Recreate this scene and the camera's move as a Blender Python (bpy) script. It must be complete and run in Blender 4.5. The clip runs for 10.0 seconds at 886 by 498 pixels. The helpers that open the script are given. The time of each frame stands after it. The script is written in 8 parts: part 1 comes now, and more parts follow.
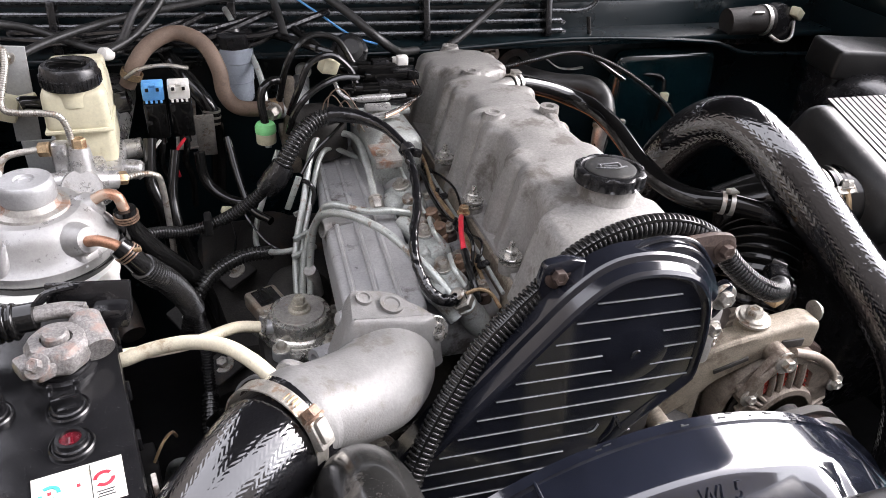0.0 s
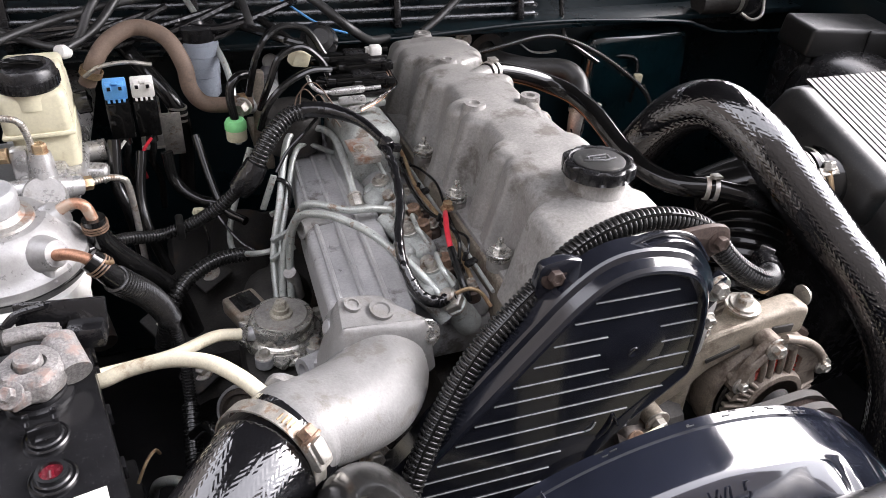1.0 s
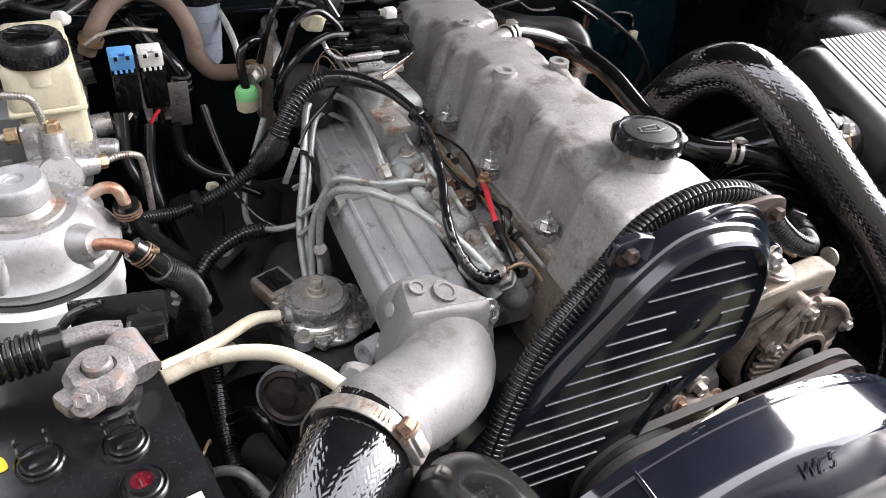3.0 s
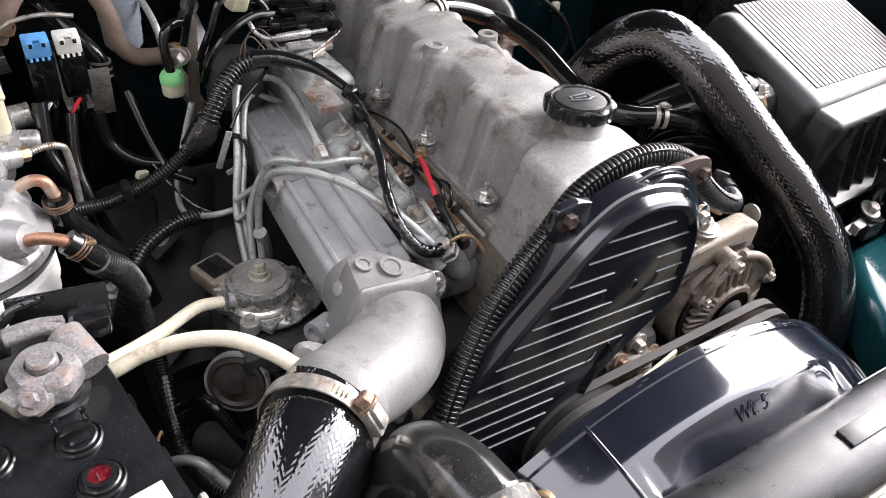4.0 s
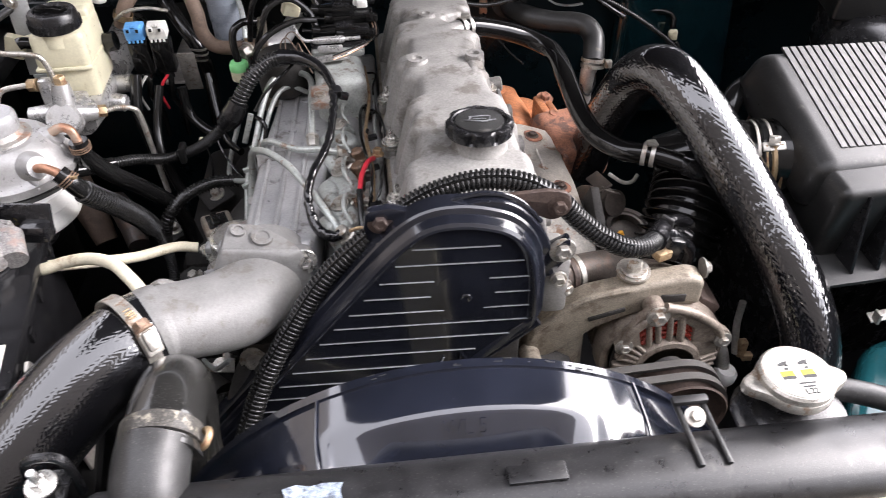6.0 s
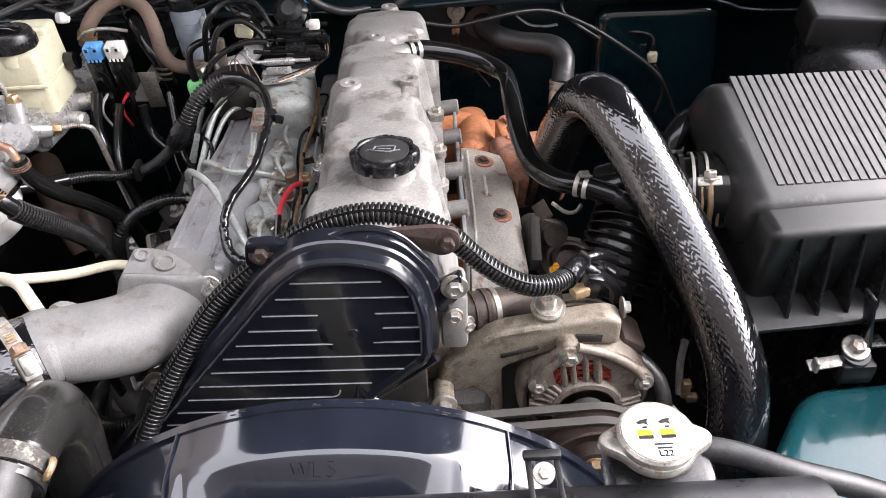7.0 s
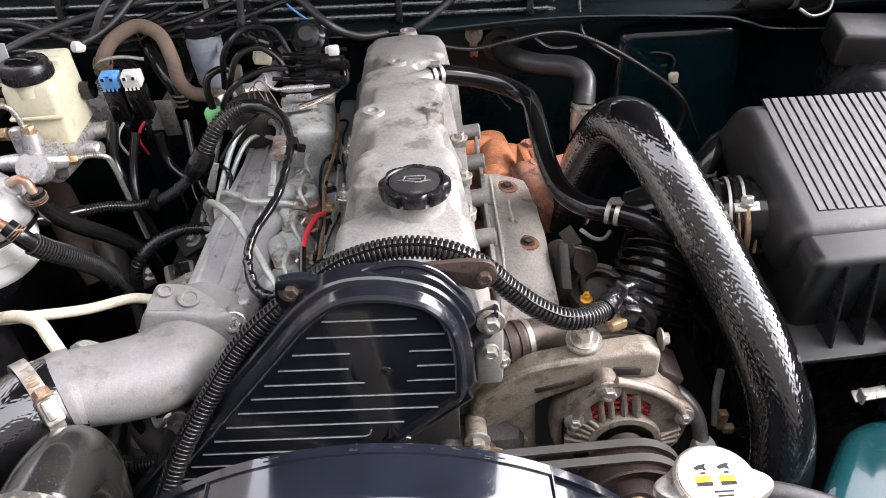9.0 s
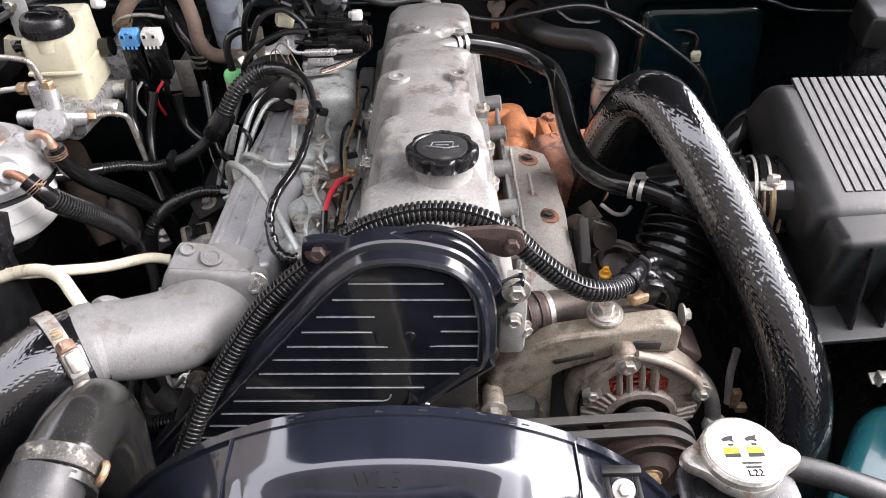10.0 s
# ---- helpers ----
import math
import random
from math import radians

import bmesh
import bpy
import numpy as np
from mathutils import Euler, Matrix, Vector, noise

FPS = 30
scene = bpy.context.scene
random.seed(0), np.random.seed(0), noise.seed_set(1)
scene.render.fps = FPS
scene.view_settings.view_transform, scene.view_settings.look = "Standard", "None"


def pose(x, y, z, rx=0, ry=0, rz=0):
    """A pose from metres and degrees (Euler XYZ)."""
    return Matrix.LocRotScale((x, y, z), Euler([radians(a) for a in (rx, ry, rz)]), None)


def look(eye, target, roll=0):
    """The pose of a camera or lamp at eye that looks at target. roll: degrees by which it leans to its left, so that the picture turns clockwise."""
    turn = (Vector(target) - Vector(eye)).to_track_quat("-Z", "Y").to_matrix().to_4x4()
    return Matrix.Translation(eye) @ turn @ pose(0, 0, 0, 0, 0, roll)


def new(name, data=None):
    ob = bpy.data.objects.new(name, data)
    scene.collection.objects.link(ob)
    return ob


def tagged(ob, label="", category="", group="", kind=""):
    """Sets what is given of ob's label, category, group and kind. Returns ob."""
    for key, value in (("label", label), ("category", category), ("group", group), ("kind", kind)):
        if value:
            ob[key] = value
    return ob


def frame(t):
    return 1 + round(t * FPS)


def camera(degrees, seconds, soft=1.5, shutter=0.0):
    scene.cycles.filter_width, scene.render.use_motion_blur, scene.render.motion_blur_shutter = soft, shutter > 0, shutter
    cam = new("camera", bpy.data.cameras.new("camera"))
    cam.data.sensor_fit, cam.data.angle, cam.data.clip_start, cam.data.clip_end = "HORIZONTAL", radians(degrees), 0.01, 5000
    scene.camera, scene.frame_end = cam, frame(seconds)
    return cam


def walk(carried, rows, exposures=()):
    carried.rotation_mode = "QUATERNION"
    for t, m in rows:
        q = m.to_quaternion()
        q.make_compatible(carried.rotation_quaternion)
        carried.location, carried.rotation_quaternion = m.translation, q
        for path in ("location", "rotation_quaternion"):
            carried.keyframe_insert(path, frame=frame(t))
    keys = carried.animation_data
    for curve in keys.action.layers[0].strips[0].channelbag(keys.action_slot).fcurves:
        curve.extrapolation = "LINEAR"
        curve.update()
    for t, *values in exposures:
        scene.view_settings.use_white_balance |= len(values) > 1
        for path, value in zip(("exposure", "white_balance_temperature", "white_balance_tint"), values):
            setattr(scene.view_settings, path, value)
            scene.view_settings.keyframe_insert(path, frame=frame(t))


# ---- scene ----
cam = camera(61.7, 10.0, soft=0.5, shutter=0.2)
PATH = [
    (0, (-0.3762, 0.0130, 1.3920), (0.1758, 1.5930, 0.2970), 3.97),
    (0.5, (-0.3805, 0.0280, 1.3978), (0.1944, 1.5880, 0.2870), 3.17),
    (1, (-0.3873, 0.0490, 1.3944), (0.2440, 1.5700, 0.2598), 3.76),
    (1.5, (-0.4218, 0.0720, 1.4014), (0.2944, 1.5450, 0.2537), 5.49),
    (2, (-0.4803, 0.0860, 1.4080), (0.1971, 1.5320, 0.2040), 6.21),
    (2.2, (-0.4785, 0.1010, 1.4111), (0.2163, 1.5340, 0.2011), 6.00),
    (3.3, (-0.4778, 0.1220, 1.3992), (0.2981, 1.4810, 0.1548), 6.35),
    (3.5, (-0.4908, 0.1270, 1.3994), (0.3146, 1.4630, 0.1477), 6.91),
    (4, (-0.4920, 0.1140, 1.4033), (0.4053, 1.3760, 0.1379), 6.77),
    (4.5, (-0.3827, 0.0110, 1.4187), (0.3024, 1.4440, 0.2031), 3.72),
    (5, (-0.2387, -0.1010, 1.4390), (0.0821, 1.4770, 0.2535), -0.35),
    (5.5, (-0.1888, -0.1090, 1.4609), (0.1464, 1.4200, 0.2161), 0.86),
    (6, (-0.1066, -0.0850, 1.4596), (0.0493, 1.4440, 0.1795), -0.81),
    (6.2, (-0.0418, -0.0760, 1.4644), (0.1069, 1.4410, 0.1708), -0.98),
    (7.3, (0.0632, -0.0670, 1.4674), (0.0212, 1.5190, 0.2500), -3.55),
    (7.5, (0.0648, -0.0670, 1.4735), (0.0153, 1.5390, 0.2837), -4.00),
    (8, (0.0443, -0.0460, 1.4653), (0.0278, 1.5350, 0.2403), -3.53),
    (8.5, (0.0314, -0.0380, 1.4626), (0.0364, 1.5370, 0.2298), -3.01),
    (9, (0.0303, -0.0370, 1.4645), (0.0298, 1.5430, 0.2395), -3.43),
    (9.5, (0.0264, -0.0370, 1.4633), (0.0274, 1.5370, 0.2293), -3.71),
    (10, (0.0029, -0.0410, 1.4539), (0.0040, 1.5040, 0.1839), -1.43),
]
walk(cam, [(t, look(eye, target, roll)) for t, eye, target, roll in PATH], [(0, 3.08, 6400, 17), (10, 3.08, 6400, 17)])

# ---- light: overcast daylight from an open sky ----
world = bpy.data.worlds.new("sky")
scene.world = world
world.use_nodes = True
wn, wl = world.node_tree.nodes, world.node_tree.links
sky = wn.new("ShaderNodeTexSky")
sky.sky_type, sky.sun_disc = "NISHITA", False
sky.sun_elevation, sky.sun_rotation = radians(38), radians(75)
sky.air_density, sky.dust_density = 1.0, 3.0
grey = wn.new("ShaderNodeHueSaturation")
grey.inputs["Saturation"].default_value = 0.25
wl.new(sky.outputs[0], grey.inputs["Color"])
haze = wn.new("ShaderNodeMix")
haze.data_type = "RGBA"
haze.inputs["Factor"].default_value = 0.5
haze.inputs["B"].default_value = (3.6, 3.6, 3.65, 1)
wl.new(grey.outputs[0], haze.inputs["A"])
wl.new(haze.outputs["Result"], wn["Background"].inputs["Color"])
wn["Background"].inputs["Strength"].default_value = 0.15
sun = new("sun", bpy.data.lights.new("sun", "SUN"))
sun.data.energy, sun.data.angle, sun.data.color = 0.5, radians(30), (1.0, 0.97, 0.93)
sun.matrix_world = look((2.0, 0.35, 2.1), (0, 0.6, 0.9))
scene.view_settings.exposure = 3.08

# ---- building helpers ----
def thing(name, loc, label, category, group="", kind=""):
    """An empty at the base of a thing with parts."""
    ob = new(name)
    ob.empty_display_size = 0.02
    ob.location = loc
    return tagged(ob, label, category, group, kind)


def finish(name, bm, mat, smooth=35):
    bmesh.ops.recalc_face_normals(bm, faces=bm.faces)
    me = bpy.data.meshes.new(name)
    bm.to_mesh(me)
    bm.free()
    me.materials.append(mat)
    me.shade_smooth()
    me.set_sharp_from_angle(angle=radians(smooth))
    return new(name, me)


def part(name, bm, mat, parent, label="", smooth=35):
    ob = finish(name, bm, mat, smooth)
    ob.parent = parent
    if parent.type == "EMPTY":
        ob.matrix_parent_inverse = Matrix.Translation(-Vector(parent.location))
    return tagged(ob, label)


def solo(name, bm, mat, label, category, group="", kind="", smooth=35):
    return tagged(finish(name, bm, mat, smooth), label, category, group, kind)


def join(*bms):
    """One bmesh out of several."""
    out = bms[0]
    for b in bms[1:]:
        me = bpy.data.meshes.new("tmp")
        b.to_mesh(me)
        b.free()
        out.from_mesh(me)
        bpy.data.meshes.remove(me)
    return out


def moved(bm, m):
    bmesh.ops.transform(bm, matrix=m, verts=bm.verts)
    return bm


def rbox(c, s, bev=0.003, rot=(0, 0, 0), seg=2, taper=1.0):
    """A box with rounded edges; taper narrows its top."""
    bm = bmesh.new()
    bmesh.ops.create_cube(bm, size=1)
    for v in bm.verts:
        k = taper if v.co.z > 0 else 1.0
        v.co = Vector((v.co.x * s[0] * k, v.co.y * s[1] * k, v.co.z * s[2]))
    if bev:
        bmesh.ops.bevel(bm, geom=bm.edges[:], offset=bev, segments=seg, affect="EDGES", profile=0.5)
    return moved(bm, pose(*c, *rot))


def aim(p, d):
    """A pose at p whose z axis points along d."""
    return Matrix.Translation(p) @ Vector(d).to_track_quat("Z", "Y").to_matrix().to_4x4()


def lathe(profile, p=(0, 0, 0), d=(0, 0, 1), seg=32):
    """Turns (radius, height) pairs round d at p."""
    bm = bmesh.new()
    rings = []
    for r, h in profile:
        if r < 1e-6:
            rings.append([bm.verts.new((0, 0, h))])
        else:
            rings.append([bm.verts.new((r * math.cos(2 * math.pi * i / seg), r * math.sin(2 * math.pi * i / seg), h)) for i in range(seg)])
    for a, b in zip(rings[:-1], rings[1:]):
        if len(a) == 1 and len(b) == 1:
            continue
        for i in range(seg):
            j = (i + 1) % seg
            if len(a) == 1:
                bm.faces.new((a[0], b[j], b[i]))
            elif len(b) == 1:
                bm.faces.new((a[i], a[j], b[0]))
            else:
                bm.faces.new((a[i], a[j], b[j], b[i]))
    for ring in (rings[0], rings[-1]):
        if len(ring) > 1:
            bm.faces.new(ring)
    return moved(bm, aim(p, d))


def spline(pts, n):
    """Catmull-Rom through the points, n steps for each span."""
    P = [Vector(p) for p in pts]
    P = [2 * P[0] - P[1]] + P + [2 * P[-1] - P[-2]]
    out = []
    for i in range(1, len(P) - 2):
        a, b, c, d = P[i - 1:i + 3]
        for k in range(n):
            t = k / n
            out.append(0.5 * ((2 * b) + (c - a) * t + (2 * a - 5 * b + 4 * c - d) * t * t + (3 * b - a - 3 * c + d) * t ** 3))
    out.append(P[-2])
    return out


def tube(pts, r, seg=12, n=6, ribs=0.0, depth=0.0, squash=1.0, hollow=0.0):
    """A hose along a smooth line. ribs: the pitch of its corrugation, depth: how deep it is. r: one radius or one for each point."""
    line = spline(pts, n)
    rad = [r] * len(pts) if isinstance(r, (int, float)) else list(r)
    rad = [rad[min(int(i / n), len(rad) - 1)] + (rad[min(int(i / n) + 1, len(rad) - 1)] - rad[min(int(i / n), len(rad) - 1)]) * ((i % n) / n) for i in range(len(line))]
    dist = [0.0]
    for a, b in zip(line[:-1], line[1:]):
        dist.append(dist[-1] + (b - a).length)
    if ribs:
        total = dist[-1]
        count = max(2, int(total / ribs))
        stops = []
        for k in range(count):
            for f, g in ((0.0, 0), (0.26, 0), (0.34, 0.75), (0.46, 1), (0.80, 1), (0.92, 0.75)):
                stops.append(((k + f) * total / count, g))
        stops.append((total, 0))
    else:
        stops = [(d, 1) for d in dist]
    bm = bmesh.new()
    uv = bm.loops.layers.uv.new("UVMap")
    rings, up, seats = [], None, []
    k = 0
    for d, g in stops:
        while k < len(dist) - 2 and dist[k + 1] < d:
            k += 1
        f = (d - dist[k]) / max(1e-9, dist[k + 1] - dist[k])
        p = line[k].lerp(line[k + 1], f)
        ta = (line[k + 1] - line[max(k - 1, 0)]).normalized()
        tb = (line[min(k + 2, len(line) - 1)] - line[k]).normalized()
        t = ta.lerp(tb, f).normalized()
        if up is None:
            up = Vector((0, 0, 1)) if abs(t.z) < 0.9 else Vector((0, 1, 0))
        up = (up - t * up.dot(t)).normalized()
        side = t.cross(up)
        rr = rad[k] + (rad[k + 1] - rad[k]) * f - depth * (1 - g)
        rings.append([bm.verts.new(p + up * (rr * squash * math.cos(2 * math.pi * i / seg)) + side * (rr * math.sin(2 * math.pi * i / seg))) for i in range(seg)])
        seats.append((d, rr))
    for q in range(len(rings) - 1):
        a, b = rings[q], rings[q + 1]
        for i in range(seg):
            j = (i + 1) % seg
            face = bm.faces.new((a[i], a[j], b[j], b[i]))
            for loop, (uu, vv) in zip(face.loops, ((i, q), (i + 1, q), (i + 1, q + 1), (i, q + 1))):
                loop[uv].uv = (uu / seg, seats[vv][0] / (2 * math.pi * max(rad)))
    bm.faces.new(rings[0])
    bm.faces.new(rings[-1])
    return bm


def prism(outline, d0, d1, axis="y", bev=0.002, seg=2):
    """A flat outline given thickness along an axis, with rounded rims."""
    bm = bmesh.new()
    put3 = {"y": lambda a, b, d: (a, d, b), "z": lambda a, b, d: (a, b, d), "x": lambda a, b, d: (d, a, b)}[axis]
    lo = [bm.verts.new(put3(a, b, d0)) for a, b in outline]
    hi = [bm.verts.new(put3(a, b, d1)) for a, b in outline]
    bm.faces.new(lo)
    bm.faces.new(hi)
    n = len(lo)
    for i in range(n):
        bm.faces.new((lo[i], lo[(i + 1) % n], hi[(i + 1) % n], hi[i]))
    bmesh.ops.recalc_face_normals(bm, faces=bm.faces)
    if bev:
        rim = [e for e in bm.edges if abs((e.verts[0].co - e.verts[1].co).dot(Vector(put3(0, 0, 1)))) < 1e-6]
        bmesh.ops.bevel(bm, geom=rim, offset=bev, segments=seg, affect="EDGES", profile=0.5)
    return bm


def rounded(points, r, n=5):
    """A closed outline with its corners rounded by r (one number, or one for each corner)."""
    out = []
    m = len(points)
    for i in range(m):
        a, b, c = Vector(points[i - 1]), Vector(points[i]), Vector(points[(i + 1) % m])
        rr = r if isinstance(r, (int, float)) else r[i]
        if rr <= 0:
            out.append(tuple(b))
            continue
        u, w = (a - b), (c - b)
        q = min(rr, u.length * 0.48, w.length * 0.48)
        p0, p1 = b + u.normalized() * q, b + w.normalized() * q
        for k in range(n + 1):
            t = k / n
            out.append(tuple((1 - t) ** 2 * p0 + 2 * t * (1 - t) * b + t * t * p1))
    return out


def ring(p, d, r0, r1, w, seg=32):
    """A band round d: inner radius r0, outer r1, width w, centred on p."""
    bm = lathe([(r0, -w / 2), (r1, -w / 2), (r1, w / 2), (r0, w / 2), (r0, -w / 2)], (0, 0, 0), (0, 0, 1), seg)
    bmesh.ops.delete(bm, geom=[f for f in bm.faces if len(f.verts) > 4], context="FACES")
    bmesh.ops.remove_doubles(bm, verts=bm.verts, dist=1e-6)
    return moved(bm, aim(p, d))


def bolt_mesh(p, d, s=0.0065, washer=1.75, h=0.7):
    """A hexagon bolt with a washer; s: half the width across corners."""
    bm = lathe([(s * washer, 0), (s * washer, s * 0.25), (s * washer * 0.94, s * 0.32), (0, s * 0.32)], seg=20)
    hexa = lathe([(s, s * 0.3), (s, s * (0.3 + h * 0.85)), (s * 0.86, s * (0.3 + h)), (s * 0.5, s * (0.3 + h)), (s * 0.45, s * (0.2 + h)), (0, s * (0.2 + h))], seg=6)
    return moved(join(bm, hexa), aim(p, d))


def bolt(parent, p, d=(0, 0, 1), s=0.0065, mat=None, washer=1.75, h=1.0, label=""):
    return part("bolt", bolt_mesh(p, d, s, washer, h), mat or STEEL, parent, label, smooth=25)


def letters(text, size, depth, m, spacing=1.0):
    """Raised letters as a bmesh."""
    cu = bpy.data.curves.new("lettering", "FONT")
    cu.body, cu.size, cu.extrude, cu.align_x, cu.align_y, cu.space_character = text, size, depth, "CENTER", "CENTER", spacing
    ob = bpy.data.objects.new("lettering", cu)
    me = bpy.data.meshes.new_from_object(ob)
    bm = bmesh.new()
    bm.from_mesh(me)
    bpy.data.objects.remove(ob)
    bpy.data.curves.remove(cu)
    bpy.data.meshes.remove(me)
    return moved(bm, m)


# ---- materials ----
def material(name, col, rough=0.5, metal=0.0, var=0.25, scale=60.0, grain=0.0, grain_scale=900.0, dirt=None, dirt_amount=0.35, dirt_scale=14.0, rough_var=0.15, coat=0.0, spec=0.5, speck=0.8, dust=0.0):
    """A surface with mottling at one scale, fine grain relief at another, and stains of a second colour."""
    m = bpy.data.materials.new(name)
    m.use_nodes = True
    n, l = m.node_tree.nodes, m.node_tree.links
    bsdf = n["Principled BSDF"]
    tc = n.new("ShaderNodeTexCoord")
    noise1 = n.new("ShaderNodeTexNoise")
    noise1.inputs["Scale"].default_value, noise1.inputs["Detail"].default_value, noise1.inputs["Roughness"].default_value = scale, 9, 0.70
    l.new(tc.outputs["Object"], noise1.inputs["Vector"])
    ramp = n.new("ShaderNodeMapRange")
    ramp.inputs["From Min"].default_value, ramp.inputs["From Max"].default_value = 0.3, 0.7
    ramp.inputs["To Min"].default_value, ramp.inputs["To Max"].default_value = 1 - var, 1 + var
    l.new(noise1.outputs["Fac"], ramp.inputs["Value"])
    mul = n.new("ShaderNodeMix")
    mul.data_type, mul.blend_type = "RGBA", "MULTIPLY"
    mul.inputs["Factor"].default_value = 1
    mul.inputs["A"].default_value = (*col, 1)
    fine = n.new("ShaderNodeTexNoise")
    fine.inputs["Scale"].default_value, fine.inputs["Detail"].default_value, fine.inputs["Roughness"].default_value = max(scale * 8, 320), 5, 0.75
    l.new(tc.outputs["Object"], fine.inputs["Vector"])
    ramp2 = n.new("ShaderNodeMapRange")
    ramp2.inputs["From Min"].default_value, ramp2.inputs["From Max"].default_value = 0.3, 0.7
    ramp2.inputs["To Min"].default_value, ramp2.inputs["To Max"].default_value = 1 - var * speck, 1 + var * speck
    l.new(fine.outputs["Fac"], ramp2.inputs["Value"])
    both = n.new("ShaderNodeMath")
    both.operation = "MULTIPLY"
    l.new(ramp.outputs[0], both.inputs[0])
    l.new(ramp2.outputs[0], both.inputs[1])
    l.new(both.outputs[0], mul.inputs["B"])
    out = mul.outputs["Result"]
    if dirt:
        noise2 = n.new("ShaderNodeTexNoise")
        noise2.inputs["Scale"].default_value, noise2.inputs["Detail"].default_value, noise2.inputs["Roughness"].default_value = dirt_scale, 8, 0.7
        l.new(tc.outputs["Object"], noise2.inputs["Vector"])
        r2 = n.new("ShaderNodeMapRange")
        r2.inputs["From Min"].default_value, r2.inputs["From Max"].default_value = 0.705 - dirt_amount * 0.475, 0.775 - dirt_amount * 0.425
        r2.inputs["To Max"].default_value = 0.9
        l.new(noise2.outputs["Fac"], r2.inputs["Value"])
        mix = n.new("ShaderNodeMix")
        mix.data_type = "RGBA"
        l.new(r2.outputs[0], mix.inputs["Factor"])
        l.new(out, mix.inputs["A"])
        mix.inputs["B"].default_value = (*dirt, 1)
        out = mix.outputs["Result"]
        if metal:
            mm = n.new("ShaderNodeMapRange")
            mm.inputs["To Min"].default_value, mm.inputs["To Max"].default_value = metal, metal * 0.3
            l.new(r2.outputs[0], mm.inputs["Value"])
            l.new(mm.outputs[0], bsdf.inputs["Metallic"])
    elif metal:
        bsdf.inputs["Metallic"].default_value = metal
    if dust:
        noise5 = n.new("ShaderNodeTexNoise")
        noise5.inputs["Scale"].default_value, noise5.inputs["Detail"].default_value = 620, 5
        l.new(tc.outputs["Object"], noise5.inputs["Vector"])
        r5 = n.new("ShaderNodeMapRange")
        r5.inputs["From Min"].default_value, r5.inputs["From Max"].default_value = 0.60, 0.72
        r5.inputs["To Max"].default_value = dust
        l.new(noise5.outputs["Fac"], r5.inputs["Value"])
        mix5 = n.new("ShaderNodeMix")
        mix5.data_type = "RGBA"
        l.new(r5.outputs[0], mix5.inputs["Factor"])
        l.new(out, mix5.inputs["A"])
        mix5.inputs["B"].default_value = (0.34, 0.32, 0.29, 1)
        out = mix5.outputs["Result"]
    l.new(out, bsdf.inputs["Base Color"])
    rr = n.new("ShaderNodeMapRange")
    rr.inputs["From Min"].default_value, rr.inputs["From Max"].default_value = 0.3, 0.7
    rr.inputs["To Min"].default_value, rr.inputs["To Max"].default_value = max(0.03, rough - rough_var), min(1, rough + rough_var)
    l.new(noise1.outputs["Fac"], rr.inputs["Value"])
    l.new(rr.outputs[0], bsdf.inputs["Roughness"])
    bsdf.inputs["Specular IOR Level"].default_value = spec
    bsdf.inputs["Coat Weight"].default_value = coat
    if grain:
        noise3 = n.new("ShaderNodeTexNoise")
        noise3.inputs["Scale"].default_value, noise3.inputs["Detail"].default_value = grain_scale, 3
        l.new(tc.outputs["Object"], noise3.inputs["Vector"])
        bump = n.new("ShaderNodeBump")
        bump.inputs["Strength"].default_value, bump.inputs["Distance"].default_value = grain, 0.001
        l.new(noise3.outputs["Fac"], bump.inputs["Height"])
        l.new(bump.outputs[0], bsdf.inputs["Normal"])
    return m


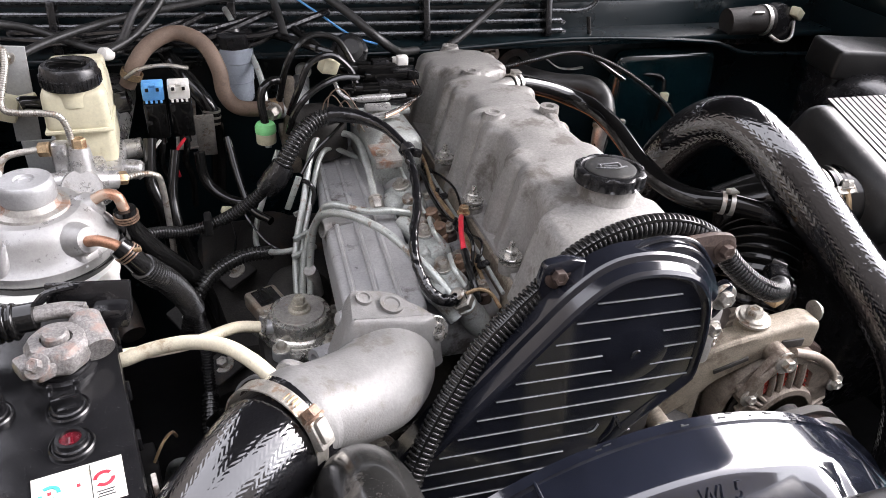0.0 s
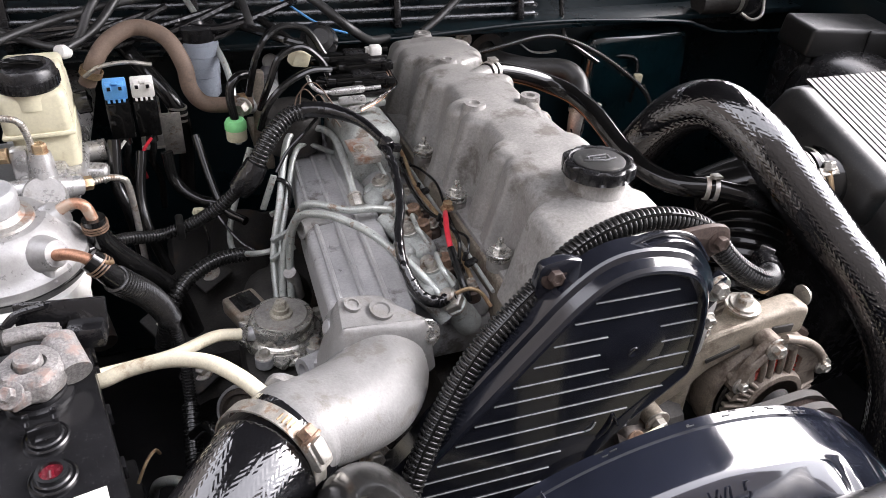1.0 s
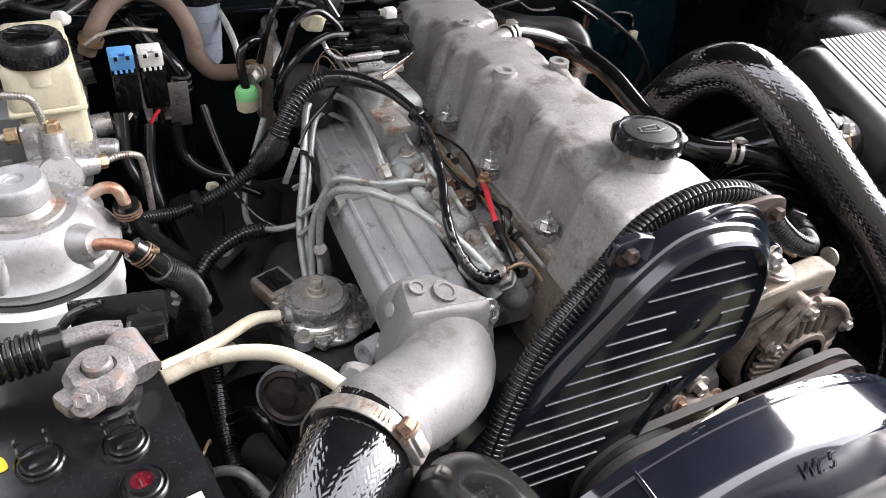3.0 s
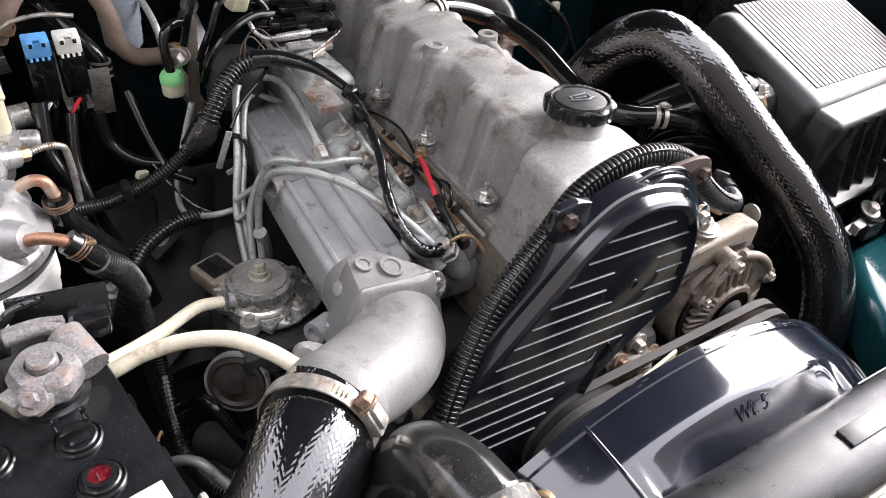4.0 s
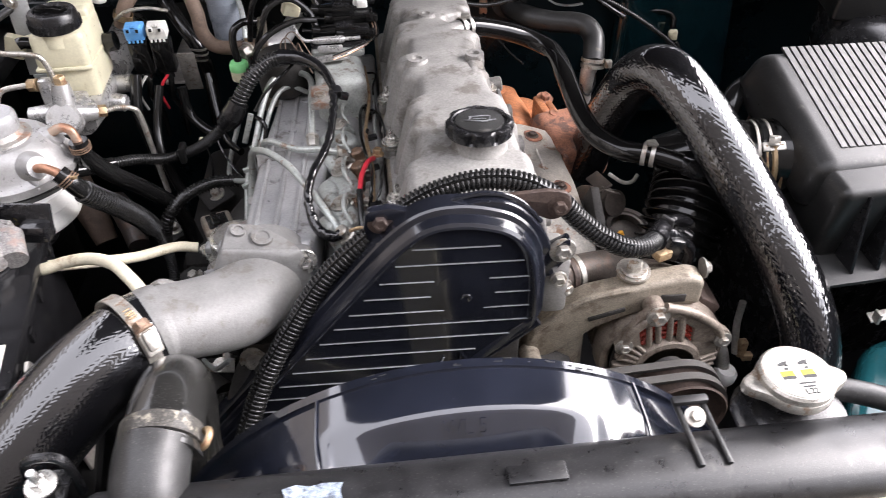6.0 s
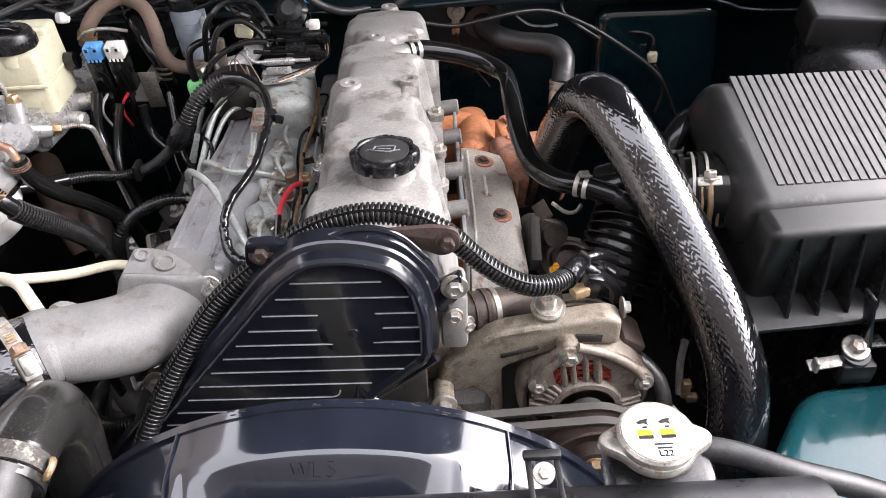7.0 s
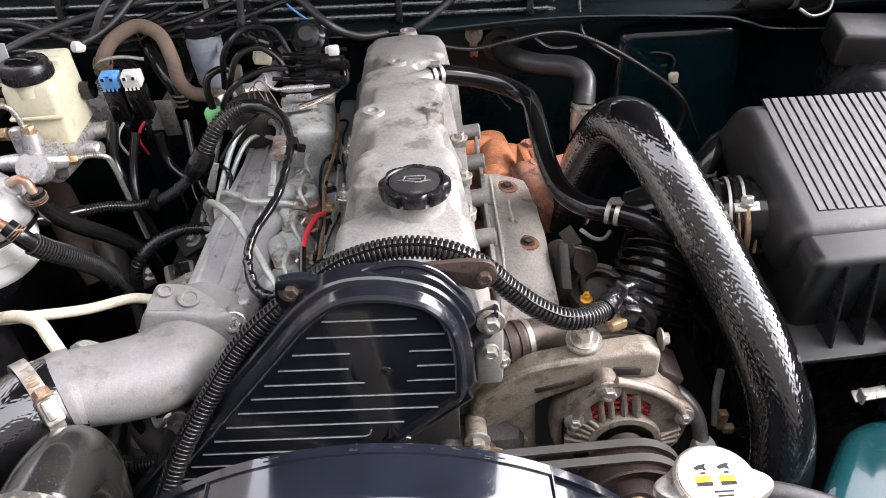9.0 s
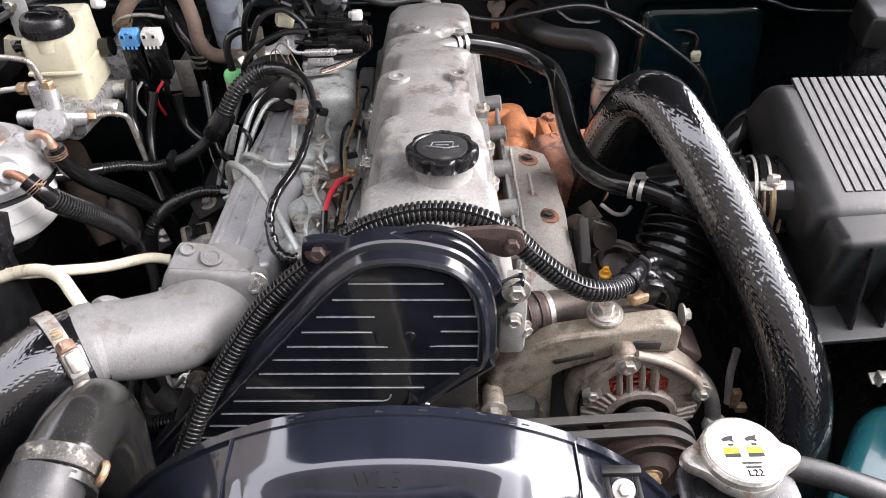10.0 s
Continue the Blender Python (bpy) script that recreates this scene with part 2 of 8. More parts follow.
def braid(name, col, rough, pitch=34.0, around=22.0, strength=0.6):
    """A hose with a woven skin: zigzag ridges round it, laid out by the hose's own coordinates."""
    m = material(name, col, rough, var=0.3, scale=120, rough_var=0.03)
    n, l = m.node_tree.nodes, m.node_tree.links
    uvn = n.new("ShaderNodeUVMap")
    sep = n.new("ShaderNodeSeparateXYZ")
    l.new(uvn.outputs[0], sep.inputs[0])

    def math_node(op, a, b=None):
        q = n.new("ShaderNodeMath")
        q.operation = op
        for i, v in enumerate((a, b)):
            if v is None:
                continue
            if isinstance(v, (int, float)):
                q.inputs[i].default_value = v
            else:
                l.new(v, q.inputs[i])
        return q.outputs[0]
    u = math_node("MULTIPLY", sep.outputs["X"], around)
    v = math_node("MULTIPLY", sep.outputs["Y"], pitch)
    zig = math_node("PINGPONG", u, 0.5)
    ridge = math_node("FRACT", math_node("ADD", v, math_node("MULTIPLY", zig, 2.2)))
    ridge = math_node("PINGPONG", ridge, 0.5)
    cross = math_node("PINGPONG", math_node("MULTIPLY", u, 2.0), 0.5)
    height = math_node("ADD", ridge, math_node("MULTIPLY", cross, 0.5))
    lumps = n.new("ShaderNodeTexNoise")
    lumps.inputs["Scale"].default_value, lumps.inputs["Detail"].default_value = 75, 3
    l.new(n["Texture Coordinate"].outputs["Object"], lumps.inputs["Vector"])
    height = math_node("ADD", height, math_node("MULTIPLY", lumps.outputs["Fac"], 2.6))
    bump = n.new("ShaderNodeBump")
    bump.inputs["Strength"].default_value, bump.inputs["Distance"].default_value = strength, 0.0012
    l.new(height, bump.inputs["Height"])
    l.new(bump.outputs[0], n["Principled BSDF"].inputs["Normal"])
    n["Principled BSDF"].inputs["Specular IOR Level"].default_value = 1.0
    n["Principled BSDF"].inputs["Coat Weight"].default_value, n["Principled BSDF"].inputs["Coat Roughness"].default_value = 0.8, 0.05
    l.new(bump.outputs[0], n["Principled BSDF"].inputs["Coat Normal"])
    return m


CAST = material("cast_aluminium", (0.30, 0.292, 0.278), 0.46, 0.26, 0.22, 30, 0.30, 650, dirt=(0.13, 0.118, 0.104), dirt_amount=0.34, dirt_scale=18, speck=1.0, spec=0.4)
CAST_CLEAN = material("pale_cast_aluminium", (0.205, 0.203, 0.198), 0.50, 0.15, 0.16, 26, 0.35, 500, dirt=(0.14, 0.13, 0.118), dirt_amount=0.32, dirt_scale=30, speck=0.7, spec=0.3)
CAST_DARK = material("dull_cast_aluminium", (0.39, 0.392, 0.396), 0.42, 0.35, 0.18, 35, 0.25, 800, dirt=(0.10, 0.09, 0.08), dirt_amount=0.32, dirt_scale=18, speck=0.8)
CAST_TAN = material("oxidised_aluminium", (0.27, 0.237, 0.195), 0.55, 0.55, 0.3, 50, 0.4, 800, dirt=(0.16, 0.11, 0.07), dirt_amount=0.4, dirt_scale=22)
GRIME = material("grimy_iron", (0.030, 0.028, 0.026), 0.65, 0.2, 0.6, 30, 0.5, 300, dirt=(0.06, 0.042, 0.03), dirt_amount=0.3, dust=0.10)
STEEL = material("zinc_steel", (0.46, 0.44, 0.40), 0.40, 0.75, 0.3, 150, 0.1, dirt=(0.20, 0.13, 0.08), dirt_amount=0.36, dirt_scale=70)
BRIGHT_STEEL = material("bright_zinc_steel", (0.62, 0.61, 0.58), 0.28, 0.85, 0.2, 150, 0.1, dirt=(0.24, 0.20, 0.16), dirt_amount=0.26, dirt_scale=90)
BRASSY = material("yellow_zinc", (0.45, 0.33, 0.2), 0.42, 0.75, 0.3, 150, 0.2, dirt=(0.22, 0.10, 0.05), dirt_amount=0.4, dirt_scale=80)
PIPE = material("fuel_pipe_steel", (0.44, 0.465, 0.445), 0.38, 0.45, 0.25, 120, 0.2, dirt=(0.20, 0.13, 0.085), dirt_amount=0.30, dirt_scale=60)
NAVY = material("glossy_navy_plastic", (0.010, 0.0112, 0.0165), 0.17, 0.0, 0.3, 25, 0.03, 500, dirt=(0.13, 0.13, 0.14), dirt_amount=0.07, dirt_scale=70, rough_var=0.05, spec=0.8, coat=0.15, dust=0.04)
PLASTIC = material("black_plastic", (0.010, 0.010, 0.011), 0.25, 0.0, 0.4, 60, 0.12, 1200, dirt=(0.05, 0.048, 0.045), dirt_amount=0.13, dirt_scale=25, rough_var=0.08, dust=0.10)
SATIN = material("textured_black_plastic", (0.013, 0.013, 0.0128), 0.36, 0.0, 0.25, 50, 0.2, 1500, dirt=(0.07, 0.067, 0.06), dirt_amount=0.20, dirt_scale=20, spec=0.5, rough_var=0.10, dust=0.10)
GLOSS = material("glossy_black_rubber", (0.005, 0.005, 0.005), 0.09, 0.0, 0.3, 40, 0.03, 400, spec=0.4, rough_var=0.03, dust=0.02)
RUBBER = material("black_rubber", (0.008, 0.008, 0.008), 0.14, 0.0, 0.3, 40, 0.05, 400, dirt=(0.05, 0.047, 0.04), dirt_amount=0.10, dirt_scale=18, spec=0.5, rough_var=0.05, dust=0.03)
RUBBER_GREY = material("dusty_rubber", (0.022, 0.022, 0.022), 0.4, 0.0, 0.3, 40, 0.15, 700, dirt=(0.10, 0.09, 0.07), dirt_amount=0.15, dirt_scale=30, dust=0.16)
CONDUIT = material("ribbed_conduit", (0.017, 0.017, 0.0168), 0.20, 0.0, 0.25, 60, 0.06, 900, dirt=(0.07, 0.067, 0.06), dirt_amount=0.14, dirt_scale=35, spec=0.65, rough_var=0.06, dust=0.05)
BRAID = braid("braided_black_hose", (0.006, 0.006, 0.007), 0.09, 23.0, 18.0, 0.30)
RUST = material("orange_rust", (0.42, 0.160, 0.068), 0.85, 0.0, 0.35, 40, 0.6, 400, dirt=(0.24, 0.095, 0.045), dirt_amount=0.36, dirt_scale=22)
BROWN_IRON = material("brown_rusted_iron", (0.060, 0.040, 0.032), 0.62, 0.25, 0.45, 50, 0.5, 400, dirt=(0.05, 0.035, 0.03), dirt_amount=0.4, dirt_scale=25)
SHIELD = material("heat_shield_steel", (0.55, 0.53, 0.50), 0.42, 0.8, 0.3, 26, 0.25, 500, dirt=(0.26, 0.17, 0.11), dirt_amount=0.3, dirt_scale=20)
TEAL = material("teal_body_paint", (0.009, 0.066, 0.076), 0.15, 0.0, 0.2, 12, 0.0, dirt=(0.10, 0.13, 0.12), dirt_amount=0.16, dirt_scale=18, coat=0.7)
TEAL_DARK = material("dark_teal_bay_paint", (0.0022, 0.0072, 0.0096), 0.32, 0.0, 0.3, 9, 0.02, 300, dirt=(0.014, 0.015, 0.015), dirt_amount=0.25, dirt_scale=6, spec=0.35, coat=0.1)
BLACKOUT = material("black_bay_paint", (0.009, 0.009, 0.0095), 0.45, 0.0, 0.4, 12, 0.2, 300, dirt=(0.02, 0.018, 0.016), dirt_amount=0.3, dirt_scale=9, dust=0.05)
CREAM = material("cream_hose_rubber", (0.64, 0.59, 0.45), 0.45, 0.0, 0.12, 60, 0.1, dirt=(0.40, 0.31, 0.20), dirt_amount=0.28, dirt_scale=40)
RESERVOIR = material("yellowed_plastic", (0.66, 0.62, 0.45), 0.35, 0.0, 0.1, 25, 0.05, dirt=(0.42, 0.37, 0.24), dirt_amount=0.25, dirt_scale=20)
CLEAR_GREY = material("translucent_grey_plastic", (0.36, 0.40, 0.46), 0.3, 0.0, 0.12, 30, 0.05)
WHITE = material("white_plastic", (0.75, 0.74, 0.70), 0.4, 0.0, 0.08, 60)
GREY_PAINT = material("pale_grey_painted_steel", (0.40, 0.41, 0.405), 0.45, 0.0, 0.12, 40, 0.1, 700, dirt=(0.22, 0.20, 0.18), dirt_amount=0.24, dirt_scale=40)
WHITE_CAN = material("white_painted_can", (0.72, 0.72, 0.69), 0.35, 0.0, 0.06, 20, 0.03, dirt=(0.4, 0.38, 0.33), dirt_amount=0.15, dirt_scale=16)
BLUE = material("blue_plastic", (0.12, 0.36, 0.72), 0.4, 0.0, 0.12, 80)
GREEN = material("green_plastic", (0.25, 0.70, 0.28), 0.45, 0.0, 0.1, 80)
TURQUOISE = material("turquoise_print", (0.05, 0.42, 0.40), 0.45, 0.0, 0.08, 80)
YELLOW = material("yellow_print", (0.85, 0.68, 0.02), 0.4, 0.0, 0.06, 60)
RED = material("red_sleeve", (0.62, 0.03, 0.05), 0.4, 0.0, 0.15, 90)
BROWN_HOSE = material("brown_dusty_hose", (0.15, 0.105, 0.078), 0.7, 0.0, 0.22, 50, 0.2, 300, dirt=(0.085, 0.062, 0.048), dirt_amount=0.3, dirt_scale=18)
COPPER = material("copper_pipe", (0.42, 0.225, 0.145), 0.45, 0.7, 0.3, 80, 0.15, dirt=(0.40, 0.31, 0.24), dirt_amount=0.42, dirt_scale=50)
COIL = material("copper_windings", (0.45, 0.06, 0.04), 0.25, 0.1, 0.4, 400, 0.5, 1500, spec=0.8)
BELT = material("rubber_belt", (0.05, 0.047, 0.043), 0.7, 0.0, 0.25, 80, 0.2, 700)
LEAD = material("oxidised_lead", (0.22, 0.21, 0.203), 0.6, 0.35, 0.35, 60, 0.8, 260, dirt=(0.25, 0.18, 0.155), dirt_amount=0.38, dirt_scale=50, speck=1.3)
TAPE = material("black_tape", (0.008, 0.008, 0.009), 0.10, 0.0, 0.4, 120, 1.0, 170, spec=0.7, rough_var=0.04, dust=0.05)
STAINED = material("rust_stained_aluminium", (0.36, 0.345, 0.32), 0.42, 0.5, 0.25, 40, 0.3, 600, dirt=(0.26, 0.125, 0.07), dirt_amount=0.38, dirt_scale=30)

TANK = material("weathered_black_plastic", (0.013, 0.013, 0.014), 0.36, 0.0, 0.3, 50, 0.12, 1200, dirt=(0.05, 0.048, 0.045), dirt_amount=0.2, dirt_scale=18, dust=0.12)
ALT_CASE = material("brown_stained_alternator_casting", (0.235, 0.198, 0.163), 0.5, 0.3, 0.25, 60, 0.5, 700, dirt=(0.10, 0.072, 0.055), dirt_amount=0.38, dirt_scale=34, speck=1.2)
ALTERN = material("dirty_alternator_casting", (0.27, 0.236, 0.188), 0.55, 0.3, 0.25, 60, 0.5, 700, dirt=(0.12, 0.09, 0.066), dirt_amount=0.38, dirt_scale=34, speck=1.4)
FOIL = material("torn_silver_tape", (0.36, 0.42, 0.50), 0.35, 0.4, 0.5, 120, 0.6, 300, dirt=(0.10, 0.12, 0.15), dirt_amount=0.42, dirt_scale=90)
DARK_RED = material("dark_red_plastic", (0.10, 0.006, 0.012), 0.25, 0.0, 0.4, 200)
RIB = material("worn_and_skylit_plastic", (0.024, 0.024, 0.0236), 0.42, 0.0, 0.2, 60, 0.15, 1500, dirt=(0.09, 0.087, 0.08), dirt_amount=0.2, dirt_scale=40)
PALE_SHIELD = material("pale_stained_sheet", (0.58, 0.55, 0.50), 0.5, 0.25, 0.16, 40, 0.3, 500, dirt=(0.30, 0.15, 0.08), dirt_amount=0.27, dirt_scale=30, speck=1.4)
TARNISHED = material("tarnished_brown_steel", (0.24, 0.155, 0.105), 0.5, 0.35, 0.4, 120, 0.4, 600, dirt=(0.09, 0.06, 0.045), dirt_amount=0.4, dirt_scale=90)
RUST_DARK = material("dark_pink_rust", (0.30, 0.135, 0.085), 0.8, 0.1, 0.4, 50, 0.5, 500, dirt=(0.10, 0.06, 0.05), dirt_amount=0.4, dirt_scale=24)
FILTER_HEAD = material("stained_filter_casting", (0.34, 0.335, 0.33), 0.36, 0.4, 0.12, 40, 0.12, 800, dirt=(0.20, 0.17, 0.14), dirt_amount=0.22, dirt_scale=22, speck=0.8)
ALLOY = material("bright_machined_alloy", (0.50, 0.495, 0.485), 0.30, 0.65, 0.2, 60, 0.15, 700, dirt=(0.27, 0.25, 0.23), dirt_amount=0.26, dirt_scale=55, speck=0.6)
CAST_BROWN = material("brown_grey_cast_iron", (0.075, 0.063, 0.055), 0.45, 0.35, 0.35, 40, 0.4, 500, dirt=(0.10, 0.06, 0.04), dirt_amount=0.35, dirt_scale=24)
BATTERY = material("smooth_battery_plastic", (0.009, 0.009, 0.010), 0.20, 0.0, 0.3, 30, 0.05, 900, dirt=(0.045, 0.043, 0.041), dirt_amount=0.14, dirt_scale=14, rough_var=0.08, dust=0.04)
# pale grey for the timing ribs' painted glint and the worn cap emblem
GLINT_AND_WEAR = material("rib_glint_and_worn_emblem", (0.19, 0.194, 0.202), 0.32, 0.0, 0.35, 140)
DARK_PIPE = material("dark_steel_pipe", (0.13, 0.135, 0.14), 0.26, 0.7, 0.3, 100, 0.1)
CAST_GREEN = material("greenish_grey_casting", (0.38, 0.40, 0.38), 0.5, 0.25, 0.25, 60, 0.3, 800, dirt=(0.13, 0.095, 0.07), dirt_amount=0.36, dirt_scale=40)
# same paint as the firewall, paler: reflected sky put into the colour
TEAL_SKYLIT = material("skylit_teal_bay_paint", (0.003, 0.015, 0.019), 0.12, 0.0, 0.3, 9, 0.02, 300, dirt=(0.02, 0.021, 0.02), dirt_amount=0.25, dirt_scale=6, spec=0.8, coat=0.8)
ORANGE = material("orange_plastic", (0.75, 0.36, 0.03), 0.4, 0.0, 0.1, 80)
FAN_COWL = material("glossy_navy_cowl_plastic", (0.010, 0.0118, 0.019), 0.11, 0.0, 0.3, 25, 0.02, 300, dirt=(0.10, 0.10, 0.11), dirt_amount=0.12, dirt_scale=50, rough_var=0.06, spec=1.0, coat=0.6, dust=0.05)
BRAID_WIDE = braid("braided_intake_hose", (0.006, 0.006, 0.007), 0.09, 64.0, 34.0, 0.17)
PUMP_STEEL = material("rust_tinged_pump_steel", (0.52, 0.51, 0.47), 0.26, 0.75, 0.2, 50, 0.1, 600, dirt=(0.24, 0.13, 0.07), dirt_amount=0.20, dirt_scale=30)
DUSTY_HOSE = material("dusty_worn_hose", (0.017, 0.0168, 0.016), 0.18, 0.0, 0.3, 30, 0.06, 300, dirt=(0.075, 0.07, 0.062), dirt_amount=0.28, dirt_scale=22, spec=0.7, rough_var=0.08, dust=0.10)
DUSTY_BAND = material("dust_caked_clamp", (0.05, 0.047, 0.042), 0.5, 0.1, 0.5, 60, 1.0, 140, dirt=(0.30, 0.275, 0.22), dirt_amount=0.34, dirt_scale=70, dust=0.4)
CRIMP = material("dull_crimped_brass", (0.40, 0.375, 0.31), 0.5, 0.4, 0.3, 60, 0.3, 500, dirt=(0.20, 0.17, 0.13), dirt_amount=0.36, dirt_scale=50)
CAP_LABEL = material("stained_white_label", (0.66, 0.65, 0.59), 0.45, 0.0, 0.1, 60, dirt=(0.45, 0.38, 0.26), dirt_amount=0.26, dirt_scale=60)

# ---- the bay: ground, firewall, inner wings, front panel ----
def wavy_sheet(x0, x1, y0, y1, nx, ny, z, amp):
    bm = bmesh.new()
    grid = [[bm.verts.new((x0 + (x1 - x0) * i / nx, y0 + (y1 - y0) * j / ny, z + amp * noise.noise((i * 0.7, j * 0.7, 3)))) for i in range(nx + 1)] for j in range(ny + 1)]
    for j in range(ny):
        for i in range(nx):
            bm.faces.new((grid[j][i], grid[j][i + 1], grid[j + 1][i + 1], grid[j + 1][i]))
    return bm


ASPHALT = material("asphalt", (0.10, 0.098, 0.093), 0.85, 0.0, 0.3, 8, 0.6, 120)
solo("ground", wavy_sheet(-40, 40, -40, 40, 40, 40, 0.0, 0.01), ASPHALT, "grey asphalt ground under the vehicle", "ground", kind="structure")

firewall = thing("wall_firewall", (0, 1.26, 0.4), "dark teal painted steel firewall at the back of the engine bay", "firewall", kind="structure")
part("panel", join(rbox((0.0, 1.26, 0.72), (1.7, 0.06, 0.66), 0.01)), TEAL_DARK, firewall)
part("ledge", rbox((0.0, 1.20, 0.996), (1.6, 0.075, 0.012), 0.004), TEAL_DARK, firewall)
part("cowl", join(rbox((0.0, 1.30, 1.10), (1.7, 0.05, 0.22), 0.012, (-8, 0, 0))), BLACKOUT, firewall)
# raised panel pressed into the right half
emb = prism(rounded([(0.345, 0.70), (0.355, 0.965), (0.575, 0.965), (0.60, 0.70)], 0.03), 1.232, 1.192, "y", 0.022, 4)
part("pressing", emb, TEAL_SKYLIT, firewall, "raised rectangular pressing in the sheet metal")

wing_l = thing("wall_left", (-0.78, 0.7, 0.4), "black inner wing panel beside the battery", "wing panel", kind="structure")
part("panel", rbox((-0.78, 0.65, 0.72), (0.05, 1.25, 0.68), 0.015), BLACKOUT, wing_l)
part("rail", rbox((-0.725, 0.65, 0.93), (0.08, 1.2, 0.03), 0.008), BLACKOUT, wing_l)
wing_r = thing("wall_right", (0.82, 0.7, 0.4), "teal painted inner wing panel beside the air box", "wing panel", kind="structure")
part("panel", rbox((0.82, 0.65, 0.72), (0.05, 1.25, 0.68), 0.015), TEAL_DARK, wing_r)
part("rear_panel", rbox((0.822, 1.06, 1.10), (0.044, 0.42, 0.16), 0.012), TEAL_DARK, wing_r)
sill = prism(rounded([(0.345, 0.12), (0.352, 0.33), (0.425, 0.425), (0.47, 0.485), (0.80, 0.50), (0.80, 0.12)], 0.04), 0.70, 0.79, "z", 0.02, 4)
part("shelf", sill, TEAL, wing_r, "glossy teal painted body shelf")
front = thing("wall_front", (0, 0.1, 0.4), "teal front panel with a black rubber lip before the radiator", "front panel", kind="structure")
part("panel", rbox((0.0, 0.100, 0.66), (1.66, 0.13, 0.54), 0.018), TEAL, front)
part("lip", rbox((0.0, 0.171, 0.915), (1.2, 0.010, 0.026), 0.003), BROWN_IRON, front, "rusty dark strip")
hood = thing("hood", (0, 1.30, 1.20), "raised dark hood panel hinged at the firewall", "hood", kind="structure")
part("panel", moved(rbox((0, -0.675, 0), (1.5, 1.35, 0.03), 0.01), pose(0, 1.34, 1.24, -47, 0, 0)), BLACKOUT, hood)
solo("floor", rbox((0.0, 0.7, 0.37), (1.7, 1.25, 0.04), 0.01), BLACKOUT, "oily black undertray below the engine", "undertray", kind="structure")

# unseen wall added in front: blocks the sky and darkens reflections
UNSEEN_WALL = material("dark_unseen_wall", (0.12, 0.108, 0.097), 0.8, 0.0, 0.3, 4, 0.4, 60, dirt=(0.03, 0.027, 0.024), dirt_amount=0.3, dirt_scale=2)
solo("wall_unseen_front", rbox((0.075, -2.4, 2.5), (5.84, 0.3, 5.0), 0.02), UNSEEN_WALL, "unseen plain dark wall added in front to darken reflections", "wall", kind="structure")

# second unseen wall, added at the left to cut low sky from reflections
solo("wall_unseen_left", rbox((-3.0, 1.6, 1.6), (0.3, 8.2, 3.2), 0.02), UNSEEN_WALL, "unseen plain dark wall added at the left to darken reflections", "wall", kind="structure")

# ---- engine: head, valve cover, oil cap ----
engine = thing("engine_block", (-0.01, 0.8, 0.39), "grimy diesel engine block with grey alloy cylinder head", "engine")
part("block", rbox((-0.02, 0.80, 0.59), (0.26, 0.64, 0.40), 0.02), GRIME, engine)
part("head", rbox((-0.016, 0.818, 0.862), (0.160, 0.60, 0.145), 0.006), ALTERN, engine)
part("front_plate", rbox((-0.040, 0.492, 0.80), (0.155, 0.016, 0.36), 0.004), GRIME, engine)

Y0, Y1 = 0.482, 1.118


def lerp_table(table, y):
    for a, b in zip(table[:-1], table[1:]):
        if y <= b[0]:
            k = max(0.0, (y - a[0]) / (b[0] - a[0]))
            k = k * k * (3 - 2 * k)
            return [p + (q - p) * k for p, q in zip(a[1:], b[1:])]
    return list(table[-1][1:])


# y, left and right top edges, top height
COVER = [(0.482, -0.064, 0.044, 0.985), (0.50, -0.063, 0.049, 1.008), (0.54, -0.062, 0.052, 1.022), (0.63, -0.060, 0.052, 1.028), (0.668, -0.050, 0.046, 1.031),
         (0.770, -0.051, 0.038, 1.033), (0.790, -0.050, 0.023, 1.033), (0.818, -0.057, 0.021, 1.032), (0.845, -0.055, 0.038, 1.032), (0.895, -0.052, 0.041, 1.031), (0.915, -0.051, 0.008, 1.030), (0.960, -0.053, 0.008, 1.027), (0.980, -0.054, 0.043, 1.027), (1.05, -0.052, 0.044, 1.023), (1.09, -0.046, 0.040, 1.016), (1.118, -0.034, 0.030, 0.99)]
BOLT_Y = (0.618, 0.743, 0.860, 0.975)


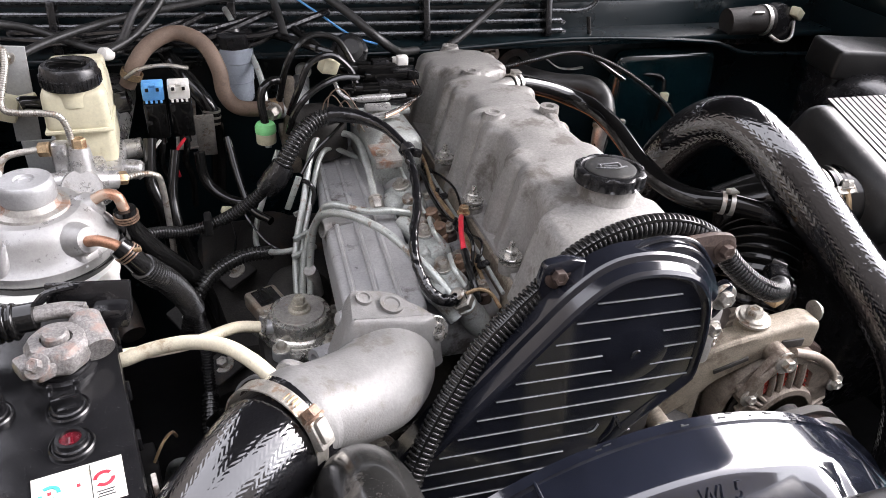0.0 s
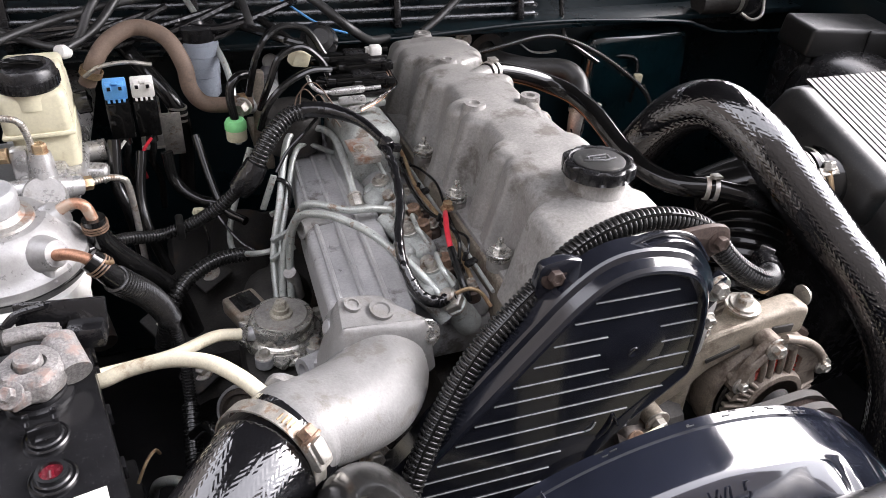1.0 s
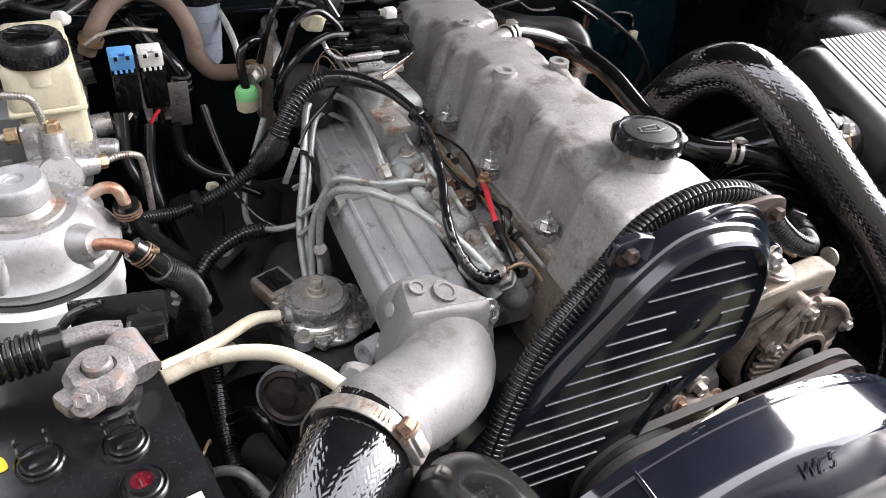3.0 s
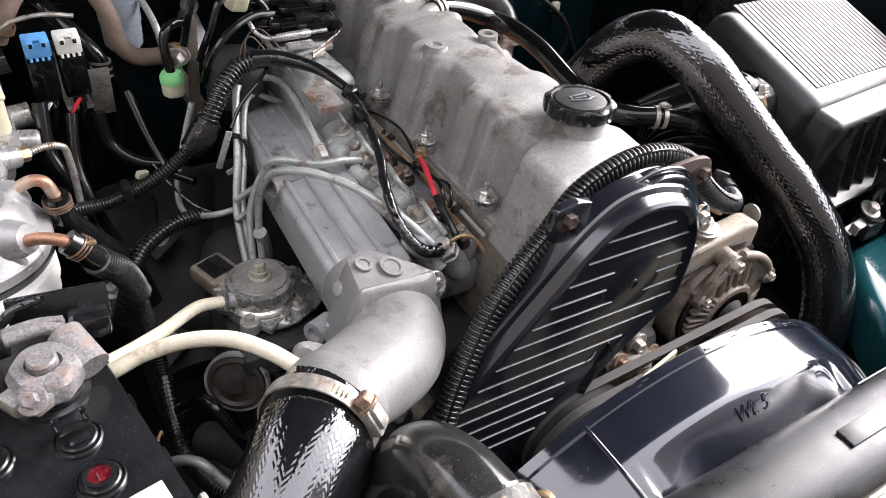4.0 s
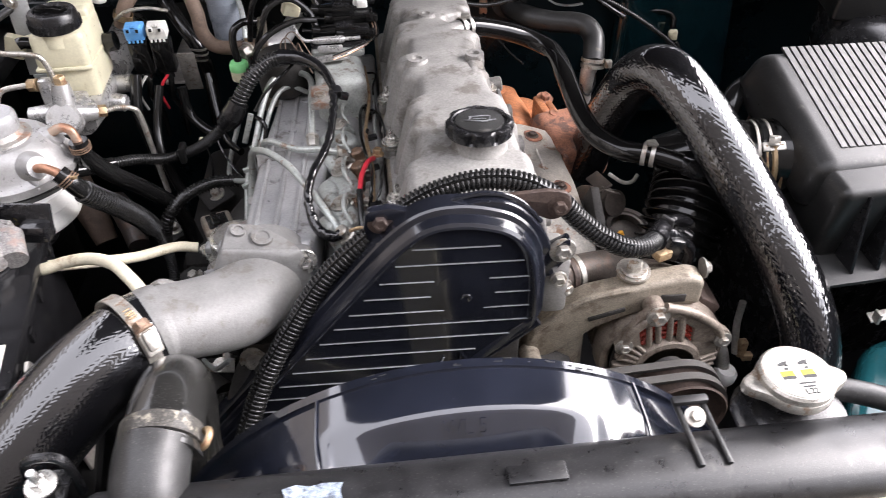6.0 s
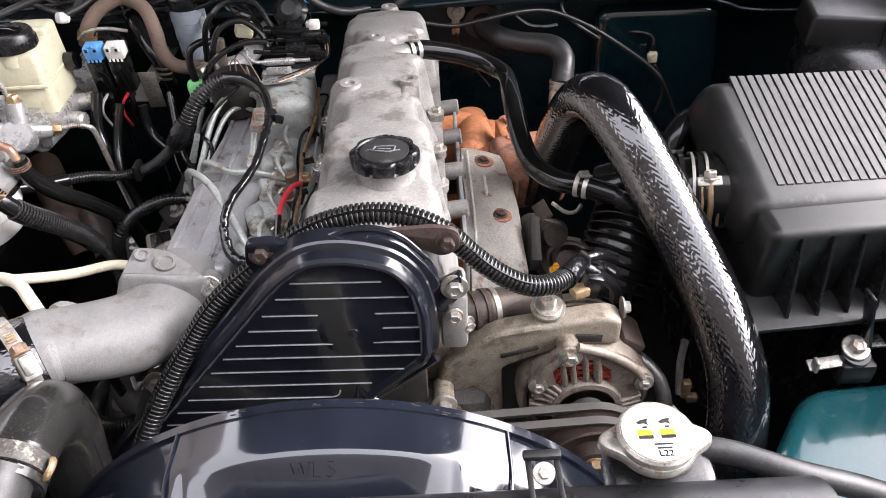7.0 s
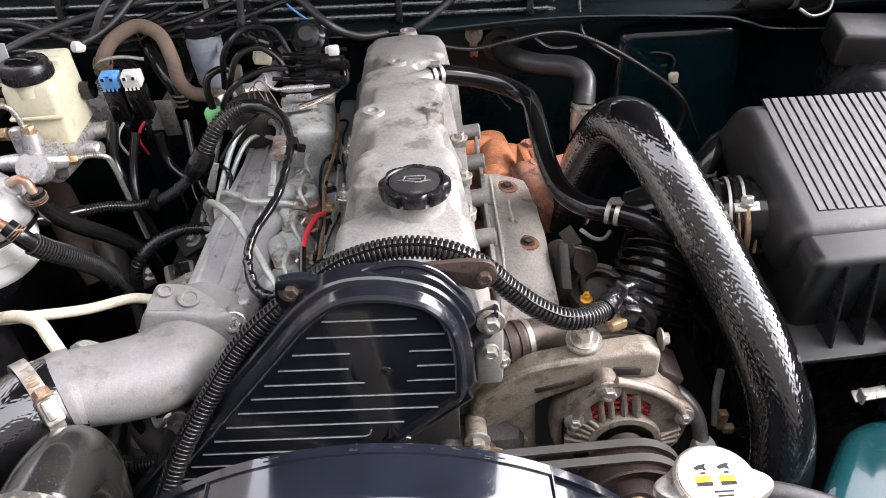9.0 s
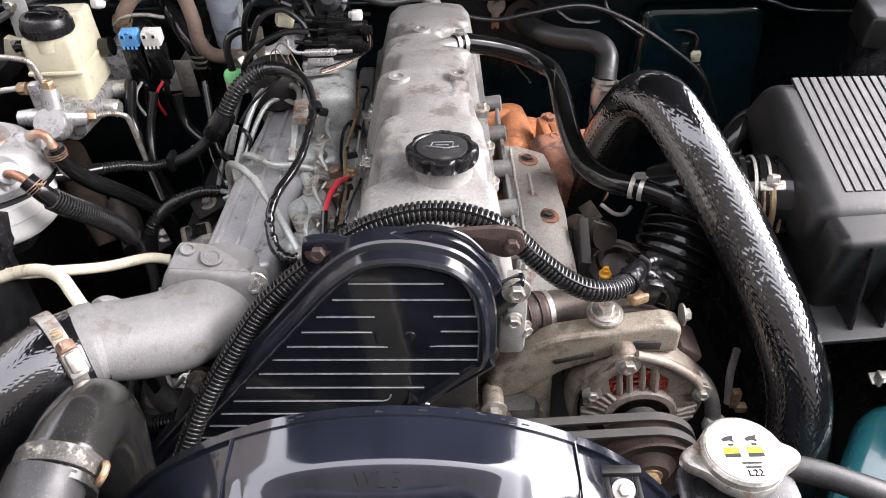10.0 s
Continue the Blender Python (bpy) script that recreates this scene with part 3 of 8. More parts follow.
def cover_mesh():
    bm = bmesh.new()
    rows = []
    steps = 200
    for j in range(steps + 1):
        y = Y0 + (Y1 - Y0) * j / steps
        xl, xr, zt = lerp_table(COVER, y)
        dent = max(1 / (1 + ((y - b) / 0.027) ** 14) for b in BOLT_Y)
        groove = max(math.exp(-((y - b) / 0.007) ** 2) for b in (0.680, 0.800, 0.918, 1.040))
        out = 0.026 * (1 - dent) * (1 - 0.34 * groove)
        bl, br = xl - 0.012 - out, (xr if y > 0.87 else max(xr, 0.041)) + 0.004 + out * 0.7
        zb, sh = 0.938, 0.016
        pts = [(bl - 0.004, zb - 0.012)]
        for k in range(5):
            f = k / 4
            pts.append((bl + (xl - 0.002 - out * 0.62 - bl) * f, zb + (zt - sh - zb) * f))
        x0 = pts[-1][0]
        for k in range(1, 6):
            a = math.pi / 2 * k / 5
            pts.append((x0 + sh * (1 - math.cos(a)), zt - sh + sh * math.sin(a)))
        x1 = xr + out * 0.35
        for k in range(1, 6):
            f = k / 6
            pts.append((pts[10][0] + (x1 - sh - pts[10][0]) * f, zt + 0.003 * math.sin(math.pi * f)))
        for k in range(0, 6):
            a = math.pi / 2 * k / 5
            pts.append((x1 - sh + sh * math.sin(a), zt - sh + sh * math.cos(a)))
        for k in range(1, 5):
            f = k / 4
            pts.append((x1 + (br - x1) * f, zt - sh + (zb - zt + sh) * f))
        pts.append((br + 0.004, zb - 0.012))
        rows.append([bm.verts.new((x, y + 0.0015 * noise.noise((x * 30, y * 30, z * 30)), z)) for x, z in pts])
    for a, b in zip(rows[:-1], rows[1:]):
        for i in range(len(a) - 1):
            bm.faces.new((a[i], a[i + 1], b[i + 1], b[i]))
    bm.faces.new(rows[0])
    bm.faces.new(rows[-1])
    return bm


valve_cover = thing("valve_cover", (-0.01, 0.8, 0.93), "cast aluminium valve cover with fluted sides on the engine", "valve cover")
part("cover", cover_mesh(), CAST, valve_cover, smooth=50)
part("flange", prism(rounded([(-0.091, 0.485), (0.07, 0.485), (0.07, 1.12), (-0.091, 1.12)], 0.02), 0.929, 0.939, "z", 0.002), CAST, valve_cover)
for y in BOLT_Y[:3]:
    part("bolt_seat", lathe([(0.0125, 0), (0.0125, 0.012), (0.011, 0.0135), (0, 0.0135)], (-0.087, y, 0.934), seg=24), CAST, valve_cover)
    part("washer", lathe([(0.0135, 0), (0.0135, 0.0025), (0.008, 0.0030), (0.008, 0.0055), (0, 0.0055)], (-0.087, y, 0.9475), seg=24), BRIGHT_STEEL, valve_cover)
    bolt(valve_cover, (-0.087, y, 0.9525), s=0.0075, mat=BRIGHT_STEEL)
    part("stud", lathe([(0.0032, 0), (0.0032, 0.012), (0.0025, 0.0135), (0, 0.0135)], (-0.087, y, 0.958), seg=12), BRIGHT_STEEL, valve_cover)
for y in (0.60, 0.70, 0.78, 0.88):
    part("bolt_seat", lathe([(0.011, 0), (0.011, 0.010), (0, 0.010)], (0.062, y, 0.938), seg=20), CAST, valve_cover)
    bolt(valve_cover, (0.062, y, 0.948), s=0.0068)
for x, y, z, r in ((-0.046, 0.803, 1.039, 0.013), (-0.02, 0.962, 1.033, 0.012), (-0.005, 1.108, 1.020, 0.0125)):
    part("boss", lathe([(r * 1.5, -0.018), (r * 1.15, -0.006), (r, -0.002), (r, 0.0), (r * 0.5, 0.0), (r * 0.45, -0.003), (0, -0.003)], (x, y, z), seg=28), CAST, valve_cover)
part("boss", lathe([(0.014, -0.09), (0.0125, -0.01), (0.012, 0), (0.006, 0), (0.0055, -0.004), (0, -0.004)], (0.029, 0.806, 1.040), seg=28), CAST, valve_cover)
part("rib", tube([(0.004, 0.70, 1.0235), (0.018, 0.75, 1.0240), (0.028, 0.80, 1.0240)], [0.004, 0.009, 0.012], 16), CAST, valve_cover)
part("breather_stub", tube([(-0.006, 0.912, 1.012), (0.012, 0.923, 1.016), (0.027, 0.9325, 1.019)], [0.0195, 0.0160, 0.0128], 24), CAST, valve_cover)
part("filler_neck", lathe([(0.034, -0.022), (0.031, -0.006), (0.030, 0.008), (0, 0.008)], (0.005, 0.605, 1.035), (0, 0.04, 1), seg=40), CAST, valve_cover)


def cap_mesh():
    bm = bmesh.new()
    seg = 96
    prof = [(0.0, 0.0, 0), (0.036, 0.0, 0), (0.0375, 0.002, 1), (0.0375, 0.010, 1), (0.037, 0.0125, 1), (0.0345, 0.014, 0.6), (0.030, 0.0142, 0), (0.029, 0.0125, 0), (0.015, 0.0125, 0), (0.0, 0.0125, 0)]
    rings = []
    for r, h, k in prof:
        if r == 0:
            rings.append([bm.verts.new((0, 0, h))])
            continue
        vs = []
        for i in range(seg):
            a = 2 * math.pi * i / seg
            lobes = 0.5 + 0.5 * math.cos(8 * a)
            vs.append(bm.verts.new(((r - 0.0045 * k * (1 - lobes ** 0.45)) * math.cos(a), (r - 0.0045 * k * (1 - lobes ** 0.45)) * math.sin(a), h)))
        rings.append(vs)
    for a, b in zip(rings[:-1], rings[1:]):
        for i in range(seg):
            j = (i + 1) % seg
            if len(a) == 1:
                bm.faces.new((a[0], b[j], b[i]))
            elif len(b) == 1:
                bm.faces.new((a[i], a[j], b[0]))
            else:
                bm.faces.new((a[i], a[j], b[j], b[i]))
    return bm


CAP_AT = aim((0.005, 0.604, 1.044), (0, 0.05, 1))
oil_cap = thing("oil_filler_cap", (0.005, 0.604, 1.044), "black scalloped plastic oil filler cap on the valve cover", "oil cap")
part("cap", moved(cap_mesh(), CAP_AT), PLASTIC, oil_cap)
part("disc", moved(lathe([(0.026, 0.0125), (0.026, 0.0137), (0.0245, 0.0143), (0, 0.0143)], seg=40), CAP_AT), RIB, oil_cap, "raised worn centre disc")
can = [rbox((x, y, 0.0152), (w, 0.0014, 0.0012), 0.0003, (0, 0, r)) for x, y, w, r in ((-0.009, 0.005, 0.016, 12), (0.005, 0.004, 0.026, -14), (0.0, -0.006, 0.022, 0), (-0.011, 0.0, 0.010, 80), (0.011, -0.001, 0.009, 70), (0.0, 0.000, 0.014, -6))]
part("emblem", moved(join(*can), CAP_AT), GLINT_AND_WEAR, oil_cap, "worn raised oil can pictogram")

# ---- timing cover ----
TIM = rounded([(-0.345, 0.722), (-0.098, 1.0165), (-0.066, 1.0415), (-0.026, 1.043), (0.014, 1.030), (0.034, 1.004), (0.0425, 0.962), (0.0425, 0.905), (-0.02, 0.851), (-0.052, 0.815), (-0.052, 0.70)], [0.02, 0.04, 0.03, 0.03, 0.025, 0.03, 0.03, 0.012, 0.02, 0.02, 0.01], 8)


def inset(outline, d):
    """The outline moved inwards by d."""
    out = []
    n = len(outline)
    area = sum(outline[i - 1][0] * outline[i][1] - outline[i][0] * outline[i - 1][1] for i in range(n))
    s = 1 if area > 0 else -1
    for i in range(n):
        a, b = Vector(outline[i - 1]), Vector(outline[(i + 1) % n])
        t = (b - a).normalized()
        out.append((outline[i][0] - s * t.y * d, outline[i][1] + s * t.x * d))
    return out


def timing_mesh():
    bm = bmesh.new()
    layers = [(-0.011, 0.480), (-0.011, 0.461), (-0.0095, 0.4585), (-0.0045, 0.4565), (-0.0035, 0.4515), (-0.002, 0.4462), (0.001, 0.4435), (0.0035, 0.4430), (0.006, 0.4450), (0.0085, 0.4480)]
    rings = [[bm.verts.new((x, y, z)) for x, z in (inset(TIM, d) if d else TIM)] for d, y in layers]
    for a, b in zip(rings[:-1], rings[1:]):
        for i in range(len(a)):
            j = (i + 1) % len(a)
            bm.faces.new((a[i], a[j], b[j], b[i]))
    bm.faces.new(rings[0])
    bm.faces.new(rings[-1])
    return bm


timing = thing("timing_cover", (-0.08, 0.46, 0.70), "glossy navy black plastic timing belt cover with ribs", "timing cover")
part("housing", timing_mesh(), NAVY, timing, smooth=30)


def timing_rib(x0, x1, z):
    return moved(rbox((0, 0, 0), (x1 - x0, 0.0030, 0.0011), 0.0005), pose((x0 + x1) / 2, 0.4482, z, 0, 2, 0))


# pale ribs: the sky glint along each rib is put into its colour
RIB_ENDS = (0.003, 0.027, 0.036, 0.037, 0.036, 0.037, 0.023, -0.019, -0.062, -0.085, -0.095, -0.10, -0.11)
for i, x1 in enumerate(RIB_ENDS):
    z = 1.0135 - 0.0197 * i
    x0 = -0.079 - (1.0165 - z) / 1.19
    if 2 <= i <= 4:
        part("rib", timing_rib(x0, (-0.061, -0.065, -0.052)[i - 2], z), GLINT_AND_WEAR, timing)
        part("rib", timing_rib((-0.007, -0.001, -0.012)[i - 2], x1, z - 0.003), GLINT_AND_WEAR, timing)
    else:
        part("rib", timing_rib(x0, x1, z), GLINT_AND_WEAR, timing)
part("rib_hook", tube([(-0.062, 0.4465, 0.8545), (-0.056, 0.4465, 0.857), (-0.053, 0.4465, 0.864)], 0.0009, 6), GLINT_AND_WEAR, timing)
part("web", tube([(-0.034, 0.4475, 0.868), (-0.037, 0.446, 0.852), (-0.046, 0.4475, 0.838)], 0.0016, 8), NAVY, timing)
part("web", tube([(-0.034, 0.4475, 0.868), (-0.026, 0.446, 0.852), (-0.015, 0.4475, 0.846)], 0.0016, 8), NAVY, timing)
part("crank_swell", lathe([(0.036, 0.0), (0.028, 0.0007), (0.016, 0.0012), (0, 0.0014)], (-0.03, 0.4482, 0.948), (0, -1, 0), seg=40), NAVY, timing)
part("dimple", lathe([(0.006, 0), (0.005, 0.001), (0.003, 0.0002), (0, 0.0002)], (-0.03, 0.4469, 0.948), (0, -1, 0), seg=20), NAVY, timing)
# upper band over the belt, and its flange
upper = prism(rounded([(-0.108, 1.000), (-0.066, 1.037), (-0.036, 1.052), (-0.005, 1.056), (0.022, 1.046), (0.044, 1.020), (0.062, 0.985), (0.03, 0.97), (-0.06, 0.98)], 0.02, 5), 0.462, 0.482, "y", 0.003)
part("upper_band", upper, NAVY, timing)
part("seam", tube([(-0.073, 0.470, 1.034), (-0.036, 0.470, 1.054), (-0.006, 0.470, 1.058), (0.022, 0.470, 1.048), (0.046, 0.470, 1.020)], 0.0022, 8), NAVY, timing)
part("ear", prism(rounded([(-0.126, 1.022), (-0.122, 1.043), (-0.10, 1.046), (-0.066, 1.036), (-0.070, 1.026), (-0.095, 1.018), (-0.11, 0.995), (-0.118, 0.995)], 0.006), 0.474, 0.484, "y", 0.002), NAVY, timing)
part("ear", prism(rounded([(0.040, 0.975), (0.078, 0.996), (0.082, 0.975), (0.060, 0.945), (0.05, 0.95)], 0.006), 0.470, 0.482, "y", 0.002), NAVY, timing)
bolt(timing, (-0.109, 0.476, 1.030), (0, -1, 0.15), s=0.0072, mat=BROWN_IRON, label="rust-stained hexagon bolt")
bolt(timing, (0.071, 0.472, 0.980), (0, -1, 0.1), s=0.008)
part("side_rail", tube([(-0.110, 0.474, 1.010), (-0.166, 0.474, 0.938), (-0.245, 0.474, 0.842)], 0.004, 8), NAVY, timing)
part("side_rail", tube([(-0.120, 0.480, 1.006), (-0.178, 0.480, 0.932), (-0.258, 0.480, 0.834)], 0.005, 8), NAVY, timing)
part("lower_lip", tube([(0.050, 0.458, 0.895), (0.012, 0.458, 0.862), (-0.022, 0.458, 0.834), (-0.045, 0.458, 0.805)], 0.0042, 8), NAVY, timing)
part("bracket", prism(rounded([(-0.002, 1.043), (0.055, 1.046), (0.077, 1.041), (0.079, 1.020), (0.062, 1.008)], [0.003, 0.010, 0.010, 0.012, 0.010]), 0.483, 0.489, "y", 0.001), BROWN_IRON, timing, "rusty brown steel bracket")
bolt(timing, (0.066, 0.484, 1.027), (0, -1, 0.1), s=0.007, mat=BROWN_IRON)

# ---- intake manifold with its elbow ----
intake = thing("intake_manifold", (-0.21, 0.75, 0.80), "cast aluminium intake manifold with ribbed plenum and elbow", "intake manifold")
part("plenum", join(prism(rounded([(-0.272, 0.585), (-0.185, 0.585), (-0.170, 0.80), (-0.172, 0.985), (-0.242, 0.985), (-0.262, 0.80)], 0.018), 0.862, 0.922, "z", 0.008, 3)), CAST_DARK, intake)
for x0, x1 in ((-0.252, -0.228), (-0.228, -0.210), (-0.205, -0.192)):
    part("rib", tube([(x0 - 0.006, 0.60, 0.922), (x0, 0.72, 0.922), (x0 + 0.010, 0.96, 0.922)], 0.0035, 8), CAST_DARK, intake)
part("stud_boss", lathe([(0.014, -0.01), (0.0115, 0.022), (0.008, 0.022), (0.007, 0.016), (0, 0.016)], (-0.246, 0.776, 0.914), (-1, -0.25, 0.12), seg=24), CAST_CLEAN, intake)
part("boss_web", rbox((-0.243, 0.777, 0.920), (0.030, 0.022, 0.010), 0.003, (0, 8, 10)), CAST_CLEAN, intake)
for x, y in ((-0.240, 0.719), (-0.222, 0.84), (-0.208, 0.925)):
    part("plug", lathe([(0.006, 0), (0.0055, 0.003), (0.003, 0.003), (0, 0.002)], (x, y, 0.922), seg=16), CAST_DARK, intake)
# elbow: a bent tube with a flat-topped block over it
part("elbow", tube([(-0.354, 0.441, 0.942), (-0.331, 0.456, 0.940), (-0.296, 0.474, 0.928), (-0.266, 0.493, 0.920), (-0.247, 0.520, 0.916), (-0.243, 0.555, 0.912), (-0.238, 0.600, 0.905)], [0.0405, 0.0415, 0.045, 0.047, 0.046, 0.044, 0.042], 36, 10, squash=0.84), CAST_CLEAN, intake, smooth=60)
TOP = rounded([(-0.278, 0.529), (-0.273, 0.570), (-0.240, 0.572), (-0.208, 0.552), (-0.194, 0.538), (-0.208, 0.529), (-0.245, 0.531)], [0.005, 0.007, 0.014, 0.010, 0.006, 0.008, 0.02], 4)


def tower(top, z0):
    """A casting with a sloping top, whose walls spread to the left towards its foot."""
    bm = bmesh.new()
    rings = []
    for d, f in ((-0.003, 0.0), (-0.0025, 0.4), (-0.0015, 0.85), (0.0, 0.94), (0.0014, 0.985), (0.004, 1.0)):
        row = []
        for x, y in inset(top, d):
            z1 = 0.966 - 0.18 * (x + 0.278) + 0.20 * (y - 0.529)
            lean = 0.024 * (1 - f) * max(0.0, (-0.235 - x) / 0.043) - 0.006 * (1 - f) * max(0.0, (x + 0.235) / 0.04)
            row.append(bm.verts.new((x - lean, y - 0.006 * (1 - f), z0 + (z1 - z0) * f)))
        rings.append(row)
    for a, b in zip(rings[:-1], rings[1:]):
        for k in range(len(a)):
            q = (k + 1) % len(a)
            bm.faces.new((a[k], a[q], b[q], b[k]))
    bm.faces.new(rings[0])
    bm.faces.new(rings[-1])
    return bm


part("block", tower(TOP, 0.900), CAST_CLEAN, intake)
part("foot_seam", tube([(-0.297, 0.519, 0.929), (-0.27, 0.519, 0.931), (-0.24, 0.521, 0.929), (-0.202, 0.520, 0.925)], 0.0022, 8), CAST_CLEAN, intake)
part("rim", tube([(-0.340, 0.450, 0.941), (-0.334, 0.454, 0.941), (-0.328, 0.4575, 0.940)], [0.0435, 0.0442, 0.0435], 36, squash=0.84), CAST_CLEAN, intake)
part("seam", tube([(-0.335, 0.434, 0.909), (-0.300, 0.444, 0.903), (-0.265, 0.455, 0.901), (-0.232, 0.476, 0.900), (-0.208, 0.510, 0.900)], 0.002, 8), CAST_CLEAN, intake)
part("shoulder", prism(rounded([(-0.285, 0.52), (-0.272, 0.60), (-0.21, 0.59), (-0.200, 0.54), (-0.215, 0.51)], 0.015), 0.865, 0.920, "z", 0.010, 3), CAST_CLEAN, intake)
for x, y, r in ((-0.236, 0.550, 0.0115), (-0.261, 0.557, 0.008)):
    part("pad", lathe([(r, -0.002), (r, 0.0022), (r * 0.7, 0.0022), (r * 0.6, 0.0006), (0, 0.0006)], (x, y, 0.9675 - 0.18 * (x + 0.278) + 0.20 * (y - 0.529)), (0.17, -0.19, 1), seg=28), CAST_CLEAN, intake)
part("pad", lathe([(0.008, -0.004), (0.008, 0.002), (0.0055, 0.002), (0.005, 0.001), (0, 0.001)], (-0.277, 0.4775, 0.9520), (0, -0.5, 0.85), seg=24), CAST_CLEAN, intake)
part("spigot", tube([(-0.342, 0.500, 0.945), (-0.338, 0.510, 0.940), (-0.325, 0.512, 0.93)], 0.009, 14), CAST_CLEAN, intake)
part("lug", lathe([(0.014, -0.03), (0.0135, -0.004), (0.012, 0), (0, 0)], (-0.195, 0.540, 0.934), (0.2, -0.9, 0.45), 24), CAST_CLEAN, intake)
bolt(intake, (-0.195, 0.540, 0.934), (0.2, -0.9, 0.45), s=0.0080, mat=BRIGHT_STEEL)
part("web", rbox((-0.268, 0.545, 0.925), (0.006, 0.05, 0.05), 0.002, (0, -12, -8)), CAST_CLEAN, intake)
part("side_plate", rbox((-0.275, 0.572, 0.895), (0.016, 0.060, 0.040), 0.003, (0, -8, -35)), CAST_DARK, intake)
part("side_boss", lathe([(0.012, -0.01), (0.012, 0.014), (0.007, 0.014), (0.006, 0.008), (0, 0.008)], (-0.296, 0.566, 0.898), (-0.9, -0.4, 0.1), seg=24), CAST_DARK, intake)
part("knob", lathe([(0.009, 0), (0.009, 0.006), (0.006, 0.011), (0, 0.012)], (-0.276, 0.560, 0.945), (-0.9, -0.1, 0.4), seg=20), CAST_DARK, intake)

# ---- cooling: radiator, shroud, hoses ----
radiator = thing("radiator", (0, 0.225, 0.42), "radiator with a black plastic top tank and crimped metal edge", "radiator")
part("core", rbox((0.0, 0.215, 0.67), (0.64, 0.045, 0.46), 0.004), GRIME, radiator)
part("top_tank", join(prism(rounded([(0.188, 0.905), (0.192, 0.950), (0.212, 0.962), (0.240, 0.962), (0.262, 0.948), (0.268, 0.905)], 0.016, 6), -0.345, 0.345, "x", 0.006, 2)), TANK, radiator)
part("gutter", rbox((0.0, 0.184, 0.932), (0.68, 0.020, 0.010), 0.002), CRIMP, radiator)
for i in range(46):
    x = -0.31 + i * 0.0142
    part("crimp", rbox((x, 0.182, 0.941), (0.0132, 0.010, 0.008), 0.0015, (18, 0, 0), 1), CRIMP, radiator)
part("part_plate", rbox((-0.006, 0.226, 0.9635), (0.045, 0.016, 0.003), 0.001), TANK, radiator)
part("filler_neck", lathe([(0.028, -0.045), (0.026, -0.012), (0.03, -0.004), (0.03, 0), (0, 0)], (0.226, 0.290, 0.962), seg=32), PLASTIC, radiator)
part("neck_base", rbox((0.226, 0.280, 0.930), (0.085, 0.055, 0.040), 0.012), PLASTIC, radiator)
part("hose_neck", tube([(-0.300, 0.226, 0.925), (-0.298, 0.245, 0.950), (-0.297, 0.268, 0.962), (-0.296, 0.285, 0.966)], 0.0290, 24), RUBBER_GREY, radiator)
cap = thing("pressure_cap", (0.226, 0.290, 0.962), "metal radiator cap with a white and yellow warning label", "radiator cap")
ears = []
for i in range(64):
    a = 2 * math.pi * i / 64
    r = 0.031 + 0.013 * max(0, math.cos(2 * a)) ** 5
    ears.append((0.226 + r * math.cos(a), 0.290 + r * math.sin(a) * 1.0))
part("lid", join(prism(ears, 0.966, 0.977, "z", 0.003, 2), lathe([(0.030, 0.975), (0.030, 0.982), (0.028, 0.984), (0, 0.984)], (0.226, 0.290, 0), seg=48)), STEEL, cap)
part("label", lathe([(0.0265, 0.984), (0.0265, 0.9846), (0, 0.9846)], (0.226, 0.290, 0), seg=40), CAP_LABEL, cap, "round white warning label")

shroud = thing("fan_shroud", (-0.05, 0.30, 0.66), "glossy navy black plastic fan shroud with a moulded engine code", "fan shroud")


def shroud_mesh(r, y0, y1, a0, a1, thick=0.004, n=60, bulge=0.0, pocket=False):
    """A curved band round the fan's axis, from the radiator to its free rim; pocket: a hollow at the front of its crown."""
    steps = 32 if pocket else 12
    bm = bmesh.new()
    rows = []
    for i in range(n + 1):
        a = radians(a0 + (a1 - a0) * i / n)
        line = []
        fade = min(1.0, max(0.0, (abs(math.degrees(a)) - 21.5) / 3.0))
        edge = 0.2995 - 0.040 * fade * fade * (3 - 2 * fade)
        for k in range(steps + 1):
            f = k / steps
            y = y0 + (y1 - y0) * f
            rr = r - bulge * max(0.0, 1 - f / 0.52) ** 1.5
            if pocket:
                side = min(1.0, max(0.0, (abs(math.degrees(a)) - 12) / 9))
                d = max(0.0, edge - y)
                rr = min(rr, r - 0.42 * min(d, 0.006) - (1.15 - 0.70 * side * side * (3 - 2 * side)) * max(0.0, d - 0.006))
            line.append((rr, y))
        line += [(rr - thick, y) for rr, y in reversed(line)]
        rows.append([bm.verts.new((-0.05 + rr * math.sin(a), y, 0.66 + rr * math.cos(a))) for rr, y in line])
    for a, b in zip(rows[:-1], rows[1:]):
        for k in range(len(a)):
            j = (k + 1) % len(a)
            bm.faces.new((a[k], a[j], b[j], b[k]))
    bm.faces.new(rows[0])
    bm.faces.new(rows[-1])
    return bm


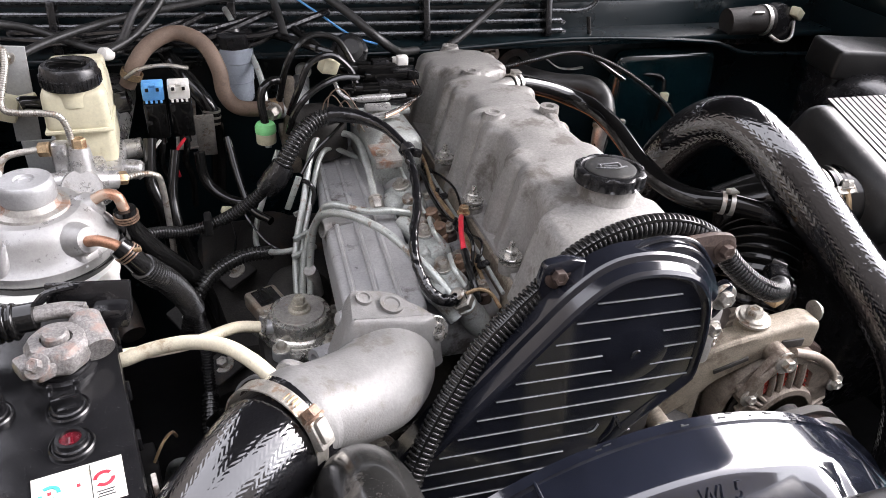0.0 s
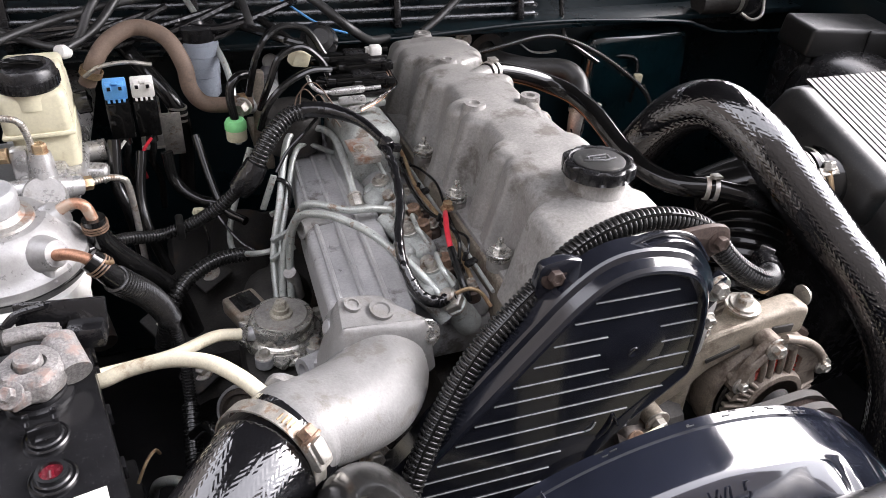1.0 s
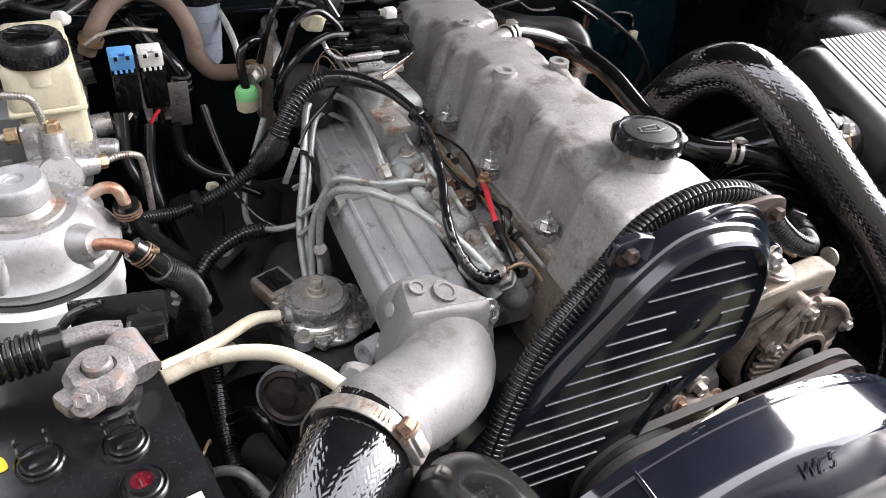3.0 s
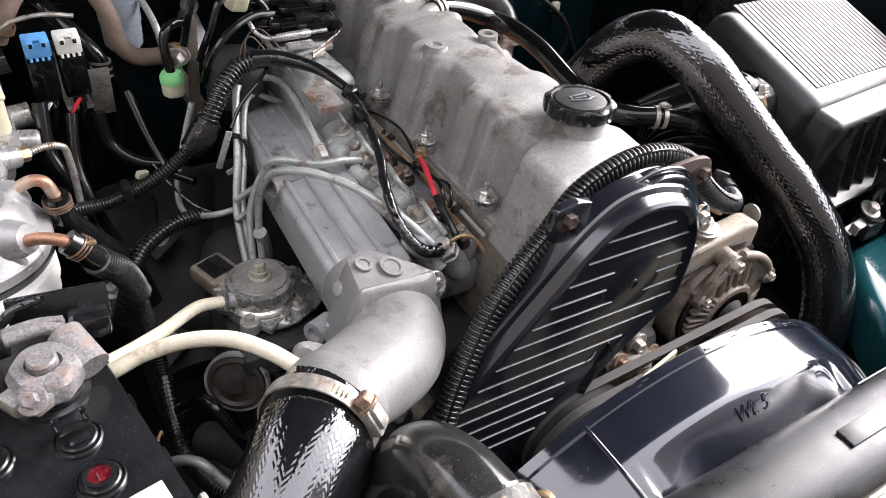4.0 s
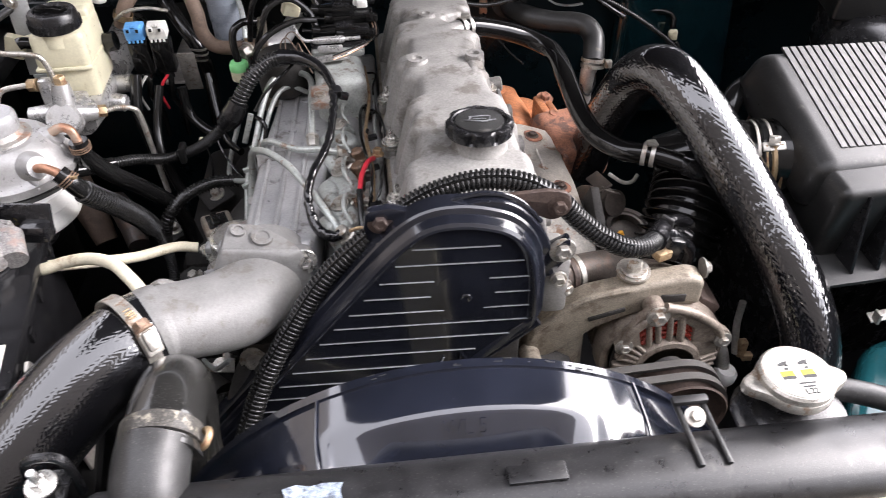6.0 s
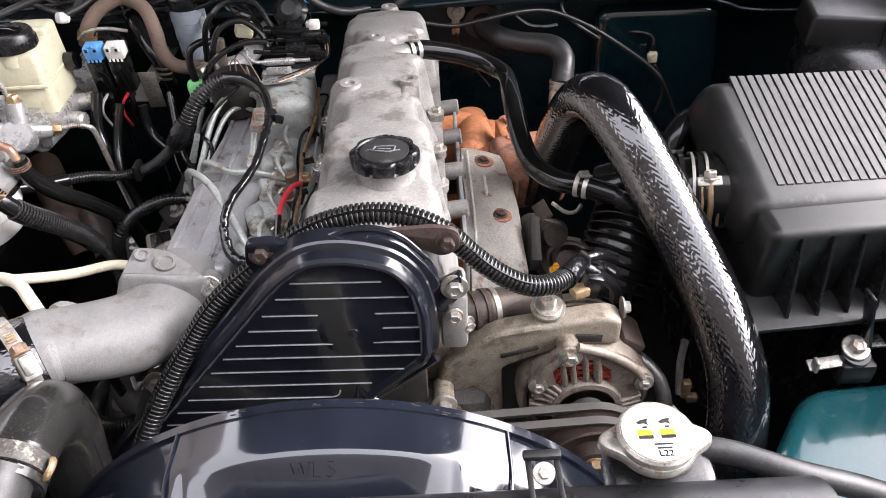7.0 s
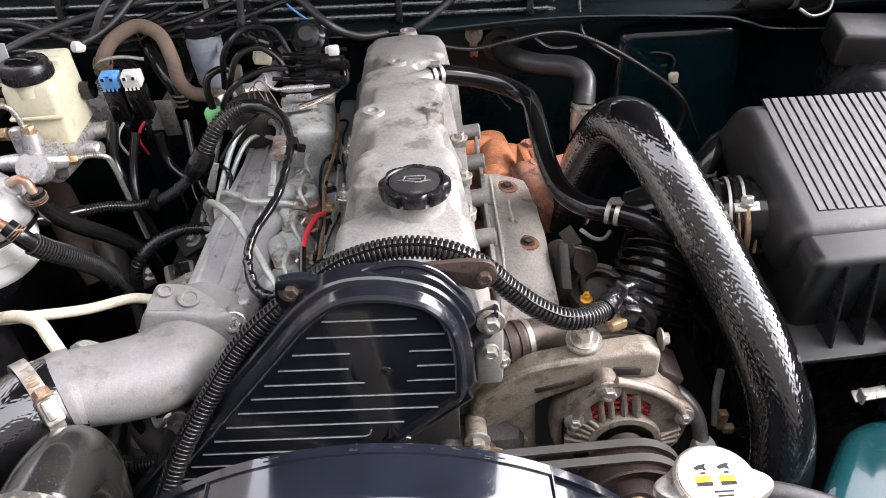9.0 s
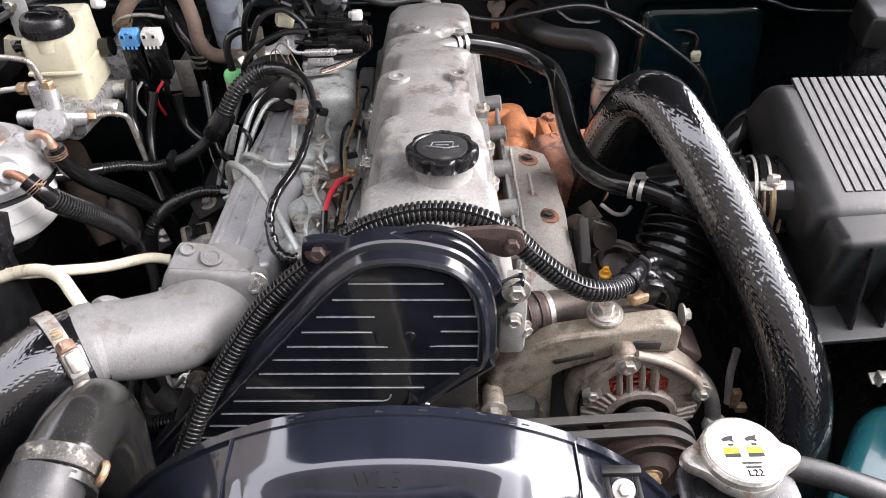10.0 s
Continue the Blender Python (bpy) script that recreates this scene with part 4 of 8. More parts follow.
part("band", shroud_mesh(0.309, 0.262, 0.345, -24, 31, n=120, bulge=0.011, pocket=True), FAN_COWL, shroud, smooth=40)
part("end_band", shroud_mesh(0.306, 0.262, 0.345, 31.4, 62, bulge=0.011), FAN_COWL, shroud, smooth=40)
part("end_band", shroud_mesh(0.3075, 0.262, 0.345, -62, -24.3, bulge=0.011), FAN_COWL, shroud, smooth=40)
part("rim", shroud_mesh(0.311, 0.338, 0.347, -62, 62, 0.008), FAN_COWL, shroud, smooth=40)
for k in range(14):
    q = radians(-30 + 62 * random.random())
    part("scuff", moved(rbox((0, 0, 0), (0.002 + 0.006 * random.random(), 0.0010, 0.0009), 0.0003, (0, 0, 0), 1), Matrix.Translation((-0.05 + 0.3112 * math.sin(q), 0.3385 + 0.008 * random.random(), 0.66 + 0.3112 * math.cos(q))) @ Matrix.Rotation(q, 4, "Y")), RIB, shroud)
part("skirt", join(rbox((-0.02, 0.266, 0.80), (0.62, 0.012, 0.26), 0.004)), FAN_COWL, shroud)
code = letters("WL 5", 0.0195, 0.0003, pose(-0.052, 0.2838, 0.9576, 49, 0, 0) @ Matrix.Diagonal((0.85, 1, 1, 1)))
for v in code.verts:
    v.co.z -= (v.co.x + 0.05) ** 2 / 0.58
part("engine_code", code, FAN_COWL, shroud, "moulded engine code")
for deg in (-24.1, 31.2):
    a = radians(deg)
    part("joint_ridge", tube([(-0.05 + rr * math.sin(a), y, 0.66 + rr * math.cos(a)) for rr, y in ((0.3025, 0.268), (0.3085, 0.29), (0.3098, 0.32), (0.3098, 0.34))], 0.0016, 8), FAN_COWL, shroud)
fan = thing("cooling_fan", (-0.05, 0.38, 0.66), "tan plastic cooling fan behind the shroud", "fan")
part("hub", lathe([(0, -0.03), (0.05, -0.03), (0.055, -0.024), (0.055, 0.012), (0.025, 0.016), (0.025, 0.05), (0, 0.05)], (-0.05, 0.385, 0.66), (0, 1, 0), seg=36), GRIME, fan)
for k in range(7):
    part("blade", moved(rbox((0, 0, 0.170), (0.046, 0.003, 0.232), 0.0012, (0, 0, 10), 1), Matrix.Translation((-0.05, 0.362, 0.66)) @ Matrix.Rotation(radians(-5 + 360 * k / 7), 4, "Y")), RESERVOIR, fan)
tab = thing("shroud_clamp", (0.132, 0.255, 0.955), "black steel clamp strap with a bolt on the radiator top", "clamp")
part("strap", join(rbox((0.125, 0.255, 0.966), (0.0045, 0.06, 0.004), 0.001), rbox((0.147, 0.255, 0.966), (0.0045, 0.06, 0.004), 0.001), rbox((0.136, 0.284, 0.970), (0.030, 0.008, 0.006), 0.002)), BLACKOUT, tab)
bolt(tab, (0.136, 0.270, 0.966), (0, -0.5, 1), s=0.0050)

tab.location += Vector((-0.006, -0.008, 0.007))

top_hose = thing("radiator_hose", (-0.30, 0.36, 0.85), "thick dusty black radiator hose with a spring clamp", "hose")
part("hose", tube([(-0.322, 0.385, 0.76), (-0.318, 0.388, 0.83), (-0.310, 0.388, 0.890), (-0.303, 0.374, 0.935), (-0.299, 0.345, 0.956), (-0.297, 0.310, 0.964), (-0.296, 0.276, 0.964)], 0.0315, 32, 10), DUSTY_HOSE, top_hose, smooth=60)
part("clamp", ring((-0.2955, 0.295, 0.968), (0, 1, 0.12), 0.030, 0.0330, 0.015, 40), DUSTY_BAND, top_hose, "dust-caked clamp band")
for y, r in ((0.283, 0.0329), (0.279, 0.0336), (0.3045, 0.0328)):
    part("lip", ring((-0.2955, y, 0.9665), (0, 1, 0.12), 0.030, r, 0.004, 40), DUSTY_HOSE, top_hose)
part("clamp_ear", tube([(-0.268, 0.300, 0.962), (-0.259, 0.297, 0.972), (-0.256, 0.291, 0.974), (-0.259, 0.284, 0.970), (-0.268, 0.286, 0.960)], 0.0030, 8), BRASSY, top_hose)
bracket = thing("radiator_bracket", (-0.38, 0.262, 0.93), "black steel radiator bracket with a bolt and rubber mount", "bracket")
part("strap", tube([(-0.390, 0.268, 0.930), (-0.390, 0.268, 0.962), (-0.385, 0.268, 0.974), (-0.374, 0.268, 0.977), (-0.363, 0.268, 0.974), (-0.358, 0.268, 0.962), (-0.358, 0.268, 0.930)], 0.0038, 10, 6), PLASTIC, bracket)
part("cross_plate", rbox((-0.375, 0.262, 0.950), (0.030, 0.026, 0.004), 0.001), PLASTIC, bracket)
part("rubber", lathe([(0.011, 0), (0.012, 0.004), (0.011, 0.010), (0, 0.010)], (-0.376, 0.256, 0.950), seg=20), RUBBER, bracket)
bolt(bracket, (-0.376, 0.256, 0.960), (0, -0.15, 1), s=0.0068, mat=BRIGHT_STEEL)
part("stud", lathe([(0.0036, 0), (0.0036, 0.016), (0.003, 0.017), (0, 0.017)], (-0.376, 0.2555, 0.964), (0, -0.15, 1), 14), BRIGHT_STEEL, bracket)

bracket.location += Vector((0, 0.004, 0.012))

# ---- intake hose at the left ----
intake_hose = thing("intake_hose", (-0.45, 0.37, 0.80), "thick black braided intake hose with a worm-drive clamp", "hose")
part("hose", tube([(-0.341, 0.453, 0.931), (-0.356, 0.437, 0.935), (-0.374, 0.418, 0.934), (-0.400, 0.392, 0.924), (-0.438, 0.356, 0.900), (-0.486, 0.314, 0.86), (-0.53, 0.275, 0.80)], [0.0455, 0.0450, 0.0445, 0.0445, 0.045, 0.046, 0.046], 48, 12), BRAID_WIDE, intake_hose, smooth=60)
CL = ((-0.357, 0.438, 0.939), (-0.72, -0.69, 0.06))
part("clamp_band", ring(*CL, 0.0450, 0.0466, 0.014, 48), STEEL, intake_hose, "steel worm-drive band")
axis = Vector(CL[1]).normalized()
out = Vector((0.022, -0.024, 0.045))
out = (out - axis * out.dot(axis)).normalized()
tangent = axis.cross(out)
seat = Matrix((tangent, axis, out)).transposed().to_4x4()
seat.translation = Vector(CL[0]) + out * 0.0495
part("clamp_screw", moved(join(rbox((-0.020, 0, -0.004), (0.026, 0.017, 0.009), 0.003, (0, -22, 0)), rbox((-0.020, 0, 0.001), (0.020, 0.012, 0.008), 0.003, (0, -22, 0))), seat), STEEL, intake_hose)
for k in range(7):
    part("thread", moved(rbox((0.007 + 0.0034 * k, 0, -0.0006 - 0.0004 * (k + 1) ** 2), (0.0014, 0.008, 0.0024), 0.0004, (0, 5 * k + 8, 0), 1), seat), BRASSY, intake_hose)
part("clamp_nut", bolt_mesh(seat @ Vector((-0.010, 0, 0.004)), tangent, 0.0074, 1.1, 1.1), TARNISHED, intake_hose, "rusty hexagon screw head")

# ---- corrugated conduit across the timing cover ----
conduit = thing("wiring_conduit", (0, 0.49, 0.80), "long ribbed grey-black wiring conduit over the timing cover", "conduit")
CPATH = [(-0.268, 0.400, 0.815), (-0.240, 0.436, 0.869), (-0.198, 0.464, 0.928), (-0.163, 0.476, 0.972), (-0.118, 0.486, 1.008), (-0.077, 0.500, 1.032), (-0.036, 0.502, 1.048), (0.0, 0.502, 1.052), (0.034, 0.500, 1.046), (0.066, 0.497, 1.028), (0.092, 0.494, 1.000), (0.118, 0.490, 0.978), (0.145, 0.490, 0.962), (0.172, 0.503, 0.950), (0.193, 0.525, 0.940)]
part("sleeve", tube([(x, y, z - 0.001) for x, y, z in CPATH], 0.0112, 18, 8, ribs=0.0049, depth=0.0024), CONDUIT, conduit, smooth=50)
part("slit", tube([(x - 0.003 * (k < 5), y - 0.0075, z + 0.0070 + 0.0012 * (k > 4)) for k, (x, y, z) in enumerate(CPATH[:-1])], 0.0013, 6), GLOSS, conduit, "dark slit along the sleeve")
part("clip", prism(rounded([(-0.152, 0.952), (-0.134, 0.972), (-0.112, 0.978), (-0.104, 0.964), (-0.118, 0.950), (-0.142, 0.940)], 0.006), 0.469, 0.473, "y", 0.001), BROWN_IRON, conduit, "rusty steel clip")
part("clip_eye", ring((-0.118, 0.468, 0.965), (0, -1, 0.2), 0.0035, 0.009, 0.003, 24), BROWN_IRON, conduit)
part("clip_eye", ring((-0.143, 0.470, 0.950), (0, -1, 0.2), 0.004, 0.0085, 0.003, 24), BROWN_IRON, conduit)

# ---- right side: turbo pipe, air box, alternator, exhaust ----
turbo_pipe = thing("turbo_pipe", (0.36, 0.42, 0.62), "thick black braided rubber turbo pipe arching over the engine", "hose")
part("hose", tube([(0.215, 0.875, 0.80), (0.232, 0.850, 0.90), (0.246, 0.800, 0.99), (0.262, 0.745, 1.028), (0.286, 0.690, 1.010), (0.312, 0.645, 0.972), (0.340, 0.592, 0.926), (0.364, 0.535, 0.882), (0.382, 0.480, 0.828), (0.382, 0.440, 0.765), (0.370, 0.415, 0.69), (0.36, 0.40, 0.62)], 0.033, 48, 10), BRAID, turbo_pipe, smooth=60)

airbox = thing("air_box", (0.57, 0.69, 0.66), "black plastic air filter box with a ribbed lid", "air box")
TILT = pose(0, 0, 0, 18.6, 3, 5.7)
LID = Matrix.Translation(Vector((0.425, 0.768, 1.041)) - TILT @ Vector((-0.148, 0.085, 0.039))) @ TILT
lid = moved(rbox((-0.0175, -0.016, 0), (0.345, 0.216, 0.075), 0.022, (0, 0, 0), 5, 0.95), LID)
part("lid", lid, SATIN, airbox, smooth=45)
# ribs paler than the lid: dust and skylight put into the base colour
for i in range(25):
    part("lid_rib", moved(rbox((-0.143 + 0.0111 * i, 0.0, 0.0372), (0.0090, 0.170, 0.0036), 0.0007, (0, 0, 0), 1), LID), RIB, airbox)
BODY = pose(0.560, 0.672, 0.90, 7, 2, 5.7)
part("skirt", moved(rbox((0, 0, 0.02), (0.315, 0.215, 0.11), 0.012, (0, 0, 0), 3), BODY), SATIN, airbox)
part("flange", moved(rbox((0, -0.012, -0.030), (0.335, 0.285, 0.007), 0.0025), BODY), SATIN, airbox)
part("flange", moved(rbox((0, -0.012, -0.040), (0.325, 0.270, 0.010), 0.0025), BODY), PLASTIC, airbox)
part("base", moved(rbox((0, 0, -0.16), (0.30, 0.21, 0.24), 0.015, (0, 0, 0), 3), BODY), PLASTIC, airbox)
for i in range(8):
    part("side_rib", moved(prism([(-0.105, 0.066), (-0.110, 0.070), (-0.142, -0.026), (-0.105, -0.026)], -0.0022, 0.0022, "x", 0.0008, 1), BODY @ Matrix.Translation((-0.125 + 0.036 * i, 0, 0))), PLASTIC, airbox)
for i in range(7):
    part("base_rib", moved(rbox((-0.125 + 0.036 * i, -0.106, -0.10), (0.005, 0.012, 0.11), 0.0015), BODY), PLASTIC, airbox)

maf = thing("intake_duct", (0.39, 0.68, 0.93), "short black rubber intake duct clamped to the air box", "duct")
part("duct", tube([(0.445, 0.665, 0.935), (0.405, 0.668, 0.938), (0.365, 0.680, 0.935), (0.33, 0.72, 0.915), (0.28, 0.74, 0.89)], [0.052, 0.047, 0.043, 0.043, 0.04], 32, 8), RUBBER, maf)
for x, w in ((0.366, 0.0035), (0.382, 0.0035)):
    part("clamp_band", ring((x, 0.675, 0.937), (1, -0.18, 0.05), 0.0452, 0.0472, w, 40), STEEL, maf)
for x in (0.352, 0.374, 0.394, 0.404):
    part("ridge", ring((x, 0.674, 0.937), (1, -0.18, 0.05), 0.043, 0.0485, 0.006, 40), RUBBER, maf)
part("clamp_plate", rbox((0.376, 0.642, 0.972), (0.030, 0.012, 0.004), 0.0018, (38, 0, 0)), STEEL, maf)
part("clamp_nut", bolt_mesh((0.376, 0.643, 0.974), (0, 0.35, 1), 0.0075, 1.1, 1.1), STEEL, maf)
for x in (0.366, 0.376, 0.386):
    part("clamp_screw", tube([(x, 0.643, 0.974), (x + 0.001, 0.629, 0.950), (x + 0.002, 0.624, 0.920)], 0.0036 if x == 0.376 else 0.002, 8), BRASSY, maf)

alternator = thing("alternator", (0.22, 0.55, 0.70), "weathered aluminium alternator with vented end and red copper windings", "alternator")
AC = Vector((0.218, 0.487, 0.787))
part("rear_body", lathe([(0.062, 0.012), (0.069, 0.02), (0.069, 0.10), (0.06, 0.115), (0, 0.115)], AC, (0, 1, 0), seg=48), ALT_CASE, alternator)
for k in range(7):
    part("cooling_fin", ring(AC + Vector((0, 0.034 + 0.009 * k, 0)), (0, 1, 0), 0.066, 0.0755, 0.0035, 48), ALT_CASE, alternator)
part("backing", lathe([(0.020, 0.000), (0.064, 0.000), (0.064, 0.004), (0.020, 0.004), (0.020, 0.000)], AC, (0, 1, 0), seg=48), GRIME, alternator)
for k in range(9):
    part("winding", tube([AC + Vector(((0.040 + 0.0028 * k) * math.cos(radians(q)), -0.0035 - 0.003 * math.sin(k * 2.1 + q * 0.25), (0.040 + 0.0028 * k) * math.sin(radians(q)))) for q in range(50, 145, 10)], 0.0021, 6, 3), COIL, alternator, "red copper winding behind the vents")
part("rim", lathe([(0.066, 0.006), (0.071, 0.003), (0.076, 0.005), (0.078, 0.012), (0.078, 0.030), (0.066, 0.030), (0.066, 0.006)], AC, (0, 1, 0), seg=56), ALT_CASE, alternator)
part("band", lathe([(0.0335, -0.017), (0.040, -0.016), (0.0425, -0.010), (0.042, -0.003), (0.0335, -0.003), (0.0335, -0.017)], AC, (0, 1, 0), seg=56), ALT_CASE, alternator)
part("hub", lathe([(0, -0.030), (0.012, -0.030), (0.016, -0.024), (0.020, -0.018), (0.022, -0.012), (0.022, 0.0), (0, 0.0)], AC, (0, 1, 0), seg=48), GRIME, alternator)
part("backing", lathe([(0.024, 0.004), (0.034, 0.004), (0, 0.006)], AC, (0, 1, 0), seg=40), GRIME, alternator)
for (xa, za), (xb, zb), r in (((-0.025, 0.034), (-0.031, 0.072), 0.0036), ((-0.014, 0.031), (-0.021, 0.076), 0.0036), ((-0.001, 0.034), (-0.0075, 0.084), 0.0037), ((0.0115, 0.035), (0.0075, 0.076), 0.0048)):
    part("vane", tube([AC + Vector((xa, -0.009, za)), AC + Vector(((xa + xb) / 2, -0.010, (za + zb) / 2)), AC + Vector((xb, -0.008, zb))], r, 10), ALT_CASE, alternator)
for q in range(-96, 97, 12):
    part("spoke", moved(rbox((0, 0, 0.0280), (0.0036, 0.009, 0.016), 0.0010, (0, 0, 0), 1), Matrix.Translation(AC + Vector((0, -0.010, 0))) @ Matrix.Rotation(radians(q), 4, "Y")), ALT_CASE, alternator)
for q0, q1 in ((-75, -47), (-105, -82), (82, 105)):
    for q in range(q0, q1, 9):
        part("vane", moved(rbox((0, 0, 0.0520), (0.0050, 0.009, 0.026), 0.0014, (-14, 0, 0), 1), Matrix.Translation(AC + Vector((0, -0.008, 0))) @ Matrix.Rotation(radians(q), 4, "Y")), ALT_CASE, alternator)
for x, z in ((0.161, 0.826), (0.281, 0.823), (0.194, 0.8715), (0.26, 0.715), (0.18, 0.72)):
    d = Vector((x, 0.487, z)) - AC
    n = d.normalized()
    s = Vector((-n.z, 0, n.x))
    wing = [AC + n * 0.064 + s * 0.015, AC + d + s * 0.009, AC + d + n * 0.009, AC + d - s * 0.009, AC + n * 0.064 - s * 0.015]
    if z > 0.85:
        part("ear", lathe([(0.0125, -0.02), (0.0125, 0.0), (0.011, 0.002), (0, 0.002)], (x, 0.478, z), (0, -1, 0), 24), ALT_CASE, alternator)
    else:
        part("ear", prism(rounded([(v.x, v.z) for v in wing], 0.006), 0.475, 0.500, "y", 0.003), ALT_CASE, alternator)
    bolt(alternator, (x, 0.475, z), (0, -1, 0.1), s=0.0078 if z > 0.84 else 0.0062, mat=STEEL)
face = [(-0.067, 0.038), (-0.060, 0.052), (-0.041, 0.087), (-0.026, 0.097), (-0.013, 0.091), (0.066, 0.050), (0.074, 0.040), (0.073, 0.028)]
face += [(0.040, 0.032), (0.026, 0.038), (0.025, 0.057), (0.006, 0.073), (-0.008, 0.080), (-0.016, 0.073), (-0.032, 0.073), (-0.042, 0.063), (-0.036, 0.038), (-0.050, 0.030)]
part("face_plate", prism([(AC.x + a, AC.z + b) for a, b in face], 0.4755, 0.4850, "y", 0.0012), ALT_CASE, alternator)
solid = [(rr * math.cos(radians(q)), rr * math.sin(radians(q))) for rr, qs in ((0.0395, range(12, 53, 5)), (0.0625, range(52, 11, -5))) for q in qs]
part("face_plate", prism([(AC.x + a, AC.z + b) for a, b in solid], 0.4760, 0.4848, "y", 0.0012), ALT_CASE, alternator)
mirrored = [(-rr * math.cos(radians(q)), rr * math.sin(radians(q))) for rr, qs in ((0.0625, range(12, 38, 5)), (0.0395, range(37, 11, -5))) for q in qs]
part("face_plate", prism([(AC.x + a, AC.z + b) for a, b in mirrored], 0.4760, 0.4848, "y", 0.0012), ALT_CASE, alternator)
part("strut", tube([(0.187, 0.478, 0.866), (0.170, 0.477, 0.850), (0.161, 0.478, 0.828)], 0.0062, 12), ALT_CASE, alternator)
part("strut", tube([(0.202, 0.476, 0.884), (0.235, 0.475, 0.872), (0.266, 0.476, 0.848), (0.281, 0.478, 0.825)], 0.0055, 12), ALT_CASE, alternator)
part("terminal_cover", rbox((0.268, 0.535, 0.835), (0.035, 0.05, 0.035), 0.006, (0, 35, 0)), BROWN_IRON, alternator)
PC = Vector((0.218, 0.433, 0.769))
pulley = part("pulley", lathe([(0.012, -0.026), (0.020, -0.026), (0.030, -0.016), (0.049, -0.020), (0.052, -0.024), (0.054, -0.022), (0.043, -0.014), (0.055, -0.006), (0.055, -0.004), (0.043, 0.004), (0.055, 0.012), (0.055, 0.014), (0.02, 0.016), (0, 0.016)], PC, (0, 1, 0), seg=48), BROWN_IRON, alternator)
part("pulley_nut", bolt_mesh(PC + Vector((0, -0.024, 0)), (0, -1, 0), 0.010, 1.3, 0.9), BRASSY, alternator)

alternator.location += Vector((0, 0.005, -0.009))

arm = thing("alternator_bracket", (0.10, 0.52, 0.80), "weathered cast alternator bracket bar bolted to the engine", "bracket")
part("bar", join(moved(prism(rounded([(0.048, 0.796), (0.052, 0.824), (0.089, 0.860), (0.120, 0.878), (0.165, 0.886), (0.236, 0.896), (0.254, 0.890), (0.254, 0.852), (0.205, 0.854), (0.168, 0.842), (0.130, 0.826), (0.104, 0.800), (0.072, 0.782)], 0.009), 0.502, 0.532, "y", 0.007, 4), Matrix())), ALTERN, arm)
part("slot", rbox((0.218, 0.5012, 0.868), (0.030, 0.003, 0.011), 0.0012, (0, 3, 0)), GRIME, arm)
part("slot", rbox((0.142, 0.5012, 0.851), (0.044, 0.003, 0.006), 0.0012, (0, -16, 0)), GRIME, arm)
part("top_rib", tube([(0.060, 0.505, 0.832), (0.092, 0.505, 0.860), (0.122, 0.505, 0.876), (0.165, 0.505, 0.884)], 0.0048, 10), ALTERN, arm)
part("spacer", lathe([(0.012, 0), (0.012, 0.03), (0, 0.03)], (0.055, 0.478, 0.796), (0, 1, 0), seg=20), ALTERN, arm)
bolt(arm, (0.055, 0.478, 0.796), (0, -1, 0), s=0.0085, mat=STEEL)
part("boss", lathe([(0.018, -0.03), (0.017, 0.0), (0, 0)], (0.175, 0.526, 0.892), (0, 0, 1), seg=24), ALTERN, arm)
part("washer", lathe([(0.0195, 0), (0.0195, 0.003), (0, 0.003)], (0.175, 0.526, 0.892), (0, -0.1, 1), seg=28), STEEL, arm)
bolt(arm, (0.175, 0.526, 0.895), (0, -0.1, 1), s=0.0090)
part("tab", rbox((0.212, 0.540, 0.903), (0.020, 0.016, 0.012), 0.003, (0, 0, 20)), BRASSY, arm)
bolt(arm, (0.256, 0.522, 0.892), (1, 0, 0), s=0.007)
part("post", tube([(0.104, 0.524, 0.825), (0.104, 0.524, 0.77), (0.106, 0.524, 0.68)], [0.021, 0.022, 0.024], 20), ALTERN, arm)
part("post_plug", lathe([(0.012, 0), (0.010, 0.003), (0, 0.003)], (0.104, 0.503, 0.758), (0, -1, 0), seg=20), ALTERN, arm)


def belt(y, c0, r0, c1, r1, w=0.010, t=0.006):
    """A V-belt round two pulleys."""
    pts = []
    d = Vector((c1[0] - c0[0], c1[1] - c0[1]))
    base = math.atan2(d.y, d.x)
    off = math.acos((r0 - r1) / d.length)
    for i in range(25):
        a = base + off + (2 * math.pi - 2 * off) * i / 24
        pts.append((c0[0] + r0 * math.cos(a), c0[1] + r0 * math.sin(a)))
    for i in range(25):
        a = base - off + 2 * off * i / 24
        pts.append((c1[0] + r1 * math.cos(a), c1[1] + r1 * math.sin(a)))
    bm = bmesh.new()
    rows = []
    for ring_y, s in ((y - w / 2, 0), (y + w / 2, 0), (y + w / 2 - 0.0015, t), (y - w / 2 + 0.0015, t)):
        rows.append([bm.verts.new((x, ring_y, z)) for x, z in (inset(pts, s) if s else pts)])
    for k in range(4):
        a, b = rows[k], rows[(k + 1) % 4]
        for i in range(len(a)):
            j = (i + 1) % len(a)
            bm.faces.new((a[i], a[j], b[j], b[i]))
    return bm


